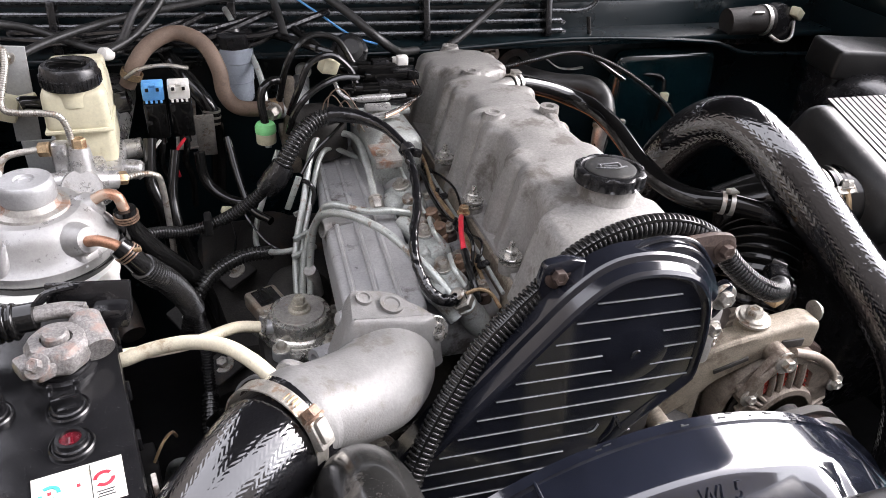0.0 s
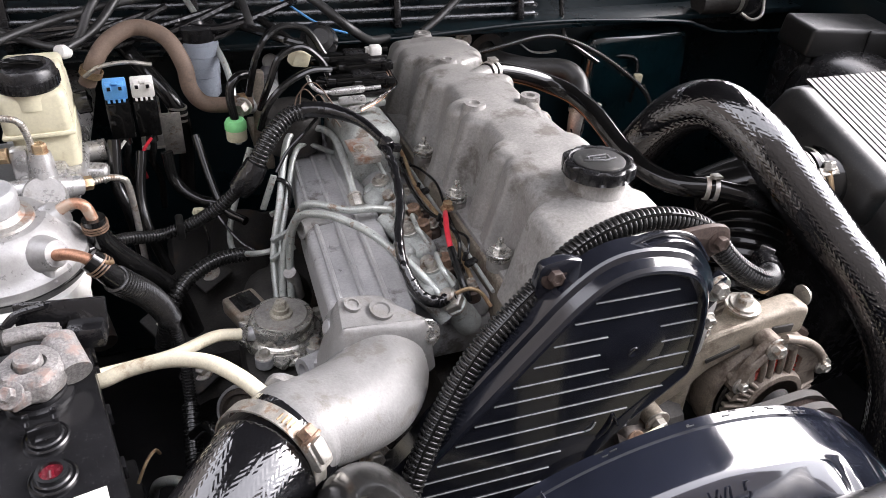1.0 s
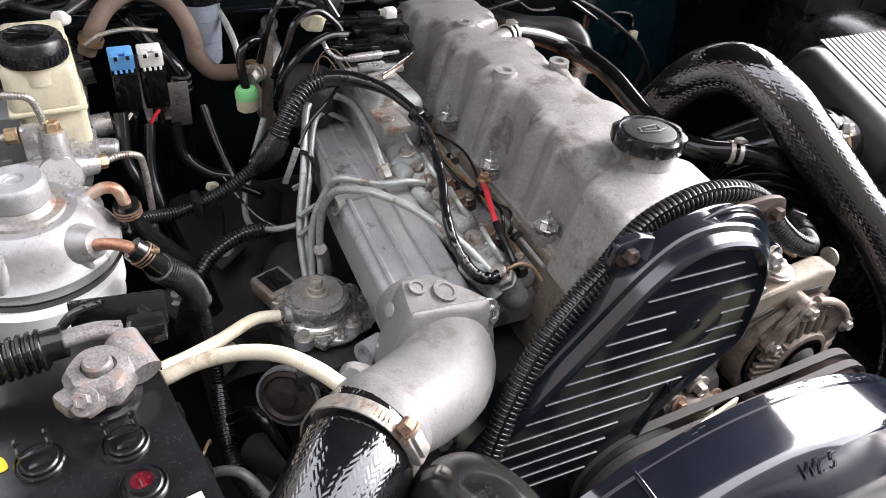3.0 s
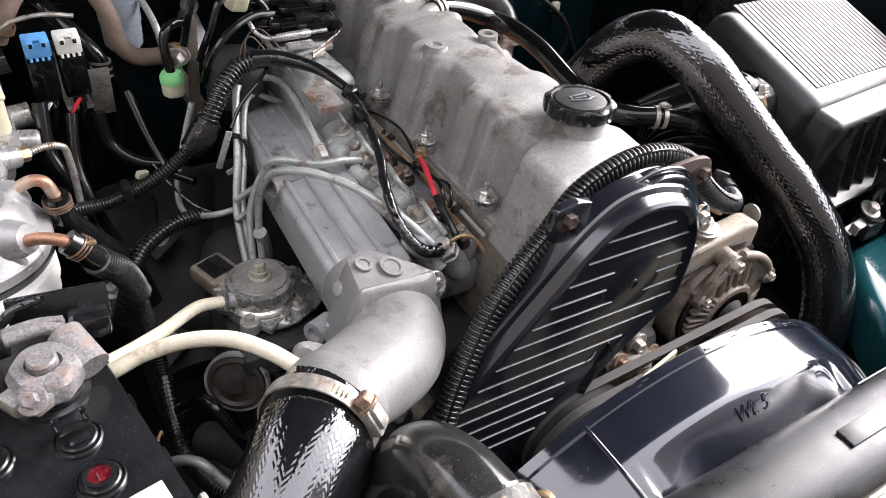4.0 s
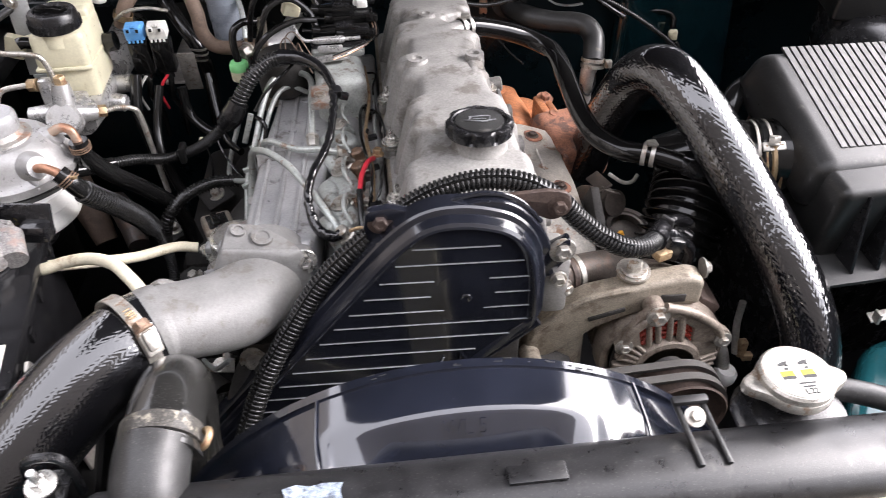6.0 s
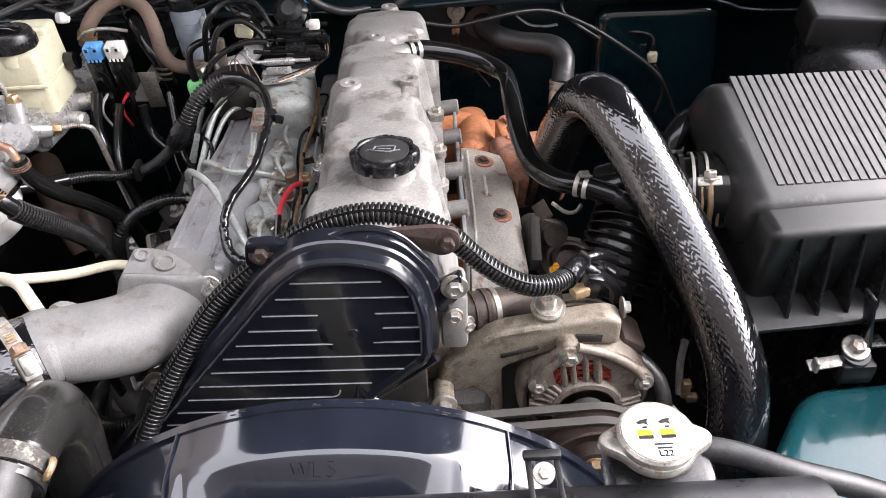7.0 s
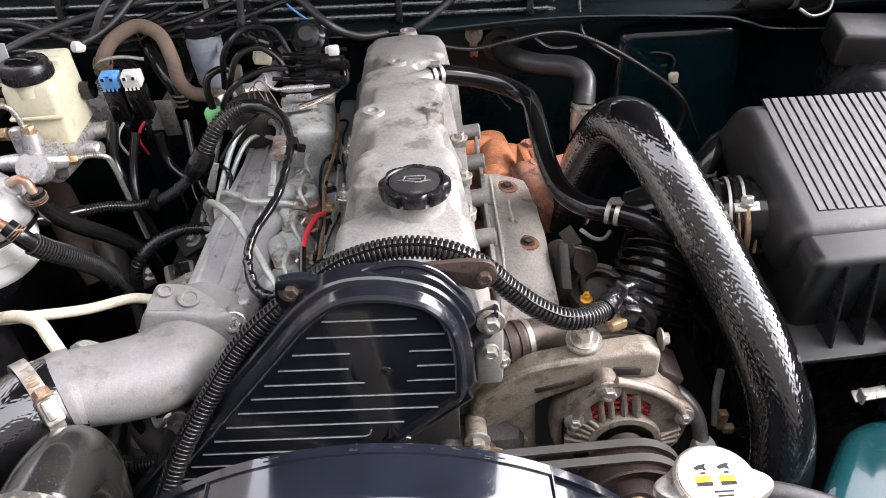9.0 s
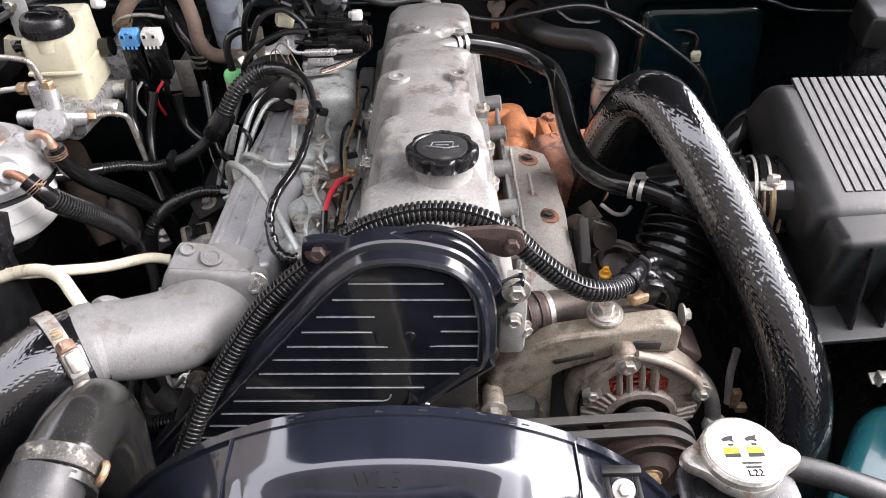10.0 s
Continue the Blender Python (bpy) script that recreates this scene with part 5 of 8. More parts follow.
fan_pulley = thing("fan_pulley", (-0.05, 0.43, 0.60), "dark steel fan pulley behind the shroud", "pulley")
part("wheel", lathe([(0.02, -0.024), (0.066, -0.024), (0.068, -0.022), (0.060, -0.014), (0.068, -0.006), (0.068, -0.004), (0.060, 0.004), (0.068, 0.012), (0.02, 0.016), (0.02, 0.05), (0, 0.05)], (-0.05, 0.435, 0.735), (0, 1, 0), seg=48), GRIME, fan_pulley)
for dy in (-0.009, 0.010):
    solo("drive_belt", belt(0.438 + dy, (-0.05, 0.735), 0.068, (PC.x, 0.760), 0.0575), BELT, "dusty black rubber drive belt round the alternator pulley", "belt", "drive belts")

water_pump = thing("water_pump", (0.03, 0.49, 0.70), "dirty brown cast water pump neck with rusted bolts", "water pump")
part("casting", join(rbox((0.040, 0.492, 0.760), (0.070, 0.05, 0.060), 0.014, (0, 12, 0), 3), tube([(0.012, 0.478, 0.772), (0.040, 0.470, 0.778), (0.068, 0.480, 0.768)], [0.016, 0.014, 0.016], 18)), CAST_BROWN, water_pump)
part("sleeve", tube([(0.056, 0.470, 0.788), (0.060, 0.468, 0.770), (0.062, 0.468, 0.745)], [0.014, 0.015, 0.015], 18, 6, ribs=0.005, depth=0.0015), ALTERN, water_pump)
for x, z in ((0.020, 0.792), (0.036, 0.775), (0.074, 0.782)):
    bolt(water_pump, (x, 0.466, z), (0.1, -1, 0.3), s=0.0068, mat=TARNISHED)

# ---- exhaust side ----
manifold = thing("exhaust_manifold", (0.12, 0.9, 0.70), "orange rusted cast iron exhaust manifold", "exhaust manifold")
part("log", tube([(0.118, 0.64, 0.80), (0.122, 0.78, 0.805), (0.124, 0.92, 0.81), (0.126, 1.03, 0.81), (0.128, 1.09, 0.80)], [0.032, 0.034, 0.036, 0.035, 0.030], 24, 8), RUST, manifold)
for y in (0.68, 0.82, 0.96, 1.07):
    part("runner", tube([(0.068, y, 0.815), (0.10, y, 0.818), (0.13, y, 0.805)], [0.026, 0.024, 0.028], 18), RUST, manifold)
for x, y, z, r in ((0.122, 1.085, 0.820, 0.030), (0.150, 1.045, 0.815, 0.030), (0.136, 0.995, 0.822, 0.022), (0.118, 0.955, 0.835, 0.020)):
    part("lobe", lathe([(r, -0.03), (r, 0.0), (r * 0.8, 0.012), (r * 0.35, 0.017), (0, 0.018)], (x, y, z), seg=24), RUST, manifold)
part("flange", join(rbox((0.168, 0.965, 0.828), (0.014, 0.075, 0.075), 0.004, (0, 0, 6)), rbox((0.183, 0.965, 0.828), (0.012, 0.070, 0.068), 0.003, (0, 0, 6))), RUST, manifold)
for y, z in ((0.935, 0.862), (0.995, 0.862)):
    bolt(manifold, (0.176, y, z), (0.1, -0.3, 1), s=0.008, mat=RUST_DARK)
turbo = thing("turbocharger", (0.21, 0.88, 0.70), "rust-brown turbocharger housing below the pipe", "turbocharger")
part("housing", join(rbox((0.200, 0.905, 0.828), (0.10, 0.105, 0.075), 0.014, (8, 0, 12), 3), rbox((0.165, 0.895, 0.815), (0.006, 0.11, 0.085), 0.002, (8, 0, 12)), rbox((0.185, 0.95, 0.83), (0.09, 0.006, 0.06), 0.002, (8, 0, 12))), RUST_DARK, turbo)
part("centre", lathe([(0.045, 0), (0.045, 0.05), (0.03, 0.056), (0, 0.056)], (0.215, 0.90, 0.80), (0, -0.2, 1), seg=32), RUST_DARK, turbo)
TC = aim((0.240, 0.725, 0.782), (0.08, -0.2, 1)) @ Matrix.Scale(0.8, 4)
part("volute", moved(lathe([(0.030, -0.030), (0.048, -0.022), (0.058, -0.008), (0.060, 0.004), (0.055, 0.014), (0.043, 0.018), (0.037, 0.013), (0.035, 0.021), (0.029, 0.022), (0.025, 0.012), (0, 0.010)], seg=40), TC), CAST_BROWN, turbo)
part("outlet", tube([(0.190, 0.770, 0.815), (0.200, 0.742, 0.832), (0.215, 0.712, 0.850)], [0.023, 0.021, 0.019], 20), CAST_BROWN, turbo)
part("actuator_bracket", join(rbox((0.200, 0.748, 0.862), (0.020, 0.060, 0.004), 0.001, (-18, -30, 12)), rbox((0.190, 0.728, 0.845), (0.004, 0.030, 0.035), 0.001, (-10, 0, 12))), CAST_BROWN, turbo)
part("link", tube([(0.214, 0.752, 0.872), (0.230, 0.738, 0.866), (0.243, 0.735, 0.868), (0.252, 0.742, 0.874)], 0.0028, 8), STEEL, turbo)
part("slab", rbox((0.200, 0.720, 0.842), (0.028, 0.014, 0.052), 0.003, (-6, 24, 0)), CAST_BROWN, turbo)
shield = thing("heat_shield", (0.12, 0.75, 0.82), "stained sheet steel heat shield with bolts over the exhaust manifold", "heat shield")
sh = bmesh.new()
rows = []
for j in range(15):
    y = 0.612 + 0.283 * j / 14
    drop = 0.045 * max(0, (0.70 - y) / 0.088) ** 2
    row = []
    for x, z in ((0.094, 0.868), (0.096, 0.876), (0.115, 0.874), (0.14, 0.866), (0.160, 0.858), (0.170, 0.848), (0.174, 0.825)):
        row.append(sh.verts.new((x + 0.0012 * math.sin(j), y, z - drop + 0.012 * (y - 0.75) + 0.0015 * noise.noise((x * 60, y * 40, 1)))))
    rows.append(row)
for a, b in zip(rows[:-1], rows[1:]):
    for i in range(6):
        sh.faces.new((a[i], a[i + 1], b[i + 1], b[i]))
bmesh.ops.solidify(sh, geom=sh.faces[:], thickness=0.0018)
part("sheet", sh, PALE_SHIELD, shield)
part("flange", rbox((0.0905, 0.79, 0.868), (0.005, 0.36, 0.075), 0.001), CAST_DARK, shield)
part("bead", tube([(0.126, 0.775, 0.8715), (0.127, 0.80, 0.8722), (0.126, 0.825, 0.8735)], 0.0022, 8), PALE_SHIELD, shield)
part("bead", tube([(0.104, 0.64, 0.858), (0.106, 0.70, 0.876), (0.106, 0.80, 0.8775), (0.105, 0.885, 0.8785)], 0.0018, 8), PALE_SHIELD, shield)
for x, y, z in ((0.142, 0.738, 0.8655), (0.128, 0.865, 0.872)):
    part("washer", lathe([(0.016, 0), (0.0155, 0.0012), (0.008, 0.0018), (0, 0.0018)], (x, y, z), (0.15, 0, 1), seg=28), RUST_DARK, shield, "rust-stained washer")
for x, y, z in ((0.142, 0.738, 0.866), (0.128, 0.865, 0.8725)):
    part("bolt", bolt_mesh((x, y, z), (0.15, 0, 1), 0.0065, 1.5, 0.6), BROWN_IRON, shield, "rusted bolt")
for y in (0.62, 0.70, 0.79, 0.88, 0.97):
    part("port_stud", lathe([(0.012, 0), (0.012, 0.03), (0.009, 0.032), (0, 0.032)], (0.066, y, 0.905), (1, 0, 0.1), seg=20), CAST, engine)

# ---- left side: battery ----
BM = pose(-0.586, 0.490, 0, 0, 0, 9.5)
battery = thing("battery", (-0.586, 0.49, 0.73), "black car battery with round plugs, yellow print and white label", "battery")
part("case", moved(rbox((0, 0, 0.84), (0.230, 0.246, 0.195), 0.006), BM), BATTERY, battery)
part("lid", moved(rbox((0, 0, 0.932), (0.236, 0.252, 0.024), 0.005), BM), BATTERY, battery)
for y in (-0.10, -0.04, 0.02, 0.07, 0.10):
    part("lid_clip", moved(rbox((0.119, y, 0.926), (0.004, 0.012, 0.014), 0.001), BM), BATTERY, battery)
for y in [-0.112 + 0.006 * k for k in range(10)]:
    part("vent_slot", moved(rbox((0.0 + 0.1 * (y + 0.085) / 0.03, -0.1265, 0.935), (0.008, 0.004, 0.006), 0.001), BM), RUBBER, battery)


def plug(x, y, red=False):
    at = BM @ Matrix.Translation((x, y, 0.944))
    cap0 = part("plug", moved(lathe([(0.0165, 0), (0.0165, 0.003), (0.0153, 0.0042), (0.0145, 0.003), (0.0137, 0.003), (0.0132, 0.0055), (0.012, 0.0065), (0, 0.0062)], seg=40), at), BATTERY, battery, "round black vent plug")
    if red:
        part("bezel", moved(ring((0, 0, 0.008), (0, 0, 1), 0.0080, 0.0108, 0.004, 32), at), BATTERY, cap0)
        part("indicator", moved(lathe([(0.0080, 0.006), (0.0080, 0.0075), (0, 0.0078)], seg=28), at), DARK_RED, cap0, "red charge indicator")
        part("indicator_pin", moved(rbox((0, -0.002, 0.0082), (0.004, 0.008, 0.002), 0.0008), at), DARK_RED, cap0)
    else:
        part("grip", moved(join(rbox((0, -0.001, 0.0105), (0.021, 0.0035, 0.010), 0.001), rbox((-0.0095, 0.005, 0.012), (0.0035, 0.010, 0.013), 0.001), rbox((0.0095, 0.005, 0.012), (0.0035, 0.010, 0.013), 0.001), rbox((-0.0095, 0.0085, 0.019), (0.0045, 0.004, 0.006), 0.001), rbox((0.0095, 0.0085, 0.019), (0.0045, 0.004, 0.006), 0.001), rbox((0, -0.005, 0.0075), (0.014, 0.008, 0.004), 0.001)), at), BATTERY, cap0)


plug(0.074, -0.045, True)
plug(0.074, -0.004)
plug(0.020, 0.010)
plug(-0.070, -0.040)
part("label", moved(rbox((0.075, -0.088, 0.9447), (0.061, 0.040, 0.0008), 0.0002), BM), CAP_LABEL, battery, "white paper label with ring symbols")
for x, mat, rot in ((0.092, RED, 20), (0.056, TURQUOISE, -30)):
    at = BM @ pose(x, -0.0865, 0.9456, 0, 0, rot)
    sym = ring((0, 0, 0), (0, 0, 1), 0.0048, 0.0074, 0.0006, 28)
    bmesh.ops.delete(sym, geom=[v for v in sym.verts if abs(v.co.y) < 0.0018], context="VERTS")
    part("symbol", moved(sym, at), mat, battery)
for x in (0.056, 0.075):
    part("symbol_dot", moved(rbox((x, -0.0862, 0.9456), (0.0024, 0.0024, 0.0006), 0), BM), RED, battery)
for k in range(3):
    part("print_bar", moved(rbox((0.092, -0.0975 - 0.0025 * k, 0.9454), (0.012 - 0.002 * (k % 2), 0.0008, 0.0004), 0), BM), RUBBER_GREY, battery)
part("print_bar", moved(rbox((0.0835, -0.088, 0.9454), (0.0005, 0.036, 0.0004), 0), BM), RUBBER_GREY, battery)
zig = [(-0.112, 0.105), (0.0, 0.095), (0.006, 0.078), (-0.016, 0.040), (0.0, 0.028), (0.002, 0.016), (-0.112, 0.010), (-0.112, 0.035), (-0.045, 0.050), (-0.035, 0.072), (-0.112, 0.082)]
part("yellow_print", moved(prism(rounded(zig, 0.004, 3), 0.9442, 0.9448, "z", 0), BM), YELLOW, battery, "bold yellow printed shape")
part("yellow_print", moved(prism(rounded([(-0.112, -0.025), (0.0, -0.012), (0.004, -0.035), (-0.07, -0.055), (-0.112, -0.055)], 0.004, 3), 0.9442, 0.9448, "z", 0), BM), YELLOW, battery, "bold yellow printed shape")
part("post_ring", lathe([(0.026, 0.943), (0.026, 0.948), (0.022, 0.950), (0.022, 0.954), (0.018, 0.956), (0, 0.956)], (-0.520, 0.548, 0), seg=36), BATTERY, battery)
part("post", lathe([(0.011, 0.950), (0.0105, 0.984), (0.009, 0.986), (0, 0.986)], (-0.520, 0.548, 0), seg=28), LEAD, battery)

clamp = thing("battery_clamp", (-0.515, 0.555, 0.957), "oxidised lead battery terminal clamp with a heavy cable", "battery clamp")
blob = lathe([(0.022, 0.957), (0.025, 0.962), (0.0245, 0.974), (0.021, 0.979), (0.0125, 0.980), (0.0115, 0.977), (0.0108, 0.977)], (-0.520, 0.548, 0), seg=36)
for v in blob.verts:
    v.co += 0.0025 * Vector((noise.noise(v.co * 90), noise.noise(v.co * 90 + Vector((5, 0, 0))), 0.4 * noise.noise(v.co * 90 + Vector((0, 9, 0)))))
part("collar", blob, LEAD, clamp)
part("lug", join(rbox((-0.540, 0.534, 0.966), (0.022, 0.020, 0.015), 0.004, (0, 0, 30)), rbox((-0.528, 0.526, 0.966), (0.018, 0.014, 0.014), 0.003, (0, 0, 30))), LEAD, clamp)
bolt(clamp, (-0.532, 0.523, 0.972), (-0.3, -0.5, 0.8), s=0.0062, mat=LEAD)
part("barrel", tube([(-0.502, 0.578, 0.972), (-0.497, 0.564, 0.968), (-0.490, 0.546, 0.962)], 0.0135, 24), LEAD, clamp, "cable barrel with pink oxide")
part("core", join(tube([(-0.500, 0.582, 0.976), (-0.520, 0.586, 0.978), (-0.545, 0.585, 0.977), (-0.560, 0.585, 0.976)], 0.0065, 12), tube([(-0.500, 0.584, 0.982), (-0.522, 0.590, 0.981), (-0.560, 0.588, 0.978)], 0.0035, 8)), LEAD, clamp, "bare copper strands")
part("boot", tube([(-0.540, 0.585, 0.977), (-0.552, 0.585, 0.976), (-0.564, 0.585, 0.975)], 0.0125, 20), RUBBER, clamp)
part("cable_sleeve", tube([(-0.553, 0.585, 0.974), (-0.61, 0.582, 0.970), (-0.65, 0.575, 0.965), (-0.70, 0.565, 0.955)], 0.0165, 18, 6, ribs=0.0062, depth=0.0028), RUBBER, clamp)
cover = thing("terminal_cover", (-0.50, 0.605, 0.93), "open black plastic battery terminal cover", "terminal cover")
part("shell", join(rbox((-0.500, 0.607, 0.974), (0.072, 0.006, 0.030), 0.002, (-20, 0, -8)), rbox((-0.482, 0.596, 0.962), (0.03, 0.022, 0.022), 0.004, (0, 0, -8)), tube([(-0.545, 0.600, 0.975), (-0.532, 0.604, 0.986), (-0.510, 0.606, 0.989)], 0.003, 8)), TAPE, cover)
part("hinge", tube([(-0.55, 0.598, 0.955), (-0.545, 0.600, 0.972), (-0.53, 0.604, 0.985)], 0.003, 8), PLASTIC, cover)
tray = thing("battery_tray", (-0.58, 0.49, 0.55), "black steel battery tray with a pale side plate", "battery tray")
part("tray", moved(rbox((0, 0, 0.735), (0.26, 0.27, 0.02), 0.004), BM), BLACKOUT, tray)
part("leg", moved(rbox((0, 0, 0.56), (0.20, 0.20, 0.33), 0.02), BM), BLACKOUT, tray)
part("side_plate", moved(prism(rounded([(-0.075, 0.73), (-0.10, 0.935), (-0.088, 0.938), (0.02, 0.73)], 0.004), 0.122, 0.126, "x", 0.001), BM), PALE_SHIELD, tray, "bare metal side plate")

# ---- fuel filter ----
filt = thing("fuel_filter", (-0.56, 0.708, 0.79), "aluminium fuel filter head on a white filter can", "fuel filter")
FC = (-0.562, 0.752)
part("can", lathe([(0.036, 0.900), (0.060, 0.901), (0.066, 0.906), (0.069, 0.915), (0.069, 0.932), (0.072, 0.935), (0.072, 0.955), (0.0, 0.955)], (FC[0], FC[1] - 0.015, -0.020), seg=56), WHITE_CAN, filt, "white painted filter can")
part("drain_bowl", lathe([(0, 0.86), (0.022, 0.862), (0.028, 0.87), (0.032, 0.89), (0.034, 0.901)], (FC[0], FC[1] - 0.015, -0.020), seg=36), PLASTIC, filt, "black plastic drain bowl")
part("seal", lathe([(0.0735, 0.954), (0.0752, 0.957), (0.0752, 0.962), (0.07, 0.964), (0, 0.964)], (*FC, -0.020), seg=56), RUBBER, filt)
part("head", lathe([(0.0742, 0.963), (0.076, 0.967), (0.0755, 0.974), (0.066, 0.981), (0.060, 0.997), (0.054, 1.006), (0.046, 1.012), (0, 1.012)], (*FC, -0.020), seg=64), FILTER_HEAD, filt)
for k in range(6):
    a = radians(k * 60 + 10)
    web = [Matrix.Rotation(a, 4, "Z") @ Vector(v) for v in ((0.036, 0, 1.008), (0.052, 0, 1.000), (0.064, 0, 0.984), (0.073, 0, 0.968))]
    part("web", tube([v + Vector((*FC, -0.020)) for v in web], [0.004, 0.005, 0.006, 0.004], 14), FILTER_HEAD, filt)
part("collar", lathe([(0.044, 1.006), (0.0435, 1.0105), (0.037, 1.012), (0.036, 1.0145), (0.029, 1.016), (0.0245, 1.023), (0.022, 1.026), (0, 1.026)], (*FC, -0.020), seg=48), STAINED, filt, "rust-stained collar")
part("primer", lathe([(0.022, 1.019), (0.025, 1.021), (0.0268, 1.0245), (0.0268, 1.039), (0.0250, 1.043), (0.0235, 1.0442), (0.010, 1.0442), (0.0088, 1.0422), (0.006, 1.0428), (0.0046, 1.0415), (0, 1.0415)], (*FC, -0.020), seg=48), CAST_DARK, filt, "round priming plunger")
part("outlet", tube([(-0.545, 0.735, 0.958), (-0.522, 0.714, 0.970), (-0.507, 0.701, 0.977)], [0.027, 0.020, 0.013], 20), FILTER_HEAD, filt)
part("inlet", tube([(-0.535, 0.762, 0.962), (-0.512, 0.765, 0.978), (-0.502, 0.765, 0.984)], [0.024, 0.018, 0.012], 20), FILTER_HEAD, filt)
part("pipe", tube([(-0.512, 0.702, 0.975), (-0.497, 0.694, 0.979), (-0.484, 0.688, 0.977), (-0.476, 0.684, 0.972)], 0.0056, 14), COPPER, filt, "copper fuel pipe")
part("pipe", tube([(-0.510, 0.761, 0.986), (-0.494, 0.763, 0.993), (-0.482, 0.761, 0.990), (-0.477, 0.759, 0.974)], 0.0058, 14), COPPER, filt, "bent copper fuel pipe")
part("bracket_arm", join(rbox((-0.640, 0.759, 0.945), (0.075, 0.075, 0.022), 0.008), rbox((-0.66, 0.734, 0.92), (0.03, 0.1, 0.07), 0.01)), CAST, filt)
bolt(filt, (-0.632, 0.744, 0.956), s=0.007)
bolt(filt, (-0.632, 0.779, 0.956), s=0.007)
part("wall_plate", rbox((-0.705, 0.754, 0.91), (0.07, 0.12, 0.012), 0.002), BLACKOUT, filt)
fuel_hose = thing("fuel_hose", (-0.44, 0.73, 0.70), "black rubber fuel hose in a ribbed sleeve with a wire clamp", "hose")
part("hose", tube([(-0.480, 0.686, 0.976), (-0.471, 0.684, 0.966), (-0.464, 0.686, 0.953), (-0.457, 0.691, 0.940)], 0.0112, 18), RUBBER, fuel_hose)
part("sleeve", tube([(-0.462, 0.687, 0.949), (-0.452, 0.697, 0.930), (-0.441, 0.718, 0.902), (-0.431, 0.752, 0.856), (-0.425, 0.768, 0.826)], 0.0142, 16, 8, ribs=0.0040, depth=0.0032), CONDUIT, fuel_hose, smooth=50)
part("lower_sleeve", tube([(-0.427, 0.764, 0.832), (-0.422, 0.776, 0.80), (-0.418, 0.775, 0.745), (-0.42, 0.74, 0.68)], 0.0078, 14, 8, ribs=0.0040, depth=0.0018), CONDUIT, fuel_hose, smooth=50)
for k in range(3):
    part("clamp", ring((-0.474 + 0.0022 * k, 0.6845, 0.9695 - 0.0024 * k), (0.6, -0.1, -0.8), 0.0112, 0.0126, 0.0014, 28), TARNISHED, fuel_hose)
part("clamp_ear", rbox((-0.462, 0.678, 0.974), (0.008, 0.004, 0.004), 0.001), BRASSY, fuel_hose)
hose2 = thing("return_hose", (-0.46, 0.80, 0.75), "black rubber return hose with a spring clamp", "hose")
part("hose", tube([(-0.477, 0.759, 0.976), (-0.474, 0.761, 0.950), (-0.458, 0.785, 0.905), (-0.440, 0.830, 0.850), (-0.415, 0.86, 0.79), (-0.40, 0.86, 0.72)], 0.0115, 16), RUBBER, hose2)
for k in range(3):
    part("clamp", ring((-0.4765, 0.759, 0.970 - 0.003 * k), (0.05, 0.1, -1), 0.0116, 0.013, 0.0014, 28), TARNISHED, hose2)

# ---- brake fluid reservoir, master cylinder, pipes ----
master = thing("master_cylinder", (-0.53, 0.98, 0.90), "cast aluminium brake master cylinder below the reservoir", "master cylinder")
part("body", tube([(-0.525, 0.90, 0.925), (-0.522, 0.96, 0.925), (-0.52, 1.05, 0.925), (-0.52, 1.23, 0.925)], [0.022, 0.025, 0.026, 0.032], 24), ALLOY, master)
part("seat", join(rbox((-0.522, 0.955, 0.938), (0.062, 0.085, 0.026), 0.006), lathe([(0.013, 0), (0.013, 0.032), (0.010, 0.035), (0, 0.035)], (-0.505, 0.955, 0.928), (1, -0.15, -0.1), 20), lathe([(0.014, 0), (0.014, 0.034), (0, 0.036)], (-0.505, 1.0, 0.930), (1, 0.0, 0.1), 20)), ALLOY, master)
part("valve", join(lathe([(0.023, -0.012), (0.023, 0.008), (0.021, 0.011), (0, 0.011)], (-0.533, 0.872, 0.945), (0.05, -0.8, 0.55), 36), tube([(-0.533, 0.885, 0.945), (-0.531, 0.890, 0.975), (-0.530, 0.892, 0.990)], [0.018, 0.014, 0.011], 20), tube([(-0.58, 0.882, 0.950), (-0.533, 0.885, 0.948), (-0.498, 0.900, 0.940)], [0.011, 0.017, 0.012], 20), rbox((-0.533, 0.905, 0.945), (0.05, 0.04, 0.04), 0.008), rbox((-0.552, 0.900, 0.975), (0.020, 0.018, 0.040), 0.005)), ALLOY, master, "aluminium proportioning valve")
for p, d in (((-0.530, 0.892, 0.988), (0, 0.05, 1)), ((-0.498, 0.901, 0.940), (0.9, 0.25, -0.1)), ((-0.562, 0.896, 0.988), (-1, 0, 0.0))):
    part("nut", bolt_mesh(p, d, 0.0085, 1.05, 1.2), BRASSY, master)
bpipe = thing("brake_pipes", (-0.56, 0.89, 0.90), "bare steel brake pipes in spring sleeves on the valve", "brake pipes")
part("pipe", tube([(-0.538, 0.893, 0.984), (-0.537, 0.893, 0.998), (-0.538, 0.892, 1.015), (-0.543, 0.890, 1.030), (-0.559, 0.890, 1.035), (-0.589, 0.896, 1.035), (-0.599, 0.900, 1.038), (-0.601, 0.905, 1.047), (-0.595, 0.915, 1.067), (-0.591, 0.925, 1.084), (-0.593, 0.935, 1.095), (-0.606, 0.945, 1.099)], 0.0040, 10, 6, ribs=0.0026, depth=0.0005), STEEL, bpipe)
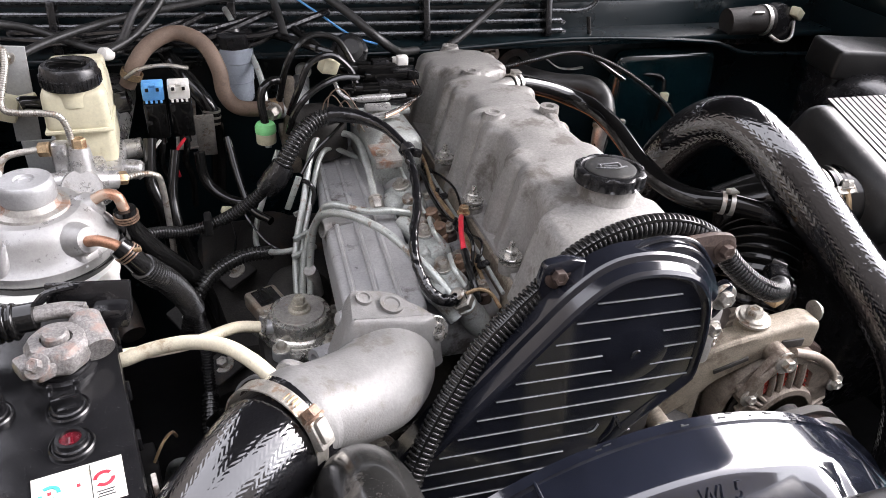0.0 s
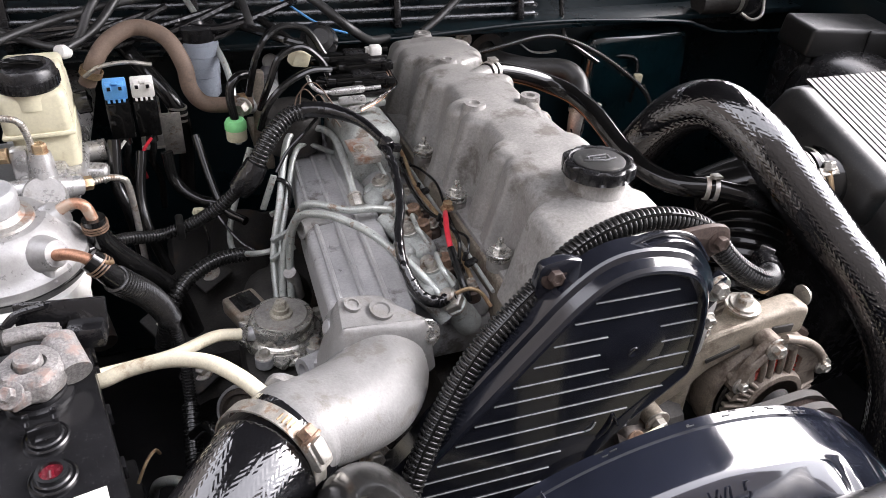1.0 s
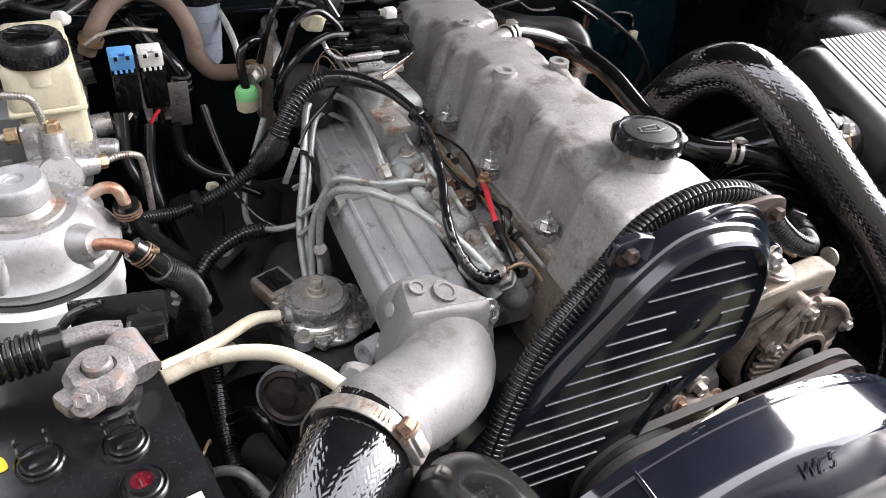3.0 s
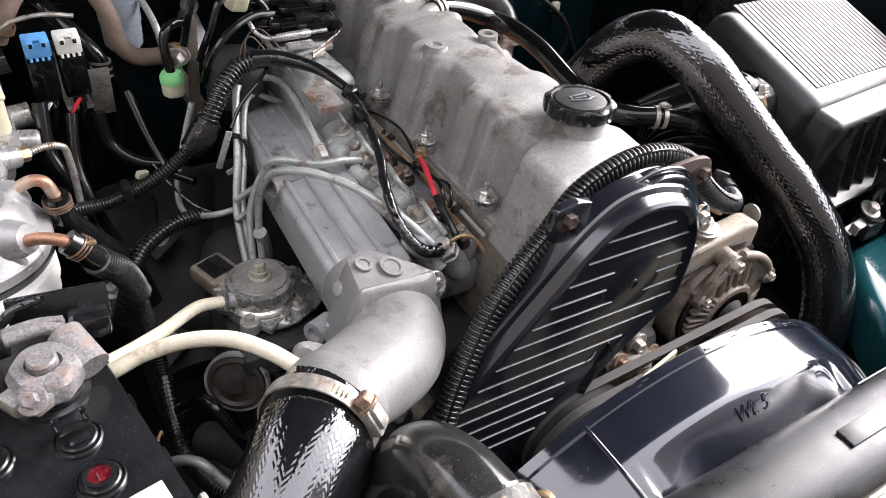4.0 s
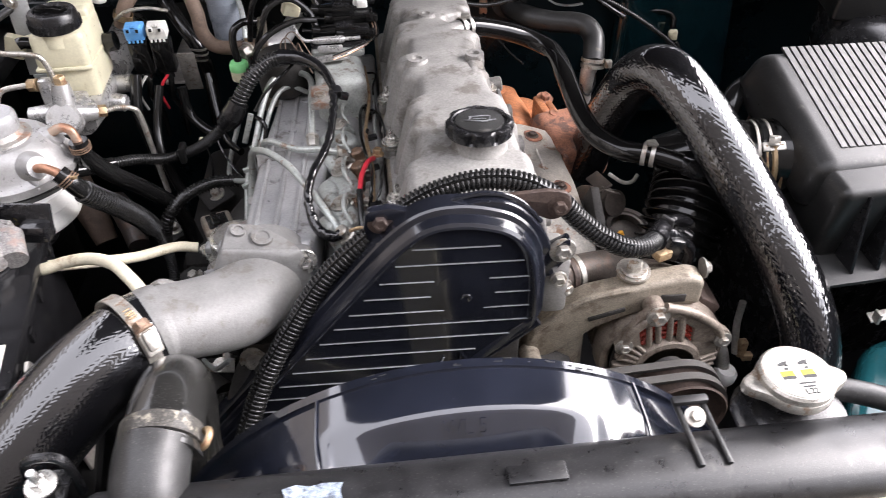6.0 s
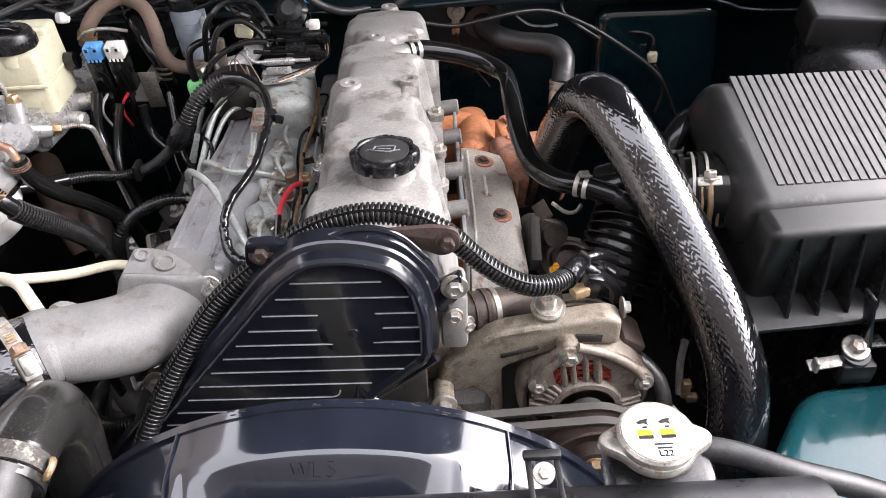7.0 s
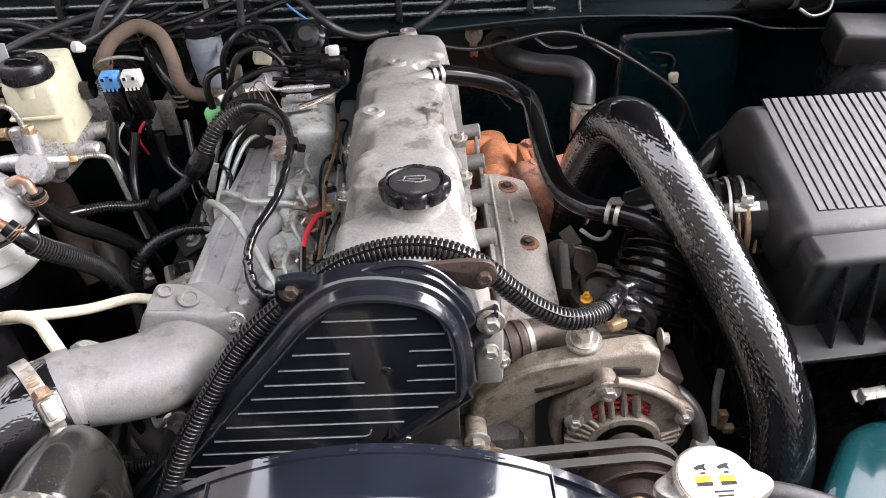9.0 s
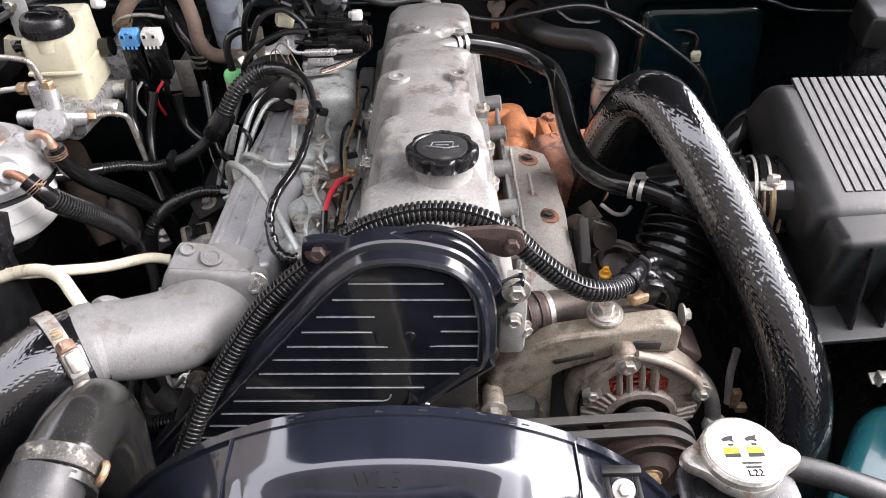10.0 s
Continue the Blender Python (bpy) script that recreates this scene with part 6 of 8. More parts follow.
part("pipe", tube([(-0.566, 0.895, 0.989), (-0.580, 0.893, 0.989), (-0.602, 0.890, 0.987), (-0.612, 0.886, 0.982), (-0.617, 0.880, 0.969), (-0.619, 0.860, 0.947)], 0.0040, 10, 6), STEEL, bpipe)
part("pipe", tube([(-0.490, 0.904, 0.938), (-0.470, 0.912, 0.938), (-0.455, 0.918, 0.932), (-0.449, 0.922, 0.918), (-0.448, 0.93, 0.86), (-0.45, 0.95, 0.76)], 0.0042, 10, 6, ribs=0.0030, depth=0.0006), STEEL, bpipe)

reservoir = thing("brake_reservoir", (-0.522, 0.95, 0.95), "yellowed plastic brake fluid reservoir with a black screw cap", "fluid reservoir")
RM = pose(-0.522, 0.952, 0, 0, 0, 2)
part("tank", moved(join(rbox((-0.006, 0, 1.024), (0.074, 0.104, 0.054), 0.010, (0, 0, 0), 4, 0.96), rbox((-0.004, 0.030, 1.048), (0.064, 0.044, 0.028), 0.007, (0, 0, 0), 3), rbox((-0.003, 0.001, 0.978), (0.067, 0.096, 0.056), 0.009, (0, 0, 0), 3)), RM), RESERVOIR, reservoir)
part("ridge", moved(rbox((-0.006, 0, 1.000), (0.077, 0.107, 0.006), 0.0028), RM), RESERVOIR, reservoir)
part("neck", lathe([(0.028, 1.030), (0.028, 1.056), (0, 1.056)], (-0.528, 0.927, 0), seg=32), RESERVOIR, reservoir)
rcap = part("cap", lathe([(0.0325, 1.050), (0.0335, 1.052), (0.0335, 1.064), (0.0322, 1.067), (0.0315, 1.072), (0.029, 1.075), (0.024, 1.0755), (0.022, 1.072), (0, 1.072)], (-0.528, 0.927, 0), seg=48), PLASTIC, reservoir, "black screw cap")
for k in range(36):
    a = 2 * math.pi * k / 36
    part("grip", moved(rbox((0.0338, 0, 1.058), (0.0014, 0.0028, 0.011), 0.0004, (0, 0, 0), 1), Matrix.Translation((-0.528, 0.927, 0)) @ Matrix.Rotation(a, 4, "Z")), PLASTIC, rcap)
part("bow_grip", moved(join(prism(rounded([(-0.019, -0.008), (-0.004, -0.004), (0.004, -0.004), (0.019, -0.008), (0.019, 0.008), (0.004, 0.004), (-0.004, 0.004), (-0.019, 0.008)], 0.0015), 1.0715, 1.0790, "z", 0.001)), Matrix.Translation((-0.528, 0.927, 0)) @ Matrix.Rotation(radians(-12), 4, "Z")), GLOSS, rcap)
part("side_port", tube([(-0.565, 0.945, 1.02), (-0.585, 0.94, 1.025), (-0.592, 0.937, 1.024)], 0.008, 16), RUBBER, reservoir)
part("side_port", tube([(-0.49, 0.985, 1.0), (-0.475, 0.985, 1.002)], 0.014, 16), RUBBER, reservoir)
reservoir.location += Vector((-0.004, 0.022, -0.004))
plate = thing("grey_bracket", (-0.61, 1.02, 0.80), "pale grey steel bracket plates behind the reservoir", "bracket")
part("strip", rbox((-0.606, 1.020, 1.008), (0.030, 0.003, 0.130), 0.001, (3, 4, 0)), GREY_PAINT, plate)
part("lower_plate", rbox((-0.585, 1.023, 0.912), (0.070, 0.003, 0.066), 0.001, (3, 0, 0)), GREY_PAINT, plate)
part("foot", rbox((-0.60, 1.12, 0.885), (0.02, 0.2, 0.010), 0.001), GREY_PAINT, plate)
part("connector", join(rbox((-0.622, 1.006, 0.998), (0.026, 0.016, 0.034), 0.003, (0, 18, 0)), rbox((-0.600, 1.006, 1.008), (0.030, 0.010, 0.010), 0.002, (0, -12, 0))), RESERVOIR, plate, "cream plastic connector")
bolt(plate, (-0.610, 1.017, 1.060), (0, -1, 0.1), s=0.006)

# ---- relays ----
relay_plate = thing("relay_bracket", (-0.41, 1.04, 0.85), "thin grey steel relay bracket on the firewall", "bracket")
part("plate", rbox((-0.388, 1.026, 0.933), (0.026, 0.003, 0.066), 0.001, (8, 0, 0)), STEEL, relay_plate)
part("arm", rbox((-0.415, 1.13, 0.915), (0.03, 0.21, 0.004), 0.001), SHIELD, relay_plate)
for x, mat, lab in ((-0.447, BLUE, "black relay with a blue plug"), (-0.415, WHITE, "black relay with a white plug")):
    rl = thing("relay", (x, 1.008, 0.945), lab + " on the grey bracket", "relay", "relays")
    part("case", rbox((x, 1.008, 0.972), (0.0285, 0.024, 0.052), 0.0025, (6, 0, 0)), GLOSS, rl)
    part("plug", join(rbox((x, 1.004, 1.012), (0.027, 0.022, 0.020), 0.002, (10, 0, 0)), rbox((x - 0.007, 0.996, 1.018), (0.007, 0.012, 0.010), 0.001), rbox((x + 0.007, 0.996, 1.018), (0.007, 0.012, 0.010), 0.001)), mat, rl)
    for k in range(4):
        part("contact", rbox((x - 0.009 + 0.006 * k, 0.9925, 1.000), (0.003, 0.002, 0.004), 0.0003), mat, rl)
    for dx in (-0.0065, 0.0065):
        part("latch_window", rbox((x + dx, 0.9895, 1.0175), (0.0040, 0.002, 0.0045), 0.0004), PLASTIC, rl)
        part("latch", rbox((x + dx * 0.25, 0.9925, 1.0235), (0.0035, 0.004, 0.003), 0.0006), mat, rl)
    part("lead", tube([(x, 1.006, 0.947), (x + 0.001, 1.004, 0.930), (x - 0.004, 1.008, 0.905), (x + 0.002, 1.02, 0.87), (x, 1.03, 0.82)], 0.0045, 10), RUBBER, rl)
    part("boot", lathe([(0.008, -0.012), (0.007, 0.0), (0, 0)], (x, 1.006, 0.948), seg=16), RUBBER, rl)
    part("wire", tube([(x, 1.0, 0.943), (x - 0.012, 0.997, 0.928), (x - 0.018, 1.0, 0.908), (x - 0.015, 1.01, 0.88)], 0.0022, 8), WHITE if x < -0.43 else RED, rl)

# ---- hoses and harness on the left of the engine ----
brown = thing("coolant_hose", (-0.38, 1.03, 0.94), "dusty brown bent coolant hose with a clamp", "hose")
part("hose", tube([(-0.482, 1.058, 1.000), (-0.4675, 1.055, 1.030), (-0.446, 1.068, 1.052), (-0.412, 1.078, 1.063), (-0.378, 1.062, 1.053), (-0.361, 1.038, 1.024), (-0.357, 1.031, 0.992), (-0.340, 1.028, 0.971), (-0.305, 1.027, 0.967), (-0.280, 1.032, 0.966)], 0.0107, 22, 8), BROWN_HOSE, brown, smooth=60)
part("clamp", ring((-0.474, 1.056, 1.016), (0.4, -0.05, 0.9), 0.0128, 0.0143, 0.009, 28), BRASSY, brown)
part("wire_clip", tube([(-0.482, 1.040, 1.016), (-0.462, 1.034, 1.030), (-0.43, 1.028, 1.036), (-0.40, 1.03, 1.030)], 0.0028, 8), STEEL, brown)
part("clamp", ring((-0.292, 1.029, 0.966), (1, 0.2, 0), 0.0128, 0.0143, 0.009, 28), BRASSY, brown)
part("stub", tube([(-0.305, 1.032, 0.962), (-0.28, 1.04, 0.96), (-0.25, 1.08, 0.95), (-0.23, 1.20, 0.94)], 0.014, 16), CAST_DARK, brown)
hose3 = thing("heater_hose", (-0.36, 1.1, 0.9), "black rubber hose behind the brown one", "hose")
part("hose", tube([(-0.46, 1.19, 1.03), (-0.43, 1.13, 1.015), (-0.40, 1.09, 0.985), (-0.378, 1.07, 0.950), (-0.372, 1.08, 0.90), (-0.38, 1.10, 0.80)], 0.0115, 16), RUBBER, hose3)
for z in (0.952, 0.943, 0.934):
    part("clamp", ring((-0.377, 1.070, z), (0.1, 0.05, 1), 0.0115, 0.0132, 0.003, 24), STEEL, hose3)

bottle = thing("breather_bottle", (-0.335, 1.12, 0.94), "translucent grey bottle with a black lid on the firewall", "bottle")
part("body", lathe([(0.020, 0.940), (0.0245, 0.946), (0.0255, 0.975), (0.0265, 0.976), (0.0270, 1.005), (0.0280, 1.006), (0.0282, 1.030), (0, 1.030)], (-0.335, 1.128, 0), seg=36), CLEAR_GREY, bottle)
part("lid", lathe([(0.0285, 1.028), (0.029, 1.030), (0.029, 1.046), (0.026, 1.049), (0.012, 1.049), (0.010, 1.053), (0, 1.053)], (-0.335, 1.128, 0), seg=36), PLASTIC, bottle)
part("holder", rbox((-0.335, 1.19, 0.985), (0.05, 0.07, 0.02), 0.003), PLASTIC, bottle)
valve = thing("vacuum_filter", (-0.305, 1.0, 0.90), "small cream air filter with a bright green cap", "air filter")
part("body", lathe([(0.0135, 0.928), (0.0140, 0.930), (0.0140, 0.945), (0, 0.945)], (-0.307, 1.0, 0), seg=28), RESERVOIR, valve)
part("cap", lathe([(0.0148, 0.944), (0.0148, 0.952), (0.012, 0.957), (0.008, 0.958), (0, 0.958)], (-0.307, 1.0, 0), seg=28), GREEN, valve, "bright green cap")
part("tube", tube([(-0.307, 1.0, 0.955), (-0.310, 1.004, 0.985), (-0.306, 1.01, 1.003), (-0.292, 1.02, 1.010), (-0.275, 1.03, 1.006)], 0.0058, 12), RUBBER, valve)
part("fitting", bolt_mesh((-0.292, 1.020, 0.966), (-0.6, -1, 0), 0.010, 1.3, 1.4), STEEL, valve)
part("post", join(rbox((-0.272, 1.035, 0.93), (0.014, 0.014, 0.16), 0.004, (0, 4, 0)), rbox((-0.265, 1.10, 0.87), (0.02, 0.15, 0.02), 0.004)), CAST_TAN, valve, "pale grey steel post")

harness = thing("engine_harness", (-0.25, 0.85, 0.80), "black engine wiring harness in ribbed sleeve and tape", "wiring harness")
part("sleeve", tube([(-0.485, 0.862, 0.876), (-0.462, 0.885, 0.866), (-0.425, 0.908, 0.850), (-0.385, 0.908, 0.860), (-0.350, 0.897, 0.885), (-0.318, 0.886, 0.918)], 0.0084, 14, 8, ribs=0.0045, depth=0.002), CONDUIT, harness, smooth=50)
part("tube", tube([(-0.55, 0.80, 0.905), (-0.52, 0.83, 0.888), (-0.485, 0.863, 0.876)], 0.0095, 14), RUBBER, harness)
part("junction", tube([(-0.322, 0.885, 0.914), (-0.308, 0.884, 0.930), (-0.296, 0.886, 0.948)], [0.014, 0.017, 0.0145], 18), TAPE, harness)
part("sleeve", tube([(-0.300, 0.886, 0.942), (-0.288, 0.890, 0.962), (-0.272, 0.898, 0.982), (-0.250, 0.908, 0.996), (-0.228, 0.908, 1.002)], 0.0115, 18, 8, ribs=0.0052, depth=0.0024), CONDUIT, harness, smooth=50)
part("tape", tube([(-0.232, 0.908, 1.002), (-0.212, 0.902, 1.004), (-0.190, 0.886, 1.004), (-0.170, 0.855, 1.003), (-0.157, 0.812, 0.999)], [0.0115, 0.0100, 0.0085, 0.0065, 0.0054], 14), TAPE, harness)
part("knot", join(rbox((-0.155, 0.806, 0.996), (0.016, 0.014, 0.016), 0.004, (20, 10, 30)), rbox((-0.144, 0.800, 0.993), (0.012, 0.008, 0.010), 0.002, (0, 20, 10))), TAPE, harness)
TWIST = [p + Vector((0.0016 * noise.noise((k * 0.9, 1, 2)), 0.0016 * noise.noise((k * 0.9, 5, 2)), 0.0016 * noise.noise((k * 0.9, 9, 2)))) for k, p in enumerate(spline([(-0.157, 0.806, 0.996), (-0.158, 0.767, 0.990), (-0.166, 0.714, 0.976), (-0.186, 0.655, 0.966), (-0.190, 0.622, 0.952), (-0.182, 0.598, 0.935), (-0.166, 0.588, 0.928), (-0.148, 0.592, 0.930)], 6))]
part("tape", tube(TWIST, [0.0052 + 0.0009 * noise.noise((k * 0.7, 3, 3)) + 0.0012 * (k > 26) for k in range(len(TWIST))], 12, 3), TAPE, harness)
part("wire", tube([(-0.215, 0.905, 0.992), (-0.235, 0.890, 0.980), (-0.258, 0.885, 0.960), (-0.275, 0.875, 0.938)], 0.0022, 8), RUBBER, harness)
part("wire", tube([(-0.285, 0.880, 0.925), (-0.270, 0.868, 0.93), (-0.262, 0.860, 0.915), (-0.275, 0.85, 0.88), (-0.285, 0.845, 0.85)], 0.003, 8), TAPE, harness)
part("wire", tube([(-0.148, 0.592, 0.930), (-0.132, 0.590, 0.936), (-0.120, 0.585, 0.932), (-0.112, 0.575, 0.920)], 0.0022, 8), BRASSY, harness)
part("clip", rbox((-0.398, 0.908, 0.858), (0.010, 0.026, 0.026), 0.003), SATIN, harness)
part("hanger", join(rbox((-0.288, 0.868, 0.915), (0.008, 0.003, 0.05), 0.001, (0, 20, 0)), rbox((-0.278, 0.862, 0.89), (0.024, 0.003, 0.007), 0.001, (0, -20, 0))), PIPE, harness)

# ---- steel injection pipes ----
def steel_pipe(points, r=0.0036):
    ob = thing("injection_pipe", points[0], "bent bare steel fuel injection pipe over the intake", "fuel pipe", "injection pipes")
    part("pipe", tube(points, r, 16, 8), PIPE, ob, smooth=60)
    end = Vector(points[-1])
    part("nut", bolt_mesh(end, Vector(points[-1]) - Vector(points[-2]), 0.0085, 1.05, 1.8), STEEL, ob)


steel_pipe([(-0.300, 0.775, 0.800), (-0.294, 0.820, 0.855), (-0.276, 0.858, 0.908), (-0.262, 0.895, 0.945), (-0.245, 0.928, 0.962), (-0.2115, 0.938, 0.962), (-0.194, 0.914, 0.960), (-0.193, 0.857, 0.952), (-0.193, 0.810, 0.930)], 0.0045)
steel_pipe([(-0.292, 0.775, 0.800), (-0.286, 0.820, 0.855), (-0.266, 0.862, 0.908), (-0.248, 0.905, 0.940), (-0.228, 0.93, 0.945), (-0.20, 0.935, 0.93), (-0.17, 0.94, 0.91)])
steel_pipe([(-0.297, 0.765, 0.800), (-0.284, 0.800, 0.868), (-0.264, 0.805, 0.915), (-0.250, 0.795, 0.935), (-0.212, 0.766, 0.938), (-0.185, 0.762, 0.938), (-0.160, 0.765, 0.930)], 0.0045)
steel_pipe([(-0.285, 0.765, 0.805), (-0.279, 0.785, 0.880), (-0.270, 0.768, 0.935), (-0.247, 0.735, 0.956), (-0.221, 0.702, 0.959), (-0.203, 0.672, 0.957), (-0.178, 0.632, 0.944), (-0.158, 0.602, 0.925)], 0.0045)
lowp = thing("return_pipe", (-0.32, 0.9, 0.80), "pale steel return pipe looping beside the intake", "fuel pipe")
part("pipe", tube([(-0.295, 0.965, 0.93), (-0.315, 0.955, 0.88), (-0.335, 0.935, 0.830), (-0.336, 0.900, 0.815), (-0.312, 0.860, 0.832), (-0.275, 0.845, 0.845)], 0.004, 10, 8), PIPE, lowp)
part("saddle", join(rbox((-0.280, 0.822, 0.880), (0.035, 0.006, 0.006), 0.001, (0, -10, 20)), rbox((-0.284, 0.812, 0.860), (0.035, 0.006, 0.006), 0.001, (0, -10, 20))), PIPE, lowp)

# ---- injectors between intake and cover ----
part("injector_shelf", join(rbox((-0.135, 0.85, 0.860), (0.085, 0.50, 0.05), 0.010), rbox((-0.112, 0.85, 0.898), (0.028, 0.50, 0.03), 0.008)), CAST_DARK, engine)


def injector(y, tilt=0):
    ob = thing("injector", (-0.135, y, 0.885), "grey metal fuel injector with a pipe nut and clamp", "injector", "injectors")
    d = Vector((-0.45, -0.15, 0.75)).normalized()
    p = Vector((-0.128, y, 0.888))
    part("body", lathe([(0.015, -0.01), (0.015, 0.012), (0.013, 0.016), (0.013, 0.034), (0.010, 0.036), (0.010, 0.044), (0.0, 0.044)], p, d, 24), CAST_GREEN, ob)
    part("nut", bolt_mesh(p + d * 0.030, d, 0.0125, 1.05, 0.9), STEEL, ob)
    part("cap", lathe([(0.008, 0), (0.008, 0.010), (0.006, 0.012), (0, 0.012)], p + d * 0.044, d, 16), STEEL, ob)
    part("clamp", join(rbox((-0.122, y + 0.022, 0.904), (0.034, 0.026, 0.014), 0.004, (0, 10, 15)), rbox((-0.148, y + 0.012, 0.898), (0.02, 0.03, 0.02), 0.004, (0, 25, 0))), CAST_DARK, ob)
    bolt(ob, (-0.120, y + 0.026, 0.911), s=0.0066)
    part("side_body", tube([(-0.150, y - 0.006, 0.900), (-0.164, y + 0.008, 0.915), (-0.172, y + 0.02, 0.922)], [0.012, 0.011, 0.009], 16), CAST_GREEN, ob)


for y in (0.600, 0.660, 0.745, 0.805, 0.95):
    injector(y)
for y, w in ((0.815, 0.058), (0.700, 0.044), (0.628, 0.040)):
    lump = thing("pump_bracket", (-0.152, y, 0.885), "greenish grey cast pipe bracket with a bolt", "bracket", "pipe brackets")
    part("body", join(rbox((-0.150, y, 0.908), (0.042, w, 0.050), 0.013, (8, -18, 14), 3), rbox((-0.168, y - 0.012, 0.918), (0.026, 0.030, 0.030), 0.010, (0, -35, 20), 3)), CAST_GREEN, lump)
    part("boss", lathe([(0.012, -0.01), (0.011, 0.004), (0, 0.004)], (-0.154, y + 0.010, 0.932), (-0.3, -0.1, 1), 24), CAST_GREEN, lump)
    bolt(lump, (-0.1555, y + 0.010, 0.936), (-0.3, -0.1, 1), s=0.0064)
bus = thing("glow_plug_strip", (-0.11, 0.78, 0.90), "thin steel glow plug strip with rust-red insulators", "glow plug strip")
part("strip", tube([(-0.106, 0.585, 0.930), (-0.108, 0.66, 0.934), (-0.106, 0.75, 0.930), (-0.107, 0.86, 0.932), (-0.104, 0.97, 0.934)], 0.0022, 8), PIPE, bus)
part("strip", tube([(-0.118, 0.60, 0.925), (-0.114, 0.70, 0.938), (-0.120, 0.79, 0.94), (-0.112, 0.88, 0.945), (-0.116, 0.98, 0.945)], 0.0026, 8), BRASSY, bus)
for y in (0.606, 0.650, 0.7255, 0.767, 0.88):
    part("insulator", lathe([(0.0085, 0), (0.0085, 0.012), (0.006, 0.014), (0.006, 0.018), (0, 0.018)], (-0.118, y, 0.908), (-0.2, 0, 1), 18), BROWN_IRON, bus, "rust-red insulator")
    part("nut", bolt_mesh((-0.1215, y, 0.926), (-0.2, 0, 1), 0.0055, 1.3, 1.1), STEEL, bus)
for y in (0.655, 0.727, 0.762):
    part("barrel", lathe([(0.0095, -0.012), (0.0095, -0.002), (0.0105, 0.0), (0.0105, 0.004), (0.0085, 0.006), (0.0085, 0.016), (0.0065, 0.018), (0, 0.018)], (-0.130, y, 0.916), (-0.25, 0, 1), 20), TARNISHED, bus, "brown copper glow plug barrel")
red_lead = thing("red_lead", (-0.12, 0.67, 0.92), "bright red sleeved lead with a ring terminal", "wire")
part("sleeve", tube([(-0.112, 0.712, 0.950), (-0.119, 0.694, 0.957), (-0.127, 0.668, 0.956), (-0.131, 0.645, 0.948)], 0.0031, 12), RED, red_lead)
part("tail", tube([(-0.131, 0.646, 0.949), (-0.131, 0.628, 0.940), (-0.130, 0.605, 0.928), (-0.128, 0.595, 0.915)], 0.004, 10), RUBBER, red_lead)
part("terminal", join(ring((-0.106, 0.722, 0.949), (0, 0.2, 1), 0.004, 0.008, 0.0025, 20), bolt_mesh((-0.106, 0.722, 0.950), (0, 0, 1), 0.006, 1.1, 1.0)), BRASSY, red_lead)

# ---- rear block with solenoids ----
egr = thing("intake_rear_block", (-0.165, 0.89, 0.86), "stained cast block with a brown plate behind the intake", "casting")
part("block", join(rbox((-0.152, 0.93, 0.940), (0.072, 0.135, 0.088), 0.018, (0, 0, 3), 4), rbox((-0.152, 0.97, 0.986), (0.078, 0.06, 0.010), 0.004)), CAST_GREEN, egr)
part("plate", join(rbox((-0.173, 0.842, 0.975), (0.034, 0.046, 0.003), 0.001, (4, 0, 3)), rbox((-0.173, 0.820, 0.970), (0.034, 0.003, 0.010), 0.001, (0, 0, 3))), STAINED, egr, "rust-stained sheet plate")
part("plate_boss", lathe([(0.008, 0), (0.008, 0.003), (0.004, 0.003), (0, 0.002)], (-0.178, 0.838, 0.9765), seg=20), STEEL, egr)
part("neck", tube([(-0.15, 0.88, 0.90), (-0.145, 0.845, 0.905), (-0.135, 0.815, 0.895)], [0.028, 0.022, 0.02], 20), CAST_DARK, egr)
part("drum", lathe([(0.038, 0), (0.038, 0.045), (0.034, 0.052), (0.02, 0.056), (0, 0.057)], (-0.236, 0.965, 0.93), (-0.05, -0.1, 1), 40), GRIME, egr)
part("bracket", join(rbox((-0.162, 0.935, 0.998), (0.036, 0.010, 0.009), 0.002), rbox((-0.160, 0.918, 0.992), (0.048, 0.016, 0.004), 0.001, (0, 0, 12)), tube([(-0.185, 0.912, 0.992), (-0.160, 0.910, 0.996), (-0.135, 0.922, 0.996)], 0.0025, 8)), ALLOY, egr)
sol = thing("solenoid_pack", (-0.16, 0.98, 0.99), "cluster of black plastic vacuum solenoids with a white plug", "solenoid valves")
for x, y, z, sx, r in ((-0.150, 0.972, 1.010, 0.052, 0), (-0.128, 0.990, 1.020, 0.058, 3), (-0.152, 1.004, 1.028, 0.050, -3), (-0.122, 0.966, 1.006, 0.040, 0)):
    valve_part = part("valve", join(rbox((x, y, z), (sx, 0.019, 0.015), 0.003, (0, 0, r)), lathe([(0.0085, 0), (0.0085, 0.010), (0.006, 0.012), (0, 0.012)], (x - sx * 0.5, y, z), (-1, 0, 0.1), 18), lathe([(0.003, 0), (0.003, 0.016), (0, 0.016)], (x - sx * 0.5 - 0.010, y, z), (-1, 0, 0.15), 12)), GLOSS, sol)
    part("lid", rbox((x + sx * 0.2, y, z + 0.0085), (sx * 0.5, 0.020, 0.004), 0.001, (0, 0, r)), PLASTIC, valve_part)
    part("clip", join(rbox((x + sx * 0.45, y - 0.009, z + 0.003), (0.012, 0.004, 0.012), 0.001, (0, 0, r)), rbox((x + sx * 0.56, y, z), (0.010, 0.014, 0.011), 0.002, (0, 0, r))), RUBBER, valve_part)
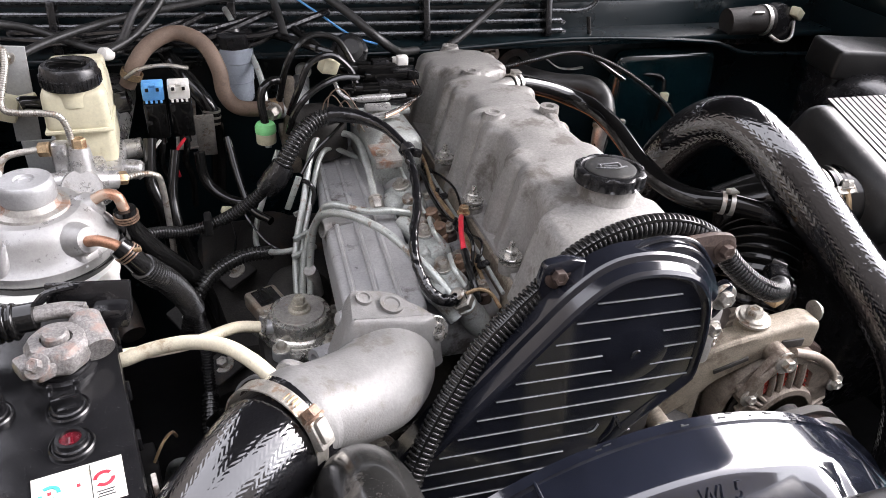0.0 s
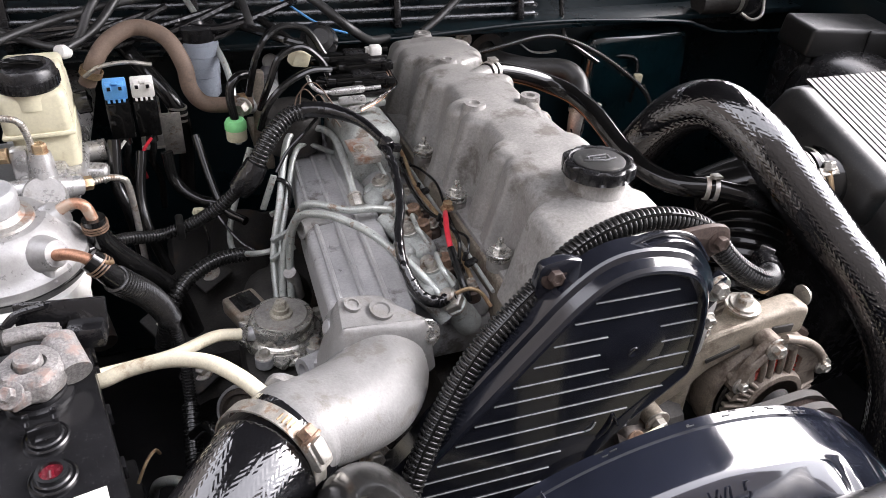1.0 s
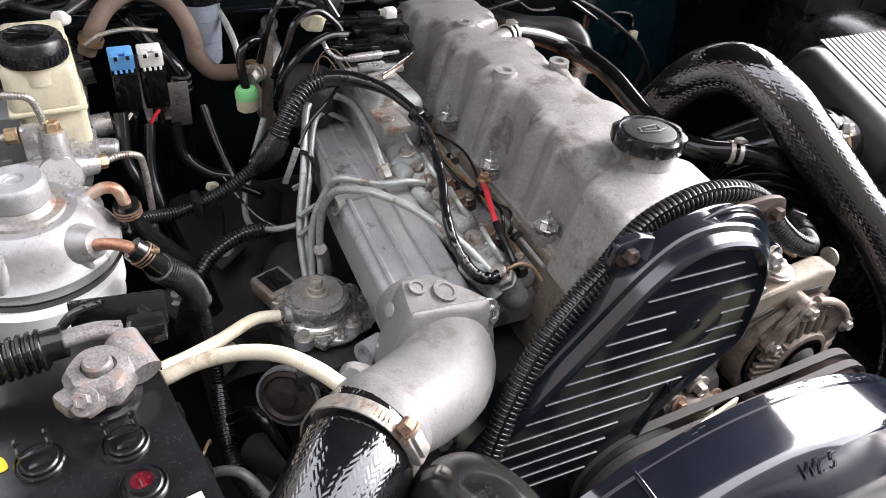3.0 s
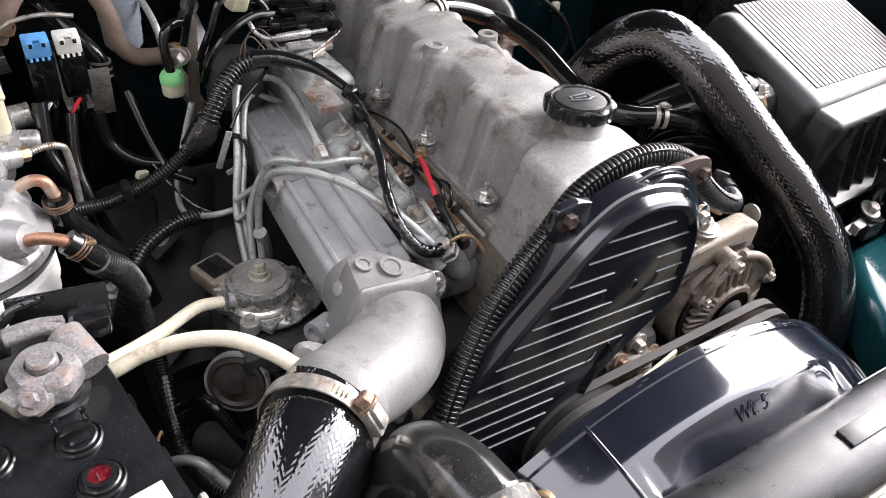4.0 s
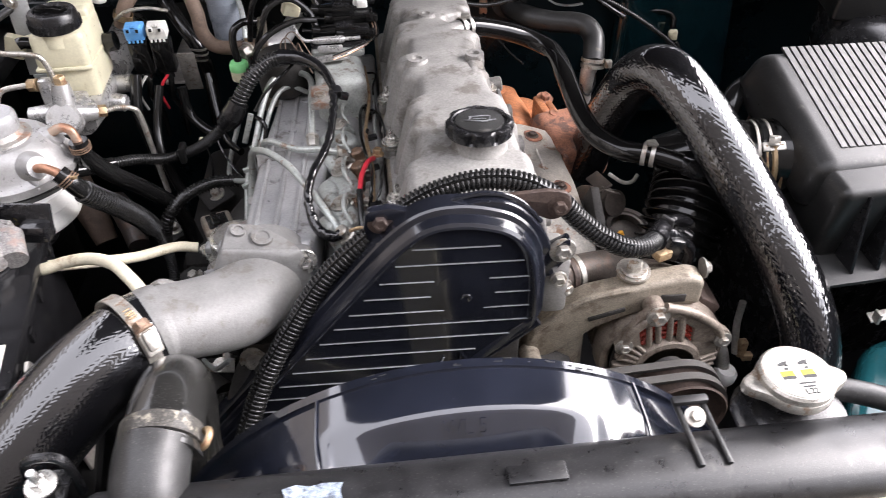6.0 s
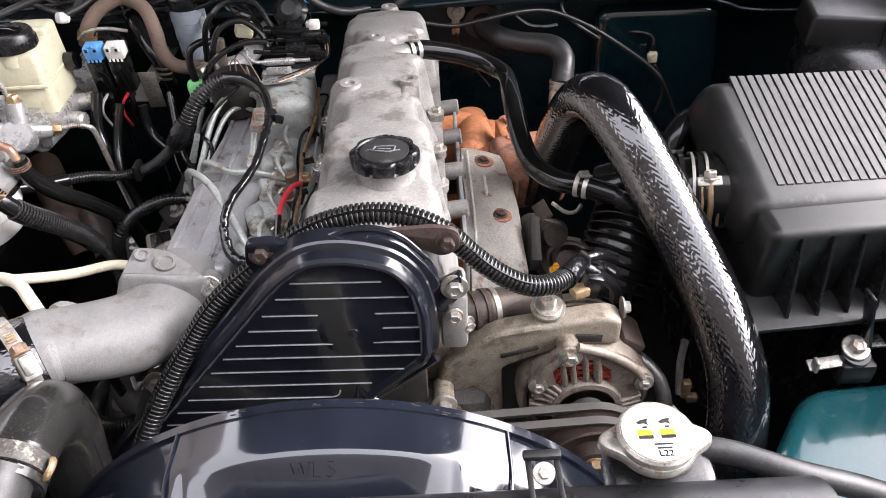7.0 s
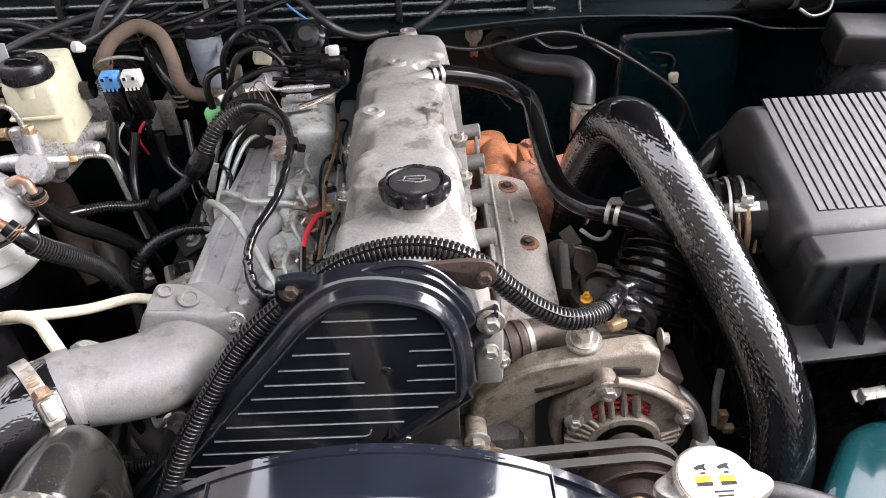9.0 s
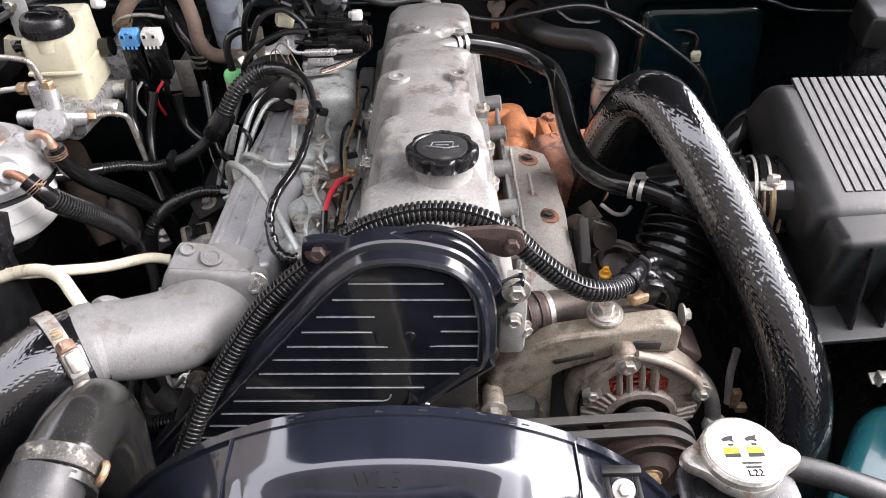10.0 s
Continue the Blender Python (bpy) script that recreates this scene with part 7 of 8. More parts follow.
part("canister", join(lathe([(0.003, -0.012), (0.0046, -0.008), (0.0052, 0), (0.0052, 0.032), (0.004, 0.035), (0.0028, 0.036), (0.0028, 0.058), (0, 0.058)], (-0.176, 0.952, 1.004), (1, 0, 0.02), 20), tube([(-0.187, 0.952, 1.004), (-0.198, 0.955, 1.004), (-0.208, 0.962, 1.010), (-0.212, 0.972, 1.020)], 0.0028, 10)), ALLOY, sol, "bright steel canister with a rod")
part("mount", rbox((-0.15, 0.985, 0.996), (0.08, 0.07, 0.008), 0.002), PLASTIC, sol)
part("plug", join(rbox((-0.112, 1.000, 1.038), (0.016, 0.014, 0.014), 0.003), rbox((-0.120, 1.006, 1.036), (0.010, 0.01, 0.010), 0.002)), WHITE, sol, "white plug")
part("socket", rbox((-0.216, 1.000, 1.036), (0.026, 0.018, 0.022), 0.004, (10, 15, 20)), RESERVOIR, sol, "tan plug")
for k, (dy, dz) in enumerate(((0, 0), (0.006, 0.010), (-0.008, -0.004), (0.012, 0.018))):
    part("fin", rbox((-0.135 + 0.004 * k, 0.972 + 0.011 * k, 1.016 + 0.007 * k), (0.06, 0.003, 0.006), 0.001), RUBBER, sol)


def vacuum_hose(points, r=0.0035, mat=None, name="vacuum_hose", label="thin black rubber vacuum hose looping behind the intake"):
    return solo(name, tube(points, r, 10, 8), mat or RUBBER, label, "hose", "vacuum hoses")


vacuum_hose([(-0.275, 0.985, 0.975), (-0.262, 0.970, 1.015), (-0.245, 0.975, 1.048), (-0.215, 0.985, 1.055), (-0.190, 0.985, 1.035), (-0.182, 0.98, 1.015)], 0.0045)
vacuum_hose([(-0.280, 0.955, 0.960), (-0.270, 0.945, 0.995), (-0.245, 0.950, 1.020), (-0.210, 0.965, 1.030), (-0.180, 0.975, 1.026)], 0.0045)
vacuum_hose([(-0.285, 1.01, 0.985), (-0.270, 1.00, 1.045), (-0.240, 1.02, 1.070), (-0.200, 1.03, 1.062), (-0.178, 1.015, 1.030)], 0.0045)
vacuum_hose([(-0.29, 1.17, 1.03), (-0.265, 1.10, 1.045), (-0.235, 1.04, 1.050), (-0.205, 1.02, 1.045)], 0.006)
vacuum_hose([(-0.27, 1.19, 1.05), (-0.25, 1.13, 1.05), (-0.225, 1.06, 1.045), (-0.19, 1.01, 1.02)], 0.006)
vacuum_hose([(-0.34, 1.20, 1.06), (-0.33, 1.17, 1.045), (-0.305, 1.10, 1.0), (-0.300, 1.06, 0.96), (-0.302, 1.04, 0.90)], 0.0045, PIPE, "metal_tube", "thin bare steel tube beside the bottle")
for (x0, y0), (x1, y1), rise in (((-0.236, 0.948), (-0.206, 0.926), 0.022), ((-0.228, 0.952), (-0.190, 0.918), 0.030), ((-0.214, 0.950), (-0.196, 0.905), 0.016)):
    solo("loose_wire", tube([(x0, y0, 0.985), (x0 + 0.004, y0 - 0.006, 0.985 + rise), ((x0 + x1) / 2, (y0 + y1) / 2, 0.995 + rise), (x1, y1, 0.988 + rise * 0.4), (x1 + 0.008, y1 - 0.012, 0.982)], 0.0009, 6), BROWN_HOSE, "thin brown wire looping over the casting", "wire", "loose wires")
for k, mat in enumerate((COPPER, TAPE, BROWN_HOSE, TAPE)):
    solo("loose_wire", tube([(-0.108 + 0.003 * k, 1.005, 1.025), (-0.098 + 0.002 * k, 0.985, 1.008), (-0.104 + 0.003 * k, 0.955, 0.998 + 0.002 * k), (-0.130, 0.925, 0.996 + 0.002 * k), (-0.158, 0.905, 0.995 + 0.002 * k)], 0.0011, 6), mat, "thin coloured wire beside the solenoids", "wire", "loose wires")

# ---- injection pump with diaphragm, cream hoses ----
pump = thing("injection_pump", (-0.33, 0.70, 0.55), "dark fuel injection pump with a round steel diaphragm", "injection pump")
AP = (-0.316, 0.712)
part("body", join(rbox((-0.315, 0.70, 0.72), (0.10, 0.13, 0.17), 0.012), tube([(-0.32, 0.74, 0.74), (-0.315, 0.80, 0.77), (-0.30, 0.85, 0.77)], 0.045, 20)), GRIME, pump)
part("flange", join(rbox((*AP, 0.818), (0.085, 0.085, 0.010), 0.003, (0, 0, 35)), lathe([(0.044, 0.812), (0.044, 0.826), (0, 0.826)], (*AP, 0), seg=40)), PUMP_STEEL, pump)
part("diaphragm", lathe([(0.041, 0.822), (0.0415, 0.825), (0.0375, 0.828), (0.0375, 0.841), (0.0355, 0.8452), (0.033, 0.8462), (0.016, 0.8475), (0, 0.8475)], (*AP, 0), seg=48), PUMP_STEEL, pump, "rust-stained round diaphragm cover")
part("stained_top", lathe([(0.030, 0.8468), (0.029, 0.8482), (0, 0.8482)], (*AP, 0), seg=32), STAINED, pump)
part("stem", join(lathe([(0.014, 0.846), (0.013, 0.851), (0.0095, 0.852), (0.0095, 0.858), (0, 0.858)], (*AP, 0), seg=24), lathe([(0.0075, 0.856), (0.0075, 0.864), (0.006, 0.866), (0, 0.866)], (*AP, 0), seg=6)), CRIMP, pump, "worn steel adjusting nut")
for a in (20, 65, 140, 235, 310):
    x, y = AP[0] + 0.047 * math.cos(radians(a)), AP[1] + 0.047 * math.sin(radians(a))
    part("ear", lathe([(0.011, 0.812), (0.011, 0.824), (0, 0.824)], (x, y, 0), seg=20), CAST_DARK, pump)
    bolt(pump, (x, y, 0.824), s=0.006)
part("side_plate", prism(rounded([(-0.285, 0.735), (-0.235, 0.725), (-0.230, 0.705), (-0.262, 0.672), (-0.300, 0.655), (-0.335, 0.660)], 0.008), 0.814, 0.818, "z", 0.001), PUMP_STEEL, pump, "flat steel mounting plate")
for x, y in ((-0.262, 0.712), (-0.246, 0.708), (-0.305, 0.668)):
    bolt(pump, (x, y, 0.818), s=0.0058, mat=BRIGHT_STEEL)
part("port", tube([(-0.330, 0.705, 0.834), (-0.348, 0.702, 0.835), (-0.356, 0.703, 0.836)], 0.0085, 14), CAST_DARK, pump)
# open cast bracket; a black plate stands in for its shaded inside
part("open_bracket", rbox((-0.350, 0.765, 0.822), (0.042, 0.046, 0.022), 0.005, (0, 0, 20), 3), CAST_TAN, pump)
part("bracket_inside_shade", rbox((-0.350, 0.765, 0.8325), (0.028, 0.032, 0.004), 0.001, (0, 0, 20)), PLASTIC, pump)
part("bracket_tab", rbox((-0.352, 0.762, 0.838), (0.010, 0.026, 0.006), 0.002, (0, 0, 20)), RUBBER, pump)
part("elbow", tube([(-0.285, 0.775, 0.82), (-0.290, 0.770, 0.85), (-0.295, 0.765, 0.865)], 0.008, 12), CAST, pump)
part("throttle_drum", lathe([(0.010, 0), (0.030, 0.002), (0.034, 0.006), (0.034, 0.012), (0.031, 0.013), (0.031, 0.017), (0.027, 0.018), (0.024, 0.014), (0.012, 0.016), (0.010, 0.022), (0, 0.022)], (-0.365, 0.655, 0.765), (-0.5, -0.7, 0.3), 36), CAST_BROWN, pump)
part("bellows", tube([(-0.325, 0.665, 0.80), (-0.322, 0.645, 0.765), (-0.318, 0.620, 0.72)], 0.014, 18, 6, ribs=0.007, depth=0.004), RUBBER, pump)
part("drum_rim", ring((-0.371, 0.6466, 0.7686), (-0.5, -0.7, 0.3), 0.0325, 0.0355, 0.008, 36), CAST_DARK, pump)
part("spring_boot", tube([(-0.330, 0.640, 0.775), (-0.326, 0.618, 0.755), (-0.322, 0.600, 0.730)], 0.0125, 18, 6, ribs=0.006, depth=0.004), RUBBER, pump)
part("lever", join(rbox((-0.335, 0.600, 0.735), (0.016, 0.05, 0.005), 0.001, (30, 20, 10)), rbox((-0.350, 0.590, 0.722), (0.04, 0.016, 0.005), 0.001, (10, 10, 20))), STEEL, pump)
bolt(pump, (-0.345, 0.588, 0.728), (0, -0.5, 1), s=0.006)
pump.location += Vector((0.012, 0.009, -0.008))
cream = thing("cream_hose", (-0.42, 0.60, 0.85), "cream rubber vacuum hose looping from diaphragm to elbow", "hose")
part("hose", tube([(-0.352, 0.703, 0.836), (-0.380, 0.700, 0.842), (-0.420, 0.668, 0.856), (-0.455, 0.622, 0.890), (-0.480, 0.588, 0.917), (-0.486, 0.572, 0.927), (-0.476, 0.566, 0.931), (-0.452, 0.566, 0.938), (-0.420, 0.555, 0.949), (-0.390, 0.535, 0.956), (-0.368, 0.510, 0.956), (-0.352, 0.492, 0.948)], 0.0068, 16, 10), CREAM, cream, smooth=60)
for k in range(9):
    part("print_bar", rbox((-0.432 - 0.0034 * k, 0.6515 - 0.0042 * k, 0.8710 + 0.0031 * k), (0.0012, 0.0030, 0.0026), 0, (0, 40, 40)), RUBBER_GREY, cream)

# ---- dark clutter in the depth ----
low1 = thing("ribbed_hose", (-0.40, 0.7, 0.6), "black ribbed hose hanging deep in the bay", "hose")
part("hose", tube([(-0.42, 0.75, 0.70), (-0.425, 0.68, 0.66), (-0.42, 0.62, 0.68), (-0.40, 0.56, 0.70), (-0.36, 0.53, 0.72), (-0.31, 0.52, 0.74)], 0.011, 14, 8, ribs=0.005, depth=0.002), CONDUIT, low1)
low2 = thing("ribbed_hose", (-0.38, 0.85, 0.7), "black ribbed hose hanging deep in the bay", "hose")
part("hose", tube([(-0.445, 0.84, 0.72), (-0.425, 0.83, 0.79), (-0.40, 0.85, 0.815), (-0.36, 0.87, 0.825), (-0.32, 0.88, 0.82)], 0.010, 14, 8, ribs=0.005, depth=0.002), CONDUIT, low2)
for pts, r, mat in (([(-0.40, 1.0, 0.92), (-0.395, 0.99, 0.88), (-0.37, 0.97, 0.86), (-0.345, 0.96, 0.855)], 0.008, RUBBER), ([(-0.36, 1.02, 0.93), (-0.350, 0.98, 0.88), (-0.338, 0.95, 0.85), (-0.315, 0.92, 0.845)], 0.006, RUBBER),
                    ([(-0.46, 0.99, 0.95), (-0.465, 0.965, 0.90), (-0.455, 0.95, 0.86), (-0.45, 0.96, 0.76)], 0.0085, RUBBER), ([(-0.43, 0.99, 0.93), (-0.44, 0.96, 0.88), (-0.435, 0.93, 0.84), (-0.42, 0.92, 0.78)], 0.007, RUBBER),
                    ([(-0.42, 0.68, 0.72), (-0.40, 0.63, 0.78), (-0.385, 0.60, 0.76), (-0.36, 0.58, 0.70)], 0.006, RUBBER), ([(-0.47, 0.62, 0.70), (-0.455, 0.58, 0.77), (-0.43, 0.555, 0.79), (-0.41, 0.53, 0.77)], 0.005, PIPE)):
    solo("cable", tube(pts, r, 12, 8), mat, "dark cable in the depth of the bay", "cable", "deep cables")
gearbox = thing("gearbox_housing", (-0.30, 0.98, 0.48), "grimy dark housing deep behind the engine", "housing")
part("case", rbox((-0.30, 0.98, 0.60), (0.25, 0.35, 0.25), 0.03), GRIME, gearbox)
part("pipe", tube([(-0.36, 0.80, 0.62), (-0.34, 0.95, 0.68), (-0.30, 1.10, 0.70)], 0.06, 20), GRIME, gearbox)
shaft = thing("steering_shaft", (-0.65, 1.10, 0.45), "dull brown steering shaft cover low in the bay", "steering shaft")
part("cover", tube([(-0.725, 1.215, 0.69), (-0.68, 1.14, 0.675), (-0.635, 1.07, 0.64), (-0.615, 1.04, 0.60)], [0.030, 0.032, 0.026, 0.020], 24), BROWN_HOSE, shaft)
part("joint", tube([(-0.575, 1.04, 0.69), (-0.545, 1.00, 0.675), (-0.525, 0.95, 0.655)], [0.02, 0.024, 0.018], 18), CAST_BROWN, shaft)
loose = thing("wire_connector", (-0.36, 0.95, 0.83), "small pale wire connector hanging on leads", "connector")
part("shell", rbox((-0.372, 0.945, 0.855), (0.016, 0.008, 0.010), 0.002, (10, 20, 30)), RESERVOIR, loose)
part("lead", tube([(-0.355, 0.955, 0.86), (-0.345, 0.93, 0.845), (-0.325, 0.90, 0.825), (-0.30, 0.87, 0.82)], 0.0016, 6), TAPE, loose)
part("lead", tube([(-0.372, 0.945, 0.855), (-0.365, 0.93, 0.82), (-0.37, 0.92, 0.79)], 0.0016, 6), TAPE, loose)

# lower front of the engine
low_bolt = thing("lower_pipe", (-0.27, 0.47, 0.70), "cast lower coolant neck with a bolt below the elbow", "coolant neck")
part("neck", tube([(-0.255, 0.50, 0.845), (-0.270, 0.485, 0.82), (-0.285, 0.47, 0.77), (-0.29, 0.46, 0.70)], [0.014, 0.016, 0.018, 0.018], 18), GRIME, low_bolt)
part("flange", rbox((-0.245, 0.492, 0.845), (0.05, 0.010, 0.028), 0.004), GRIME, low_bolt)
bolt(low_bolt, (-0.260, 0.486, 0.845), (0, -1, 0.3), s=0.0085)

# small things in the dark between battery and intake
solo("orange_wire", tube([(-0.470, 0.560, 0.80), (-0.460, 0.570, 0.815), (-0.452, 0.585, 0.812), (-0.450, 0.60, 0.79)], 0.0016, 8), BRASSY, "thin orange wire deep in the bay", "wire")
solo("steel_rod", tube([(-0.35, 0.59, 0.74), (-0.325, 0.55, 0.765), (-0.300, 0.53, 0.80)], 0.003, 8), PIPE, "thin steel linkage rod below the elbow", "rod")
mount = thing("engine_mount", (-0.36, 0.62, 0.55), "grimy engine mount casting low beside the pump", "engine mount")
part("casting", join(rbox((-0.37, 0.60, 0.64), (0.08, 0.10, 0.10), 0.02, (10, 15, 20), 3), tube([(-0.40, 0.66, 0.68), (-0.37, 0.60, 0.70), (-0.33, 0.56, 0.70)], 0.02, 16)), GRIME, mount)
bolt(mount, (-0.375, 0.59, 0.695), (0, -0.3, 1), s=0.009, mat=BROWN_IRON)
for x, y, z in ((-0.40, 0.80, 0.70), (-0.44, 0.90, 0.72), (-0.37, 0.93, 0.76)):
    nutty = thing("frame_bracket", (x, y, z), "rusty bracket with a bolt deep in the bay", "bracket", "deep brackets")
    part("plate", rbox((x, y, z), (0.05, 0.04, 0.010), 0.004, (20, -15, 30)), GRIME, nutty)
    bolt(nutty, (x, y, z + 0.003), (-0.2, -0.3, 1), s=0.008)

# ---- leads and leak-off pipes between the injectors and the valve cover ----
for x, z, r, mat, ph in ((-0.100, 0.936, 0.0016, TAPE, 0.0), (-0.121, 0.940, 0.0022, RUBBER, 2.6)):
    solo("injector_lead", tube([(-0.13, 0.63, 0.885)] + [(x + 0.006 * math.sin(ph + 26 * y), y, z + 0.007 * math.sin(2 * ph + 41 * y)) for y in (0.655, 0.70, 0.745, 0.79, 0.835, 0.88, 0.925, 0.96)] + [(-0.13, 0.985, 0.93)], r, 8, 6), mat, "thin dark lead running along the valve cover", "wire", "injector leads")
for y in (0.632, 0.712, 0.786, 0.855):
    solo("leak_off_pipe", tube([(-0.142, y - 0.026, 0.930), (-0.150, y - 0.014, 0.944), (-0.148, y + 0.010, 0.946), (-0.138, y + 0.026, 0.932)], 0.0028, 10), PIPE, "short bent steel leak-off pipe between injectors", "pipe", "leak-off pipes")
    solo("cable_clip", join(rbox((-0.112, y, 0.936), (0.014, 0.007, 0.006), 0.001, (10, 0, 20)), rbox((-0.118, y + 0.004, 0.942), (0.004, 0.004, 0.010), 0.001, (0, 15, 0))), PLASTIC, "small black plastic clip on the injector leads", "clip", "lead clips")

# ---- breather, heater hose and firewall fittings ----
breather = thing("breather_hose", (0.15, 0.85, 0.92), "shiny black breather hose with steel spring clamps", "hose")
part("hose", tube([(0.025, 0.9315, 1.0195), (0.048, 0.942, 1.017), (0.098, 0.955, 1.001), (0.140, 0.956, 0.984), (0.165, 0.930, 0.976), (0.168, 0.865, 0.972), (0.173, 0.795, 0.953), (0.183, 0.742, 0.944), (0.206, 0.706, 0.942), (0.240, 0.686, 0.943), (0.275, 0.668, 0.938)], 0.0136, 22, 10), GLOSS, breather, smooth=60)
for p, d in (((0.034, 0.9360, 1.0190), (1, 0.50, -0.08)), ((0.238, 0.687, 0.943), (0.88, -0.47, 0))):
    v = Vector(d).normalized()
    for o in (-0.0055, 0.0055):
        part("clamp", ring(Vector(p) + v * o, d, 0.0137, 0.0153, 0.0055, 32), SHIELD, breather)
    part("clamp_ear", join(rbox(Vector(p) + Vector((0, 0, 0.0165)), (0.012, 0.004, 0.010), 0.001), rbox(Vector(p) + Vector((0, -0.006, 0.020)), (0.012, 0.010, 0.003), 0.001)), STEEL, breather)
part("stub", tube([(0.250, 0.680, 0.942), (0.285, 0.662, 0.935), (0.31, 0.66, 0.92)], 0.0118, 18), PLASTIC, breather)

heater = thing("heater_hose", (0.25, 1.1, 0.85), "dusty black heater hose clamped to a steel pipe", "hose")
part("hose", tube([(0.148, 1.225, 0.945), (0.160, 1.200, 0.932), (0.185, 1.172, 0.929), (0.218, 1.155, 0.926), (0.254, 1.140, 0.928), (0.274, 1.125, 0.926), (0.283, 1.108, 0.915), (0.281, 1.090, 0.902), (0.277, 1.075, 0.885)], 0.0185, 24, 8), RUBBER_GREY, heater, smooth=60)
part("collar", ring((0.152, 1.216, 0.945), (0, -1, -0.1), 0.018, 0.032, 0.016, 32), RUBBER_GREY, heater)
for z in (0.893, 0.882):
    part("clamp", ring((0.2760, 1.072, z - 0.004), (0.1, 0.25, 1), 0.0188, 0.0205, 0.006, 28), STEEL, heater)
part("clamp_ear", rbox((0.298, 1.055, 0.888), (0.012, 0.010, 0.014), 0.002), STEEL, heater)
part("pipe", tube([(0.274, 1.072, 0.884), (0.269, 1.070, 0.864), (0.268, 1.069, 0.830), (0.268, 1.068, 0.760)], [0.0145, 0.0135, 0.0115, 0.0115], 18), SHIELD, heater)
part("wire_clip", tube([(0.256, 1.060, 0.850), (0.262, 1.056, 0.834), (0.272, 1.055, 0.832), (0.280, 1.060, 0.848), (0.281, 1.064, 0.870)], 0.0014, 8), PLASTIC, heater)
part("bracket", join(rbox((0.285, 1.050, 0.775), (0.05, 0.03, 0.004), 0.001, (0, 6, -10)), rbox((0.262, 1.05, 0.79), (0.006, 0.02, 0.06), 0.001)), SHIELD, heater)
bolt(heater, (0.300, 1.048, 0.775), s=0.006)
fwc = thing("firewall_conduit", (0.2, 1.16, 0.9), "thin ribbed wiring conduit along the firewall", "conduit")
part("sleeve", tube([(-0.03, 1.165, 0.985), (0.04, 1.155, 0.972), (0.10, 1.155, 0.962), (0.16, 1.150, 0.974), (0.22, 1.155, 0.982), (0.27, 1.160, 0.976), (0.335, 1.150, 0.950), (0.406, 1.142, 0.905), (0.455, 1.140, 0.865), (0.475, 1.142, 0.83), (0.47, 1.15, 0.78)], 0.0046, 10, 10, ribs=0.0042, depth=0.0012), CONDUIT, fwc)
fww = thing("grey_lead", (0.3, 1.18, 0.9), "pale grey lead hanging down the firewall", "wire")
part("lead", tube([(0.282, 1.200, 1.03), (0.286, 1.190, 0.99), (0.292, 1.178, 0.965), (0.32, 1.165, 0.945), (0.352, 1.158, 0.925)], 0.0042, 10), CONDUIT, fww)
part("lead", tube([(0.455, 1.150, 0.875), (0.475, 1.140, 0.840), (0.505, 1.130, 0.775)], 0.0035, 8), CONDUIT, fww)
fws = thing("bare_strip", (0.25, 1.19, 0.94), "bent bright metal clip strip on the firewall", "clip")
part("strip", tube([(0.212, 1.205, 0.955), (0.235, 1.200, 0.940), (0.262, 1.198, 0.936), (0.285, 1.198, 0.938)], 0.004, 8, squash=0.4), SHIELD, fws)
stud = thing("earth_strap", (0.106, 1.2, 0.92), "earth terminal bolt with an orange-brown strap", "earth strap")
part("strap", rbox((0.105, 1.213, 0.945), (0.014, 0.006, 0.045), 0.002), COPPER, stud)
bolt(stud, (0.106, 1.210, 0.966), (0, -1, 0.1), s=0.009)
part("wire", tube([(0.105, 1.210, 0.925), (0.115, 1.18, 0.905), (0.14, 1.13, 0.885), (0.155, 1.08, 0.885)], 0.002, 8), CONDUIT, stud)
tube2 = thing("vacuum_pipe", (0.43, 1.19, 0.88), "thin black pipe on the firewall with a tan connector", "pipe")
part("pipe", tube([(0.355, 1.205, 0.925), (0.40, 1.198, 0.920), (0.440, 1.192, 0.917), (0.456, 1.185, 0.908), (0.456, 1.178, 0.88), (0.455, 1.18, 0.83)], 0.0045, 10), RUBBER, tube2)
part("connector", join(rbox((0.456, 1.172, 0.880), (0.014, 0.012, 0.018), 0.002), rbox((0.449, 1.168, 0.884), (0.008, 0.008, 0.008), 0.001)), RESERVOIR, tube2, "tan plastic connector")

# pipes in clips along the firewall's ledge
for z, y, r in ((1.012, 1.196, 0.0042), (1.027, 1.204, 0.0042), (1.042, 1.212, 0.0042), (1.058, 1.222, 0.0042)):
    ob = thing("firewall_pipe", (-0.2, y, z), "long dark steel pipe clipped along the firewall ledge", "pipe", "firewall pipes")
    bend = [(-0.75, y, z + 0.016), (-0.45, y, z + 0.008), (-0.1, y, z + 0.002), (0.20, y, z - 0.002)]
    if z < 1.03:
        bend += [(0.225, y + 0.006, z - 0.004), (0.245, y + 0.018, z - 0.012)]
    elif z < 1.05:
        bend += [(0.262, y, z - 0.004), (0.292, y, z + 0.004), (0.300, y, z + 0.026), (0.285, y + 0.01, z + 0.045)]
    else:
        bend += [(0.30, y + 0.005, z + 0.01), (0.40, y + 0.02, z + 0.03)]
    part("pipe", tube(bend, r, 10, 8), DARK_PIPE, ob)
for x in (-0.58, -0.33, -0.02, 0.20):
    ob = thing("pipe_clip", (x, 1.20, 1.0), "small black clip holding the firewall pipes", "clip", "pipe clips")
    part("clip", rbox((x, 1.205, 1.036), (0.012, 0.030, 0.075), 0.003, (-14, 0, 0)), PLASTIC, ob)
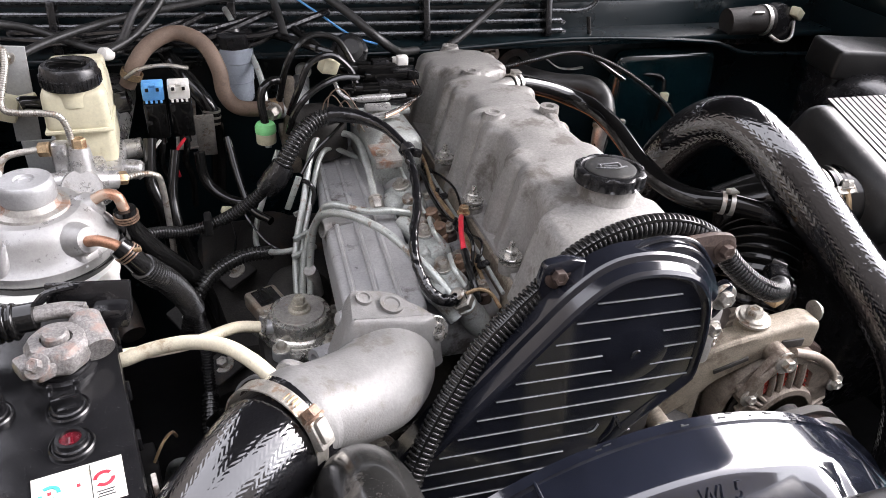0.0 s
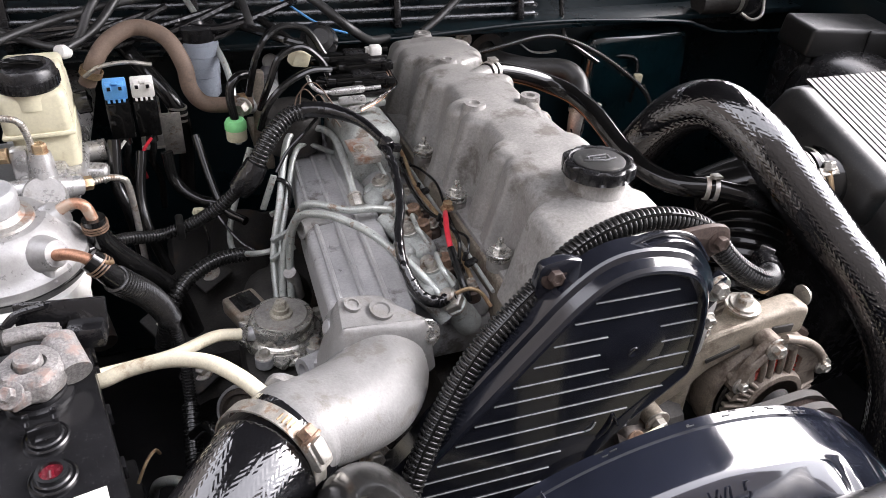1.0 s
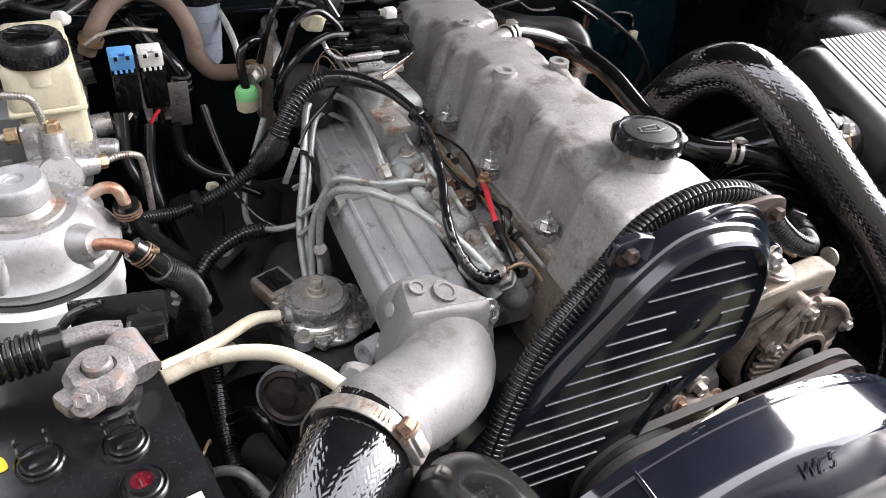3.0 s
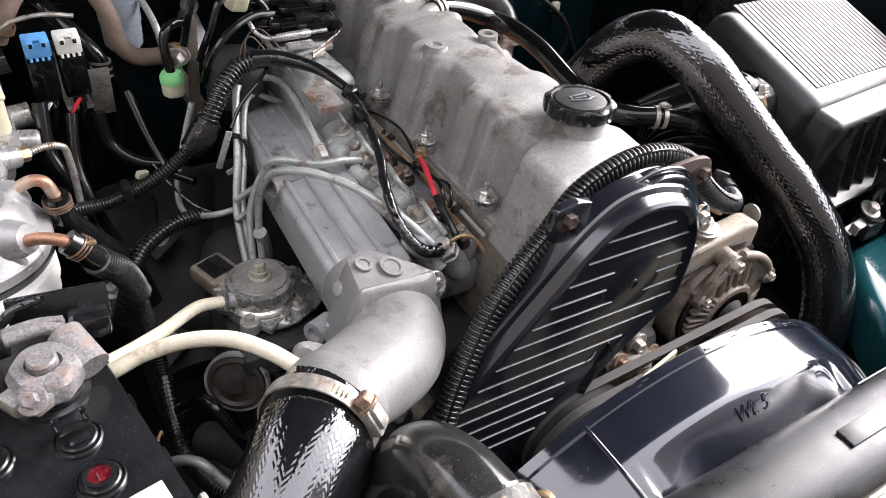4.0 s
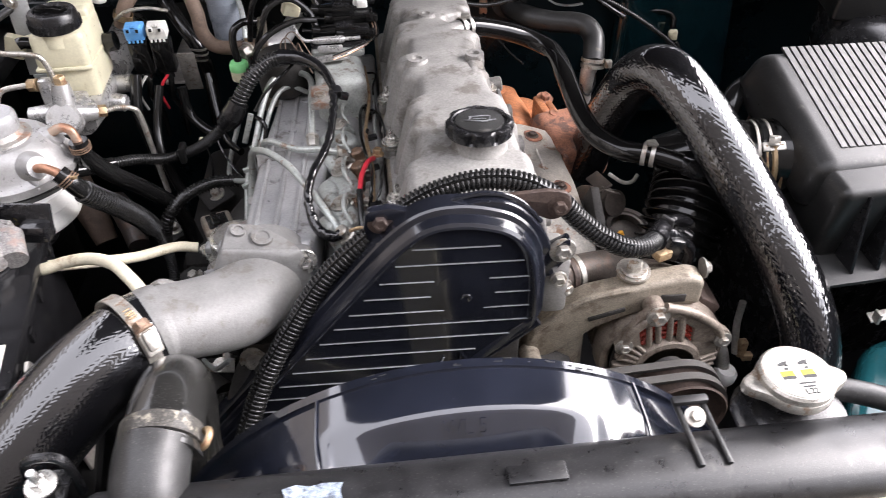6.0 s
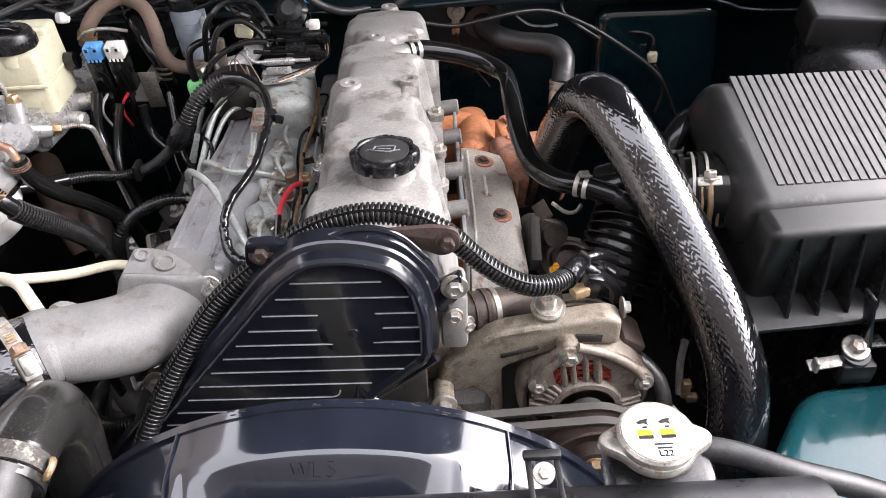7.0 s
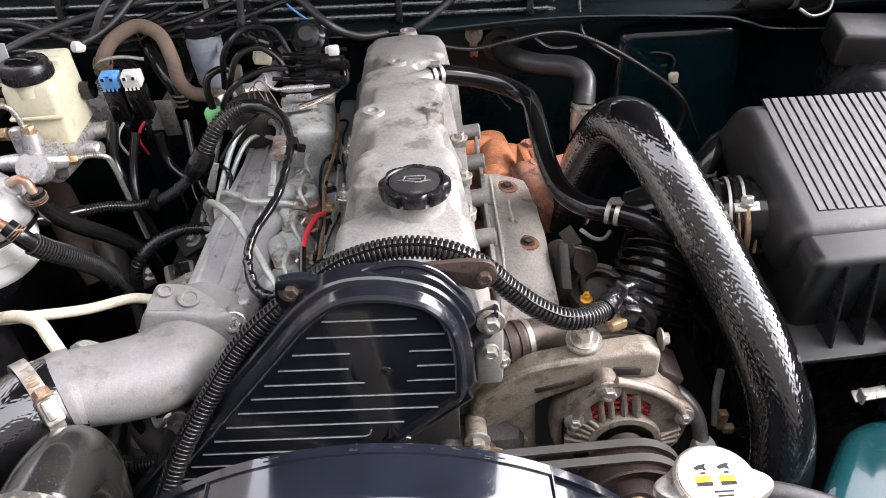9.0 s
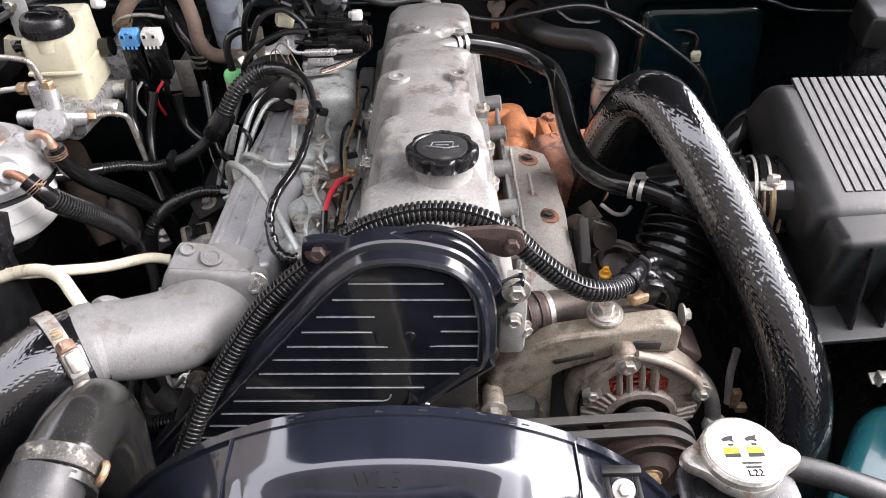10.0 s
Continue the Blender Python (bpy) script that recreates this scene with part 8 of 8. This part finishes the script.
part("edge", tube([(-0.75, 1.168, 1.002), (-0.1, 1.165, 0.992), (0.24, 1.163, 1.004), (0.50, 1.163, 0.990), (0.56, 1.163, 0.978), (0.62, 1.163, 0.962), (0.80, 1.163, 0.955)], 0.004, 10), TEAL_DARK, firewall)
solo("bonnet_cable", tube([(-0.26, 1.19, 1.13), (-0.175, 1.125, 1.078), (-0.125, 1.095, 1.040), (-0.085, 1.125, 1.008), (-0.045, 1.165, 0.995), (-0.01, 1.19, 0.99)], 0.0068, 12, 8), RUBBER_GREY, "grey-black cable sweeping down to the engine", "cable")
solo("bonnet_cable", tube([(0.005, 1.14, 1.010), (0.03, 1.15, 1.022), (0.07, 1.17, 1.045), (0.13, 1.19, 1.085)], 0.0062, 12, 8), RUBBER_GREY, "grey-black cable rising behind the engine", "cable")
solo("blue_wire", tube([(-0.27, 1.2, 1.10), (-0.21, 1.16, 1.065), (-0.16, 1.13, 1.035), (-0.12, 1.12, 1.022)], 0.0018, 8, 8), BLUE, "thin blue wire on the firewall", "wire")
for k in range(9):
    x0 = -0.70 + 0.03 * k
    solo("loom_wire", tube([(x0, 1.20, 1.02 + 0.006 * (k % 4)), (x0 + 0.08, 1.14, 1.03 + 0.008 * (k % 3)), (x0 + 0.16, 1.11, 1.045 - 0.006 * (k % 4)), (x0 + 0.27, 1.15, 1.05 + 0.008 * (k % 3))], 0.003 + 0.0012 * (k % 3), 8, 8), TAPE if k % 3 else CONDUIT, "black loom wire behind the reservoir", "wire", "loom wires")
for pts, mat in (([(-0.66, 0.97, 1.03), (-0.58, 1.05, 1.06), (-0.47, 1.12, 1.075), (-0.30, 1.18, 1.088)], RUBBER_GREY), ([(-0.70, 1.05, 1.10), (-0.60, 1.10, 1.07), (-0.50, 1.07, 1.045), (-0.46, 1.09, 1.09), (-0.42, 1.15, 1.13)], RUBBER_GREY), ([(-0.50, 1.052, 1.048), (-0.46, 1.09, 1.062), (-0.42, 1.14, 1.10), (-0.38, 1.19, 1.16)], RUBBER_GREY), ([(-0.29, 1.20, 1.12), (-0.27, 1.15, 1.08), (-0.262, 1.10, 1.045)], RUBBER_GREY)):
    solo("cable", tube(pts, 0.0055, 12, 8), mat, "grey cable crossing the firewall", "cable", "firewall cables")
solo("end_stopper", lathe([(0.007, -0.008), (0.009, 0.0), (0.008, 0.008), (0, 0.011)], (-0.500, 1.052, 1.046), (-0.5, -0.6, 0.3), 20), WHITE, "small white plastic cable end stopper", "stopper")
solo("white_grommet", lathe([(0.013, 0), (0.013, 0.006), (0.010, 0.009), (0, 0.010)], (-0.226, 1.20, 0.957), (0, -1, 0.2), 28), WHITE, "round white plastic grommet on the firewall", "grommet")
horn = thing("round_unit", (-0.165, 1.10, 1.0), "round dark sensor body behind the engine", "sensor")
part("body", lathe([(0.028, 0), (0.028, 0.05), (0.02, 0.056), (0.018, 0.06), (0, 0.06)], (-0.165, 1.15, 0.985), (0, -0.7, 0.6), 28), PLASTIC, horn)
part("cap", lathe([(0.020, 0.058), (0.012, 0.066), (0, 0.066)], (-0.165, 1.15, 0.985), (0, -0.7, 0.6), 24), RUBBER_GREY, horn)

# wiper motor, fuse box, dome
wiper = thing("wiper_motor", (0.63, 1.19, 0.95), "black wiper motor with a bright label and bracket", "motor")
part("can", tube([(0.555, 1.175, 1.020), (0.60, 1.172, 1.022), (0.645, 1.17, 1.024)], [0.024, 0.026, 0.026], 28), GRIME, wiper)
part("gear_case", lathe([(0.035, 0), (0.038, 0.012), (0.034, 0.028), (0.012, 0.034), (0, 0.034)], (0.665, 1.19, 1.012), (0.1, -1, 0.2), 32), PLASTIC, wiper)
part("label", rbox((0.602, 1.152, 1.040), (0.022, 0.003, 0.012), 0.0005, (40, 0, 0)), SHIELD, wiper)
part("strap", ring((0.630, 1.170, 1.023), (1, 0, 0), 0.0265, 0.0285, 0.008, 28), SHIELD, wiper)
part("plug", rbox((0.700, 1.165, 1.035), (0.026, 0.02, 0.018), 0.003, (0, 30, 20)), RESERVOIR, wiper)
part("wire", tube([(0.64, 1.15, 1.0), (0.66, 1.14, 0.990), (0.69, 1.15, 0.995), (0.70, 1.165, 1.02)], 0.003, 8), SHIELD, wiper)
part("foot", rbox((0.63, 1.20, 0.985), (0.12, 0.05, 0.02), 0.004), PLASTIC, wiper)
fuse = thing("fuse_box", (0.70, 1.02, 0.85), "black plastic fuse box with a dusty lid", "fuse box")
part("lid", rbox((0.689, 0.970, 1.016), (0.158, 0.098, 0.048), 0.007, (0, 0, -13), 3, 0.95), SATIN, fuse)
part("lid_seam", rbox((0.700, 0.918, 1.014), (0.002, 0.004, 0.050), 0.0005, (0, 0, -13)), PLASTIC, fuse)
part("base", rbox((0.690, 0.972, 0.900), (0.146, 0.088, 0.190), 0.008, (0, 0, -13)), PLASTIC, fuse)
dome = thing("intake_dome", (0.66, 0.92, 0.85), "round black plastic intake dome behind the air box", "air duct")
part("dome", lathe([(0.095, 0.86), (0.097, 0.93), (0.092, 0.968), (0.078, 0.995), (0.05, 1.013), (0.02, 1.019), (0, 1.020)], (0.672, 0.900, -0.012), seg=48), PLASTIC, dome)
part("foot", lathe([(0.05, 0.70), (0.06, 0.87), (0, 0.87)], (0.672, 0.900, 0), seg=24), PLASTIC, dome)

# lower right: bellows duct, sensor, pipes, tab on the body shelf
bell = thing("bellows_duct", (0.25, 0.65, 0.72), "black rubber bellows duct to the turbocharger", "duct")
BELLOWS = spline([(0.330, 0.735, 0.893), (0.311, 0.690, 0.882), (0.287, 0.652, 0.850), (0.266, 0.626, 0.802), (0.248, 0.606, 0.740)], 10)
part("sleeve", tube(BELLOWS, 0.042, 32, 1), RUBBER, bell, smooth=60)
for k in range(1, len(BELLOWS) - 1, 2):
    part("fold", lathe([(0.040, -0.0045), (0.052, -0.0018), (0.0545, -0.0012), (0.0552, 0), (0.0545, 0.0012), (0.052, 0.0018), (0.040, 0.0045)], BELLOWS[k], BELLOWS[k + 1] - BELLOWS[k - 1], 48), RUBBER, bell, smooth=60)
sens = thing("temperature_sensor", (0.205, 0.66, 0.79), "small sensor with a bright orange plug", "sensor")
part("plug", join(lathe([(0.0065, 0), (0.008, 0.002), (0.008, 0.004), (0.0055, 0.006), (0.0045, 0.011), (0, 0.012)], (0.206, 0.655, 0.832), (0, -0.1, 1), 20), rbox((0.206, 0.654, 0.845), (0.006, 0.005, 0.004), 0.001)), ORANGE, sens, "orange plug")
part("stem", lathe([(0.0065, -0.05), (0.0065, 0), (0, 0)], (0.206, 0.655, 0.833), (0, -0.1, 1), 16), CAST_TAN, sens)
part("body", rbox((0.195, 0.655, 0.775), (0.06, 0.05, 0.03), 0.006), CAST_DARK, sens)
hsg = thing("thermostat_housing", (0.11, 0.56, 0.78), "stained coolant housing with a clamped brown hose", "coolant housing")
part("hose", tube([(0.075, 0.545, 0.870), (0.11, 0.555, 0.868), (0.15, 0.575, 0.855), (0.19, 0.60, 0.835)], 0.023, 24), CAST_BROWN, hsg)
for x, y, z in ((0.093, 0.549, 0.869), (0.106, 0.5535, 0.8685), (0.116, 0.5575, 0.866)):
    part("clamp", ring((x, y, z), (1, 0.3, -0.08), 0.0232, 0.0252, 0.006, 32), STEEL if x > 0.11 else BROWN_IRON, hsg)
part("flange", rbox((0.070, 0.50, 0.925), (0.028, 0.05, 0.075), 0.006), CAST, hsg)
part("stud", bolt_mesh((0.082, 0.486, 0.915), (0.6, -1, 0), 0.007, 1.4, 1.0), STEEL, hsg)
part("stud", bolt_mesh((0.070, 0.472, 0.942), (0, -1, 0), 0.007, 1.3, 1.0), STEEL, hsg)
part("plug", rbox((0.135, 0.56, 0.835), (0.03, 0.03, 0.03), 0.006), GRIME, hsg)
solo("dark_bracket", join(rbox((0.183, 0.70, 0.845), (0.014, 0.07, 0.03), 0.003, (20, 10, 0)), rbox((0.175, 0.73, 0.825), (0.04, 0.02, 0.03), 0.004, (0, 20, 15))), GRIME, "dark brown iron bracket beside the shield", "bracket")
plug_end = thing("conduit_plug", (0.20, 0.54, 0.92), "black taped connector at the conduit end with pale wires", "connector")
part("boot", tube([(0.190, 0.520, 0.941), (0.204, 0.540, 0.937), (0.215, 0.560, 0.928)], [0.013, 0.0115, 0.010], 16), TAPE, plug_end)
part("branch", tube([(0.212, 0.555, 0.930), (0.232, 0.555, 0.915), (0.255, 0.560, 0.890), (0.262, 0.57, 0.86)], 0.007, 12), TAPE, plug_end)
part("branch", tube([(0.212, 0.556, 0.932), (0.238, 0.575, 0.925), (0.262, 0.590, 0.905)], 0.006, 12), TAPE, plug_end)
part("socket", join(rbox((0.226, 0.548, 0.905), (0.020, 0.018, 0.030), 0.003, (0, 15, 0)), rbox((0.250, 0.575, 0.900), (0.026, 0.014, 0.016), 0.003, (0, 30, 20))), PLASTIC, plug_end)
part("tie", join(rbox((0.218, 0.556, 0.936), (0.004, 0.016, 0.014), 0.001, (0, 0, 30)), rbox((0.236, 0.560, 0.918), (0.010, 0.004, 0.003), 0.001, (0, 20, 40)), rbox((0.252, 0.566, 0.908), (0.012, 0.004, 0.003), 0.001, (10, 30, -20))), RUBBER_GREY, plug_end)
ac = thing("coolant_pipe", (0.34, 0.58, 0.60), "pale aluminium pipe with a brass clip beside the alternator", "pipe")
part("pipe", tube([(0.285, 0.60, 0.735), (0.315, 0.590, 0.728), (0.338, 0.575, 0.705), (0.348, 0.560, 0.67), (0.35, 0.55, 0.62)], 0.010, 16), SHIELD, ac)
part("fitting", lathe([(0.014, 0), (0.016, 0.006), (0.016, 0.016), (0.012, 0.022), (0, 0.022)], (0.350, 0.553, 0.648), (0.05, -0.1, 1), 20), WHITE, ac)
part("clip", join(rbox((0.375, 0.570, 0.690), (0.012, 0.012, 0.03), 0.003), rbox((0.384, 0.566, 0.676), (0.014, 0.01, 0.012), 0.002)), BRASSY, ac)
part("post", tube([(0.368, 0.59, 0.76), (0.367, 0.585, 0.72), (0.368, 0.57, 0.68)], 0.005, 10), SHIELD, ac)
overflow = solo("overflow_hose", tube([(0.256, 0.292, 0.955), (0.288, 0.285, 0.953), (0.335, 0.270, 0.945), (0.40, 0.262, 0.925), (0.50, 0.25, 0.88), (0.60, 0.25, 0.82)], 0.0105, 16, 8), RUBBER_GREY, "grey rubber overflow hose from the filler neck", "hose")
shelf_tab = thing("wing_bracket", (0.50, 0.50, 0.79), "black steel bracket with a bolt on the teal shelf", "bracket")
part("tab", join(rbox((0.500, 0.498, 0.812), (0.05, 0.014, 0.003), 0.001, (20, -10, 0)), rbox((0.480, 0.492, 0.815), (0.004, 0.012, 0.016), 0.001)), STEEL, shelf_tab)
part("fork", join(rbox((0.535, 0.512, 0.86), (0.004, 0.02, 0.09), 0.001, (0, -14, 0)), rbox((0.545, 0.515, 0.825), (0.04, 0.02, 0.004), 0.001)), PLASTIC, shelf_tab)
bolt(shelf_tab, (0.528, 0.505, 0.826), (0, -0.4, 1), s=0.009)
part("rubber", lathe([(0.016, 0), (0.018, 0.008), (0.016, 0.016), (0, 0.016)], (0.528, 0.505, 0.808), (0, -0.3, 1), 20), RUBBER, shelf_tab)
part("stand", rbox((0.53, 0.50, 0.80), (0.04, 0.03, 0.03), 0.004), BLACKOUT, shelf_tab)
solo("vacuum_elbow", tube([(0.45, 0.840, 0.94), (0.415, 0.803, 0.968), (0.382, 0.770, 0.976), (0.363, 0.749, 0.962), (0.356, 0.738, 0.93), (0.355, 0.735, 0.87)], 0.0150, 20, 8), RUBBER, "black rubber elbow hose beside the air box", "hose")
sn2 = thing("elbow_clamp", (0.364, 0.734, 0.90), "steel clamp rings on the rubber elbow", "clamp")
for z in (0.958, 0.945):
    part("band", ring((0.359 if z > 0.95 else 0.3575, 0.7425 if z > 0.95 else 0.7405, z), (0.12, 0.15, 1), 0.0152, 0.0170, 0.005, 28), STEEL, sn2)
# radiator cap print
for k, x in enumerate((0.2165, 0.2335)):
    part("pictogram", rbox((x, 0.288, 0.9848), (0.011, 0.0065, 0.0004), 0), YELLOW, cap)
    part("pictogram", rbox((x, 0.2845, 0.9850), (0.011, 0.003, 0.0004), 0), RUBBER_GREY, cap)
    part("pictogram", prism([(x - 0.0045, 0.2985), (x - 0.001, 0.3005), (x + 0.005, 0.3015), (x + 0.0035, 0.2985), (x + 0.0042, 0.2955), (x + 0.001, 0.2975), (x - 0.003, 0.2965)], 0.9848, 0.9852, "z", 0), RUBBER_GREY, cap)
    part("pictogram", rbox((x + 0.001, 0.2935, 0.9850), (0.0035, 0.0016, 0.0004), 0), RUBBER_GREY, cap)
for k in range(2):
    part("print_bar", rbox((0.228, 0.278 - 0.0035 * k, 0.9848), (0.014 - 0.003 * k, 0.0014, 0.0004), 0), RUBBER_GREY, cap)
part("code", letters("L22", 0.0075, 0.0003, Matrix.Translation((0.228, 0.2695, 0.9849))), RUBBER, cap)
# stickers and tape on the radiator
torn = [(-0.198, 0.221), (-0.190, 0.2195), (-0.176, 0.2215), (-0.163, 0.2195), (-0.152, 0.2225), (-0.1535, 0.230), (-0.1515, 0.2355), (-0.166, 0.2365), (-0.176, 0.2345), (-0.186, 0.237), (-0.1965, 0.2345), (-0.194, 0.228)]
part("tape", prism(torn, 0.9622, 0.9632, "z", 0), FOIL, radiator, "torn pale blue and silver tape")
radiator.location.z += 0.010
cap.location += Vector((-0.009, -0.012, 0.013))
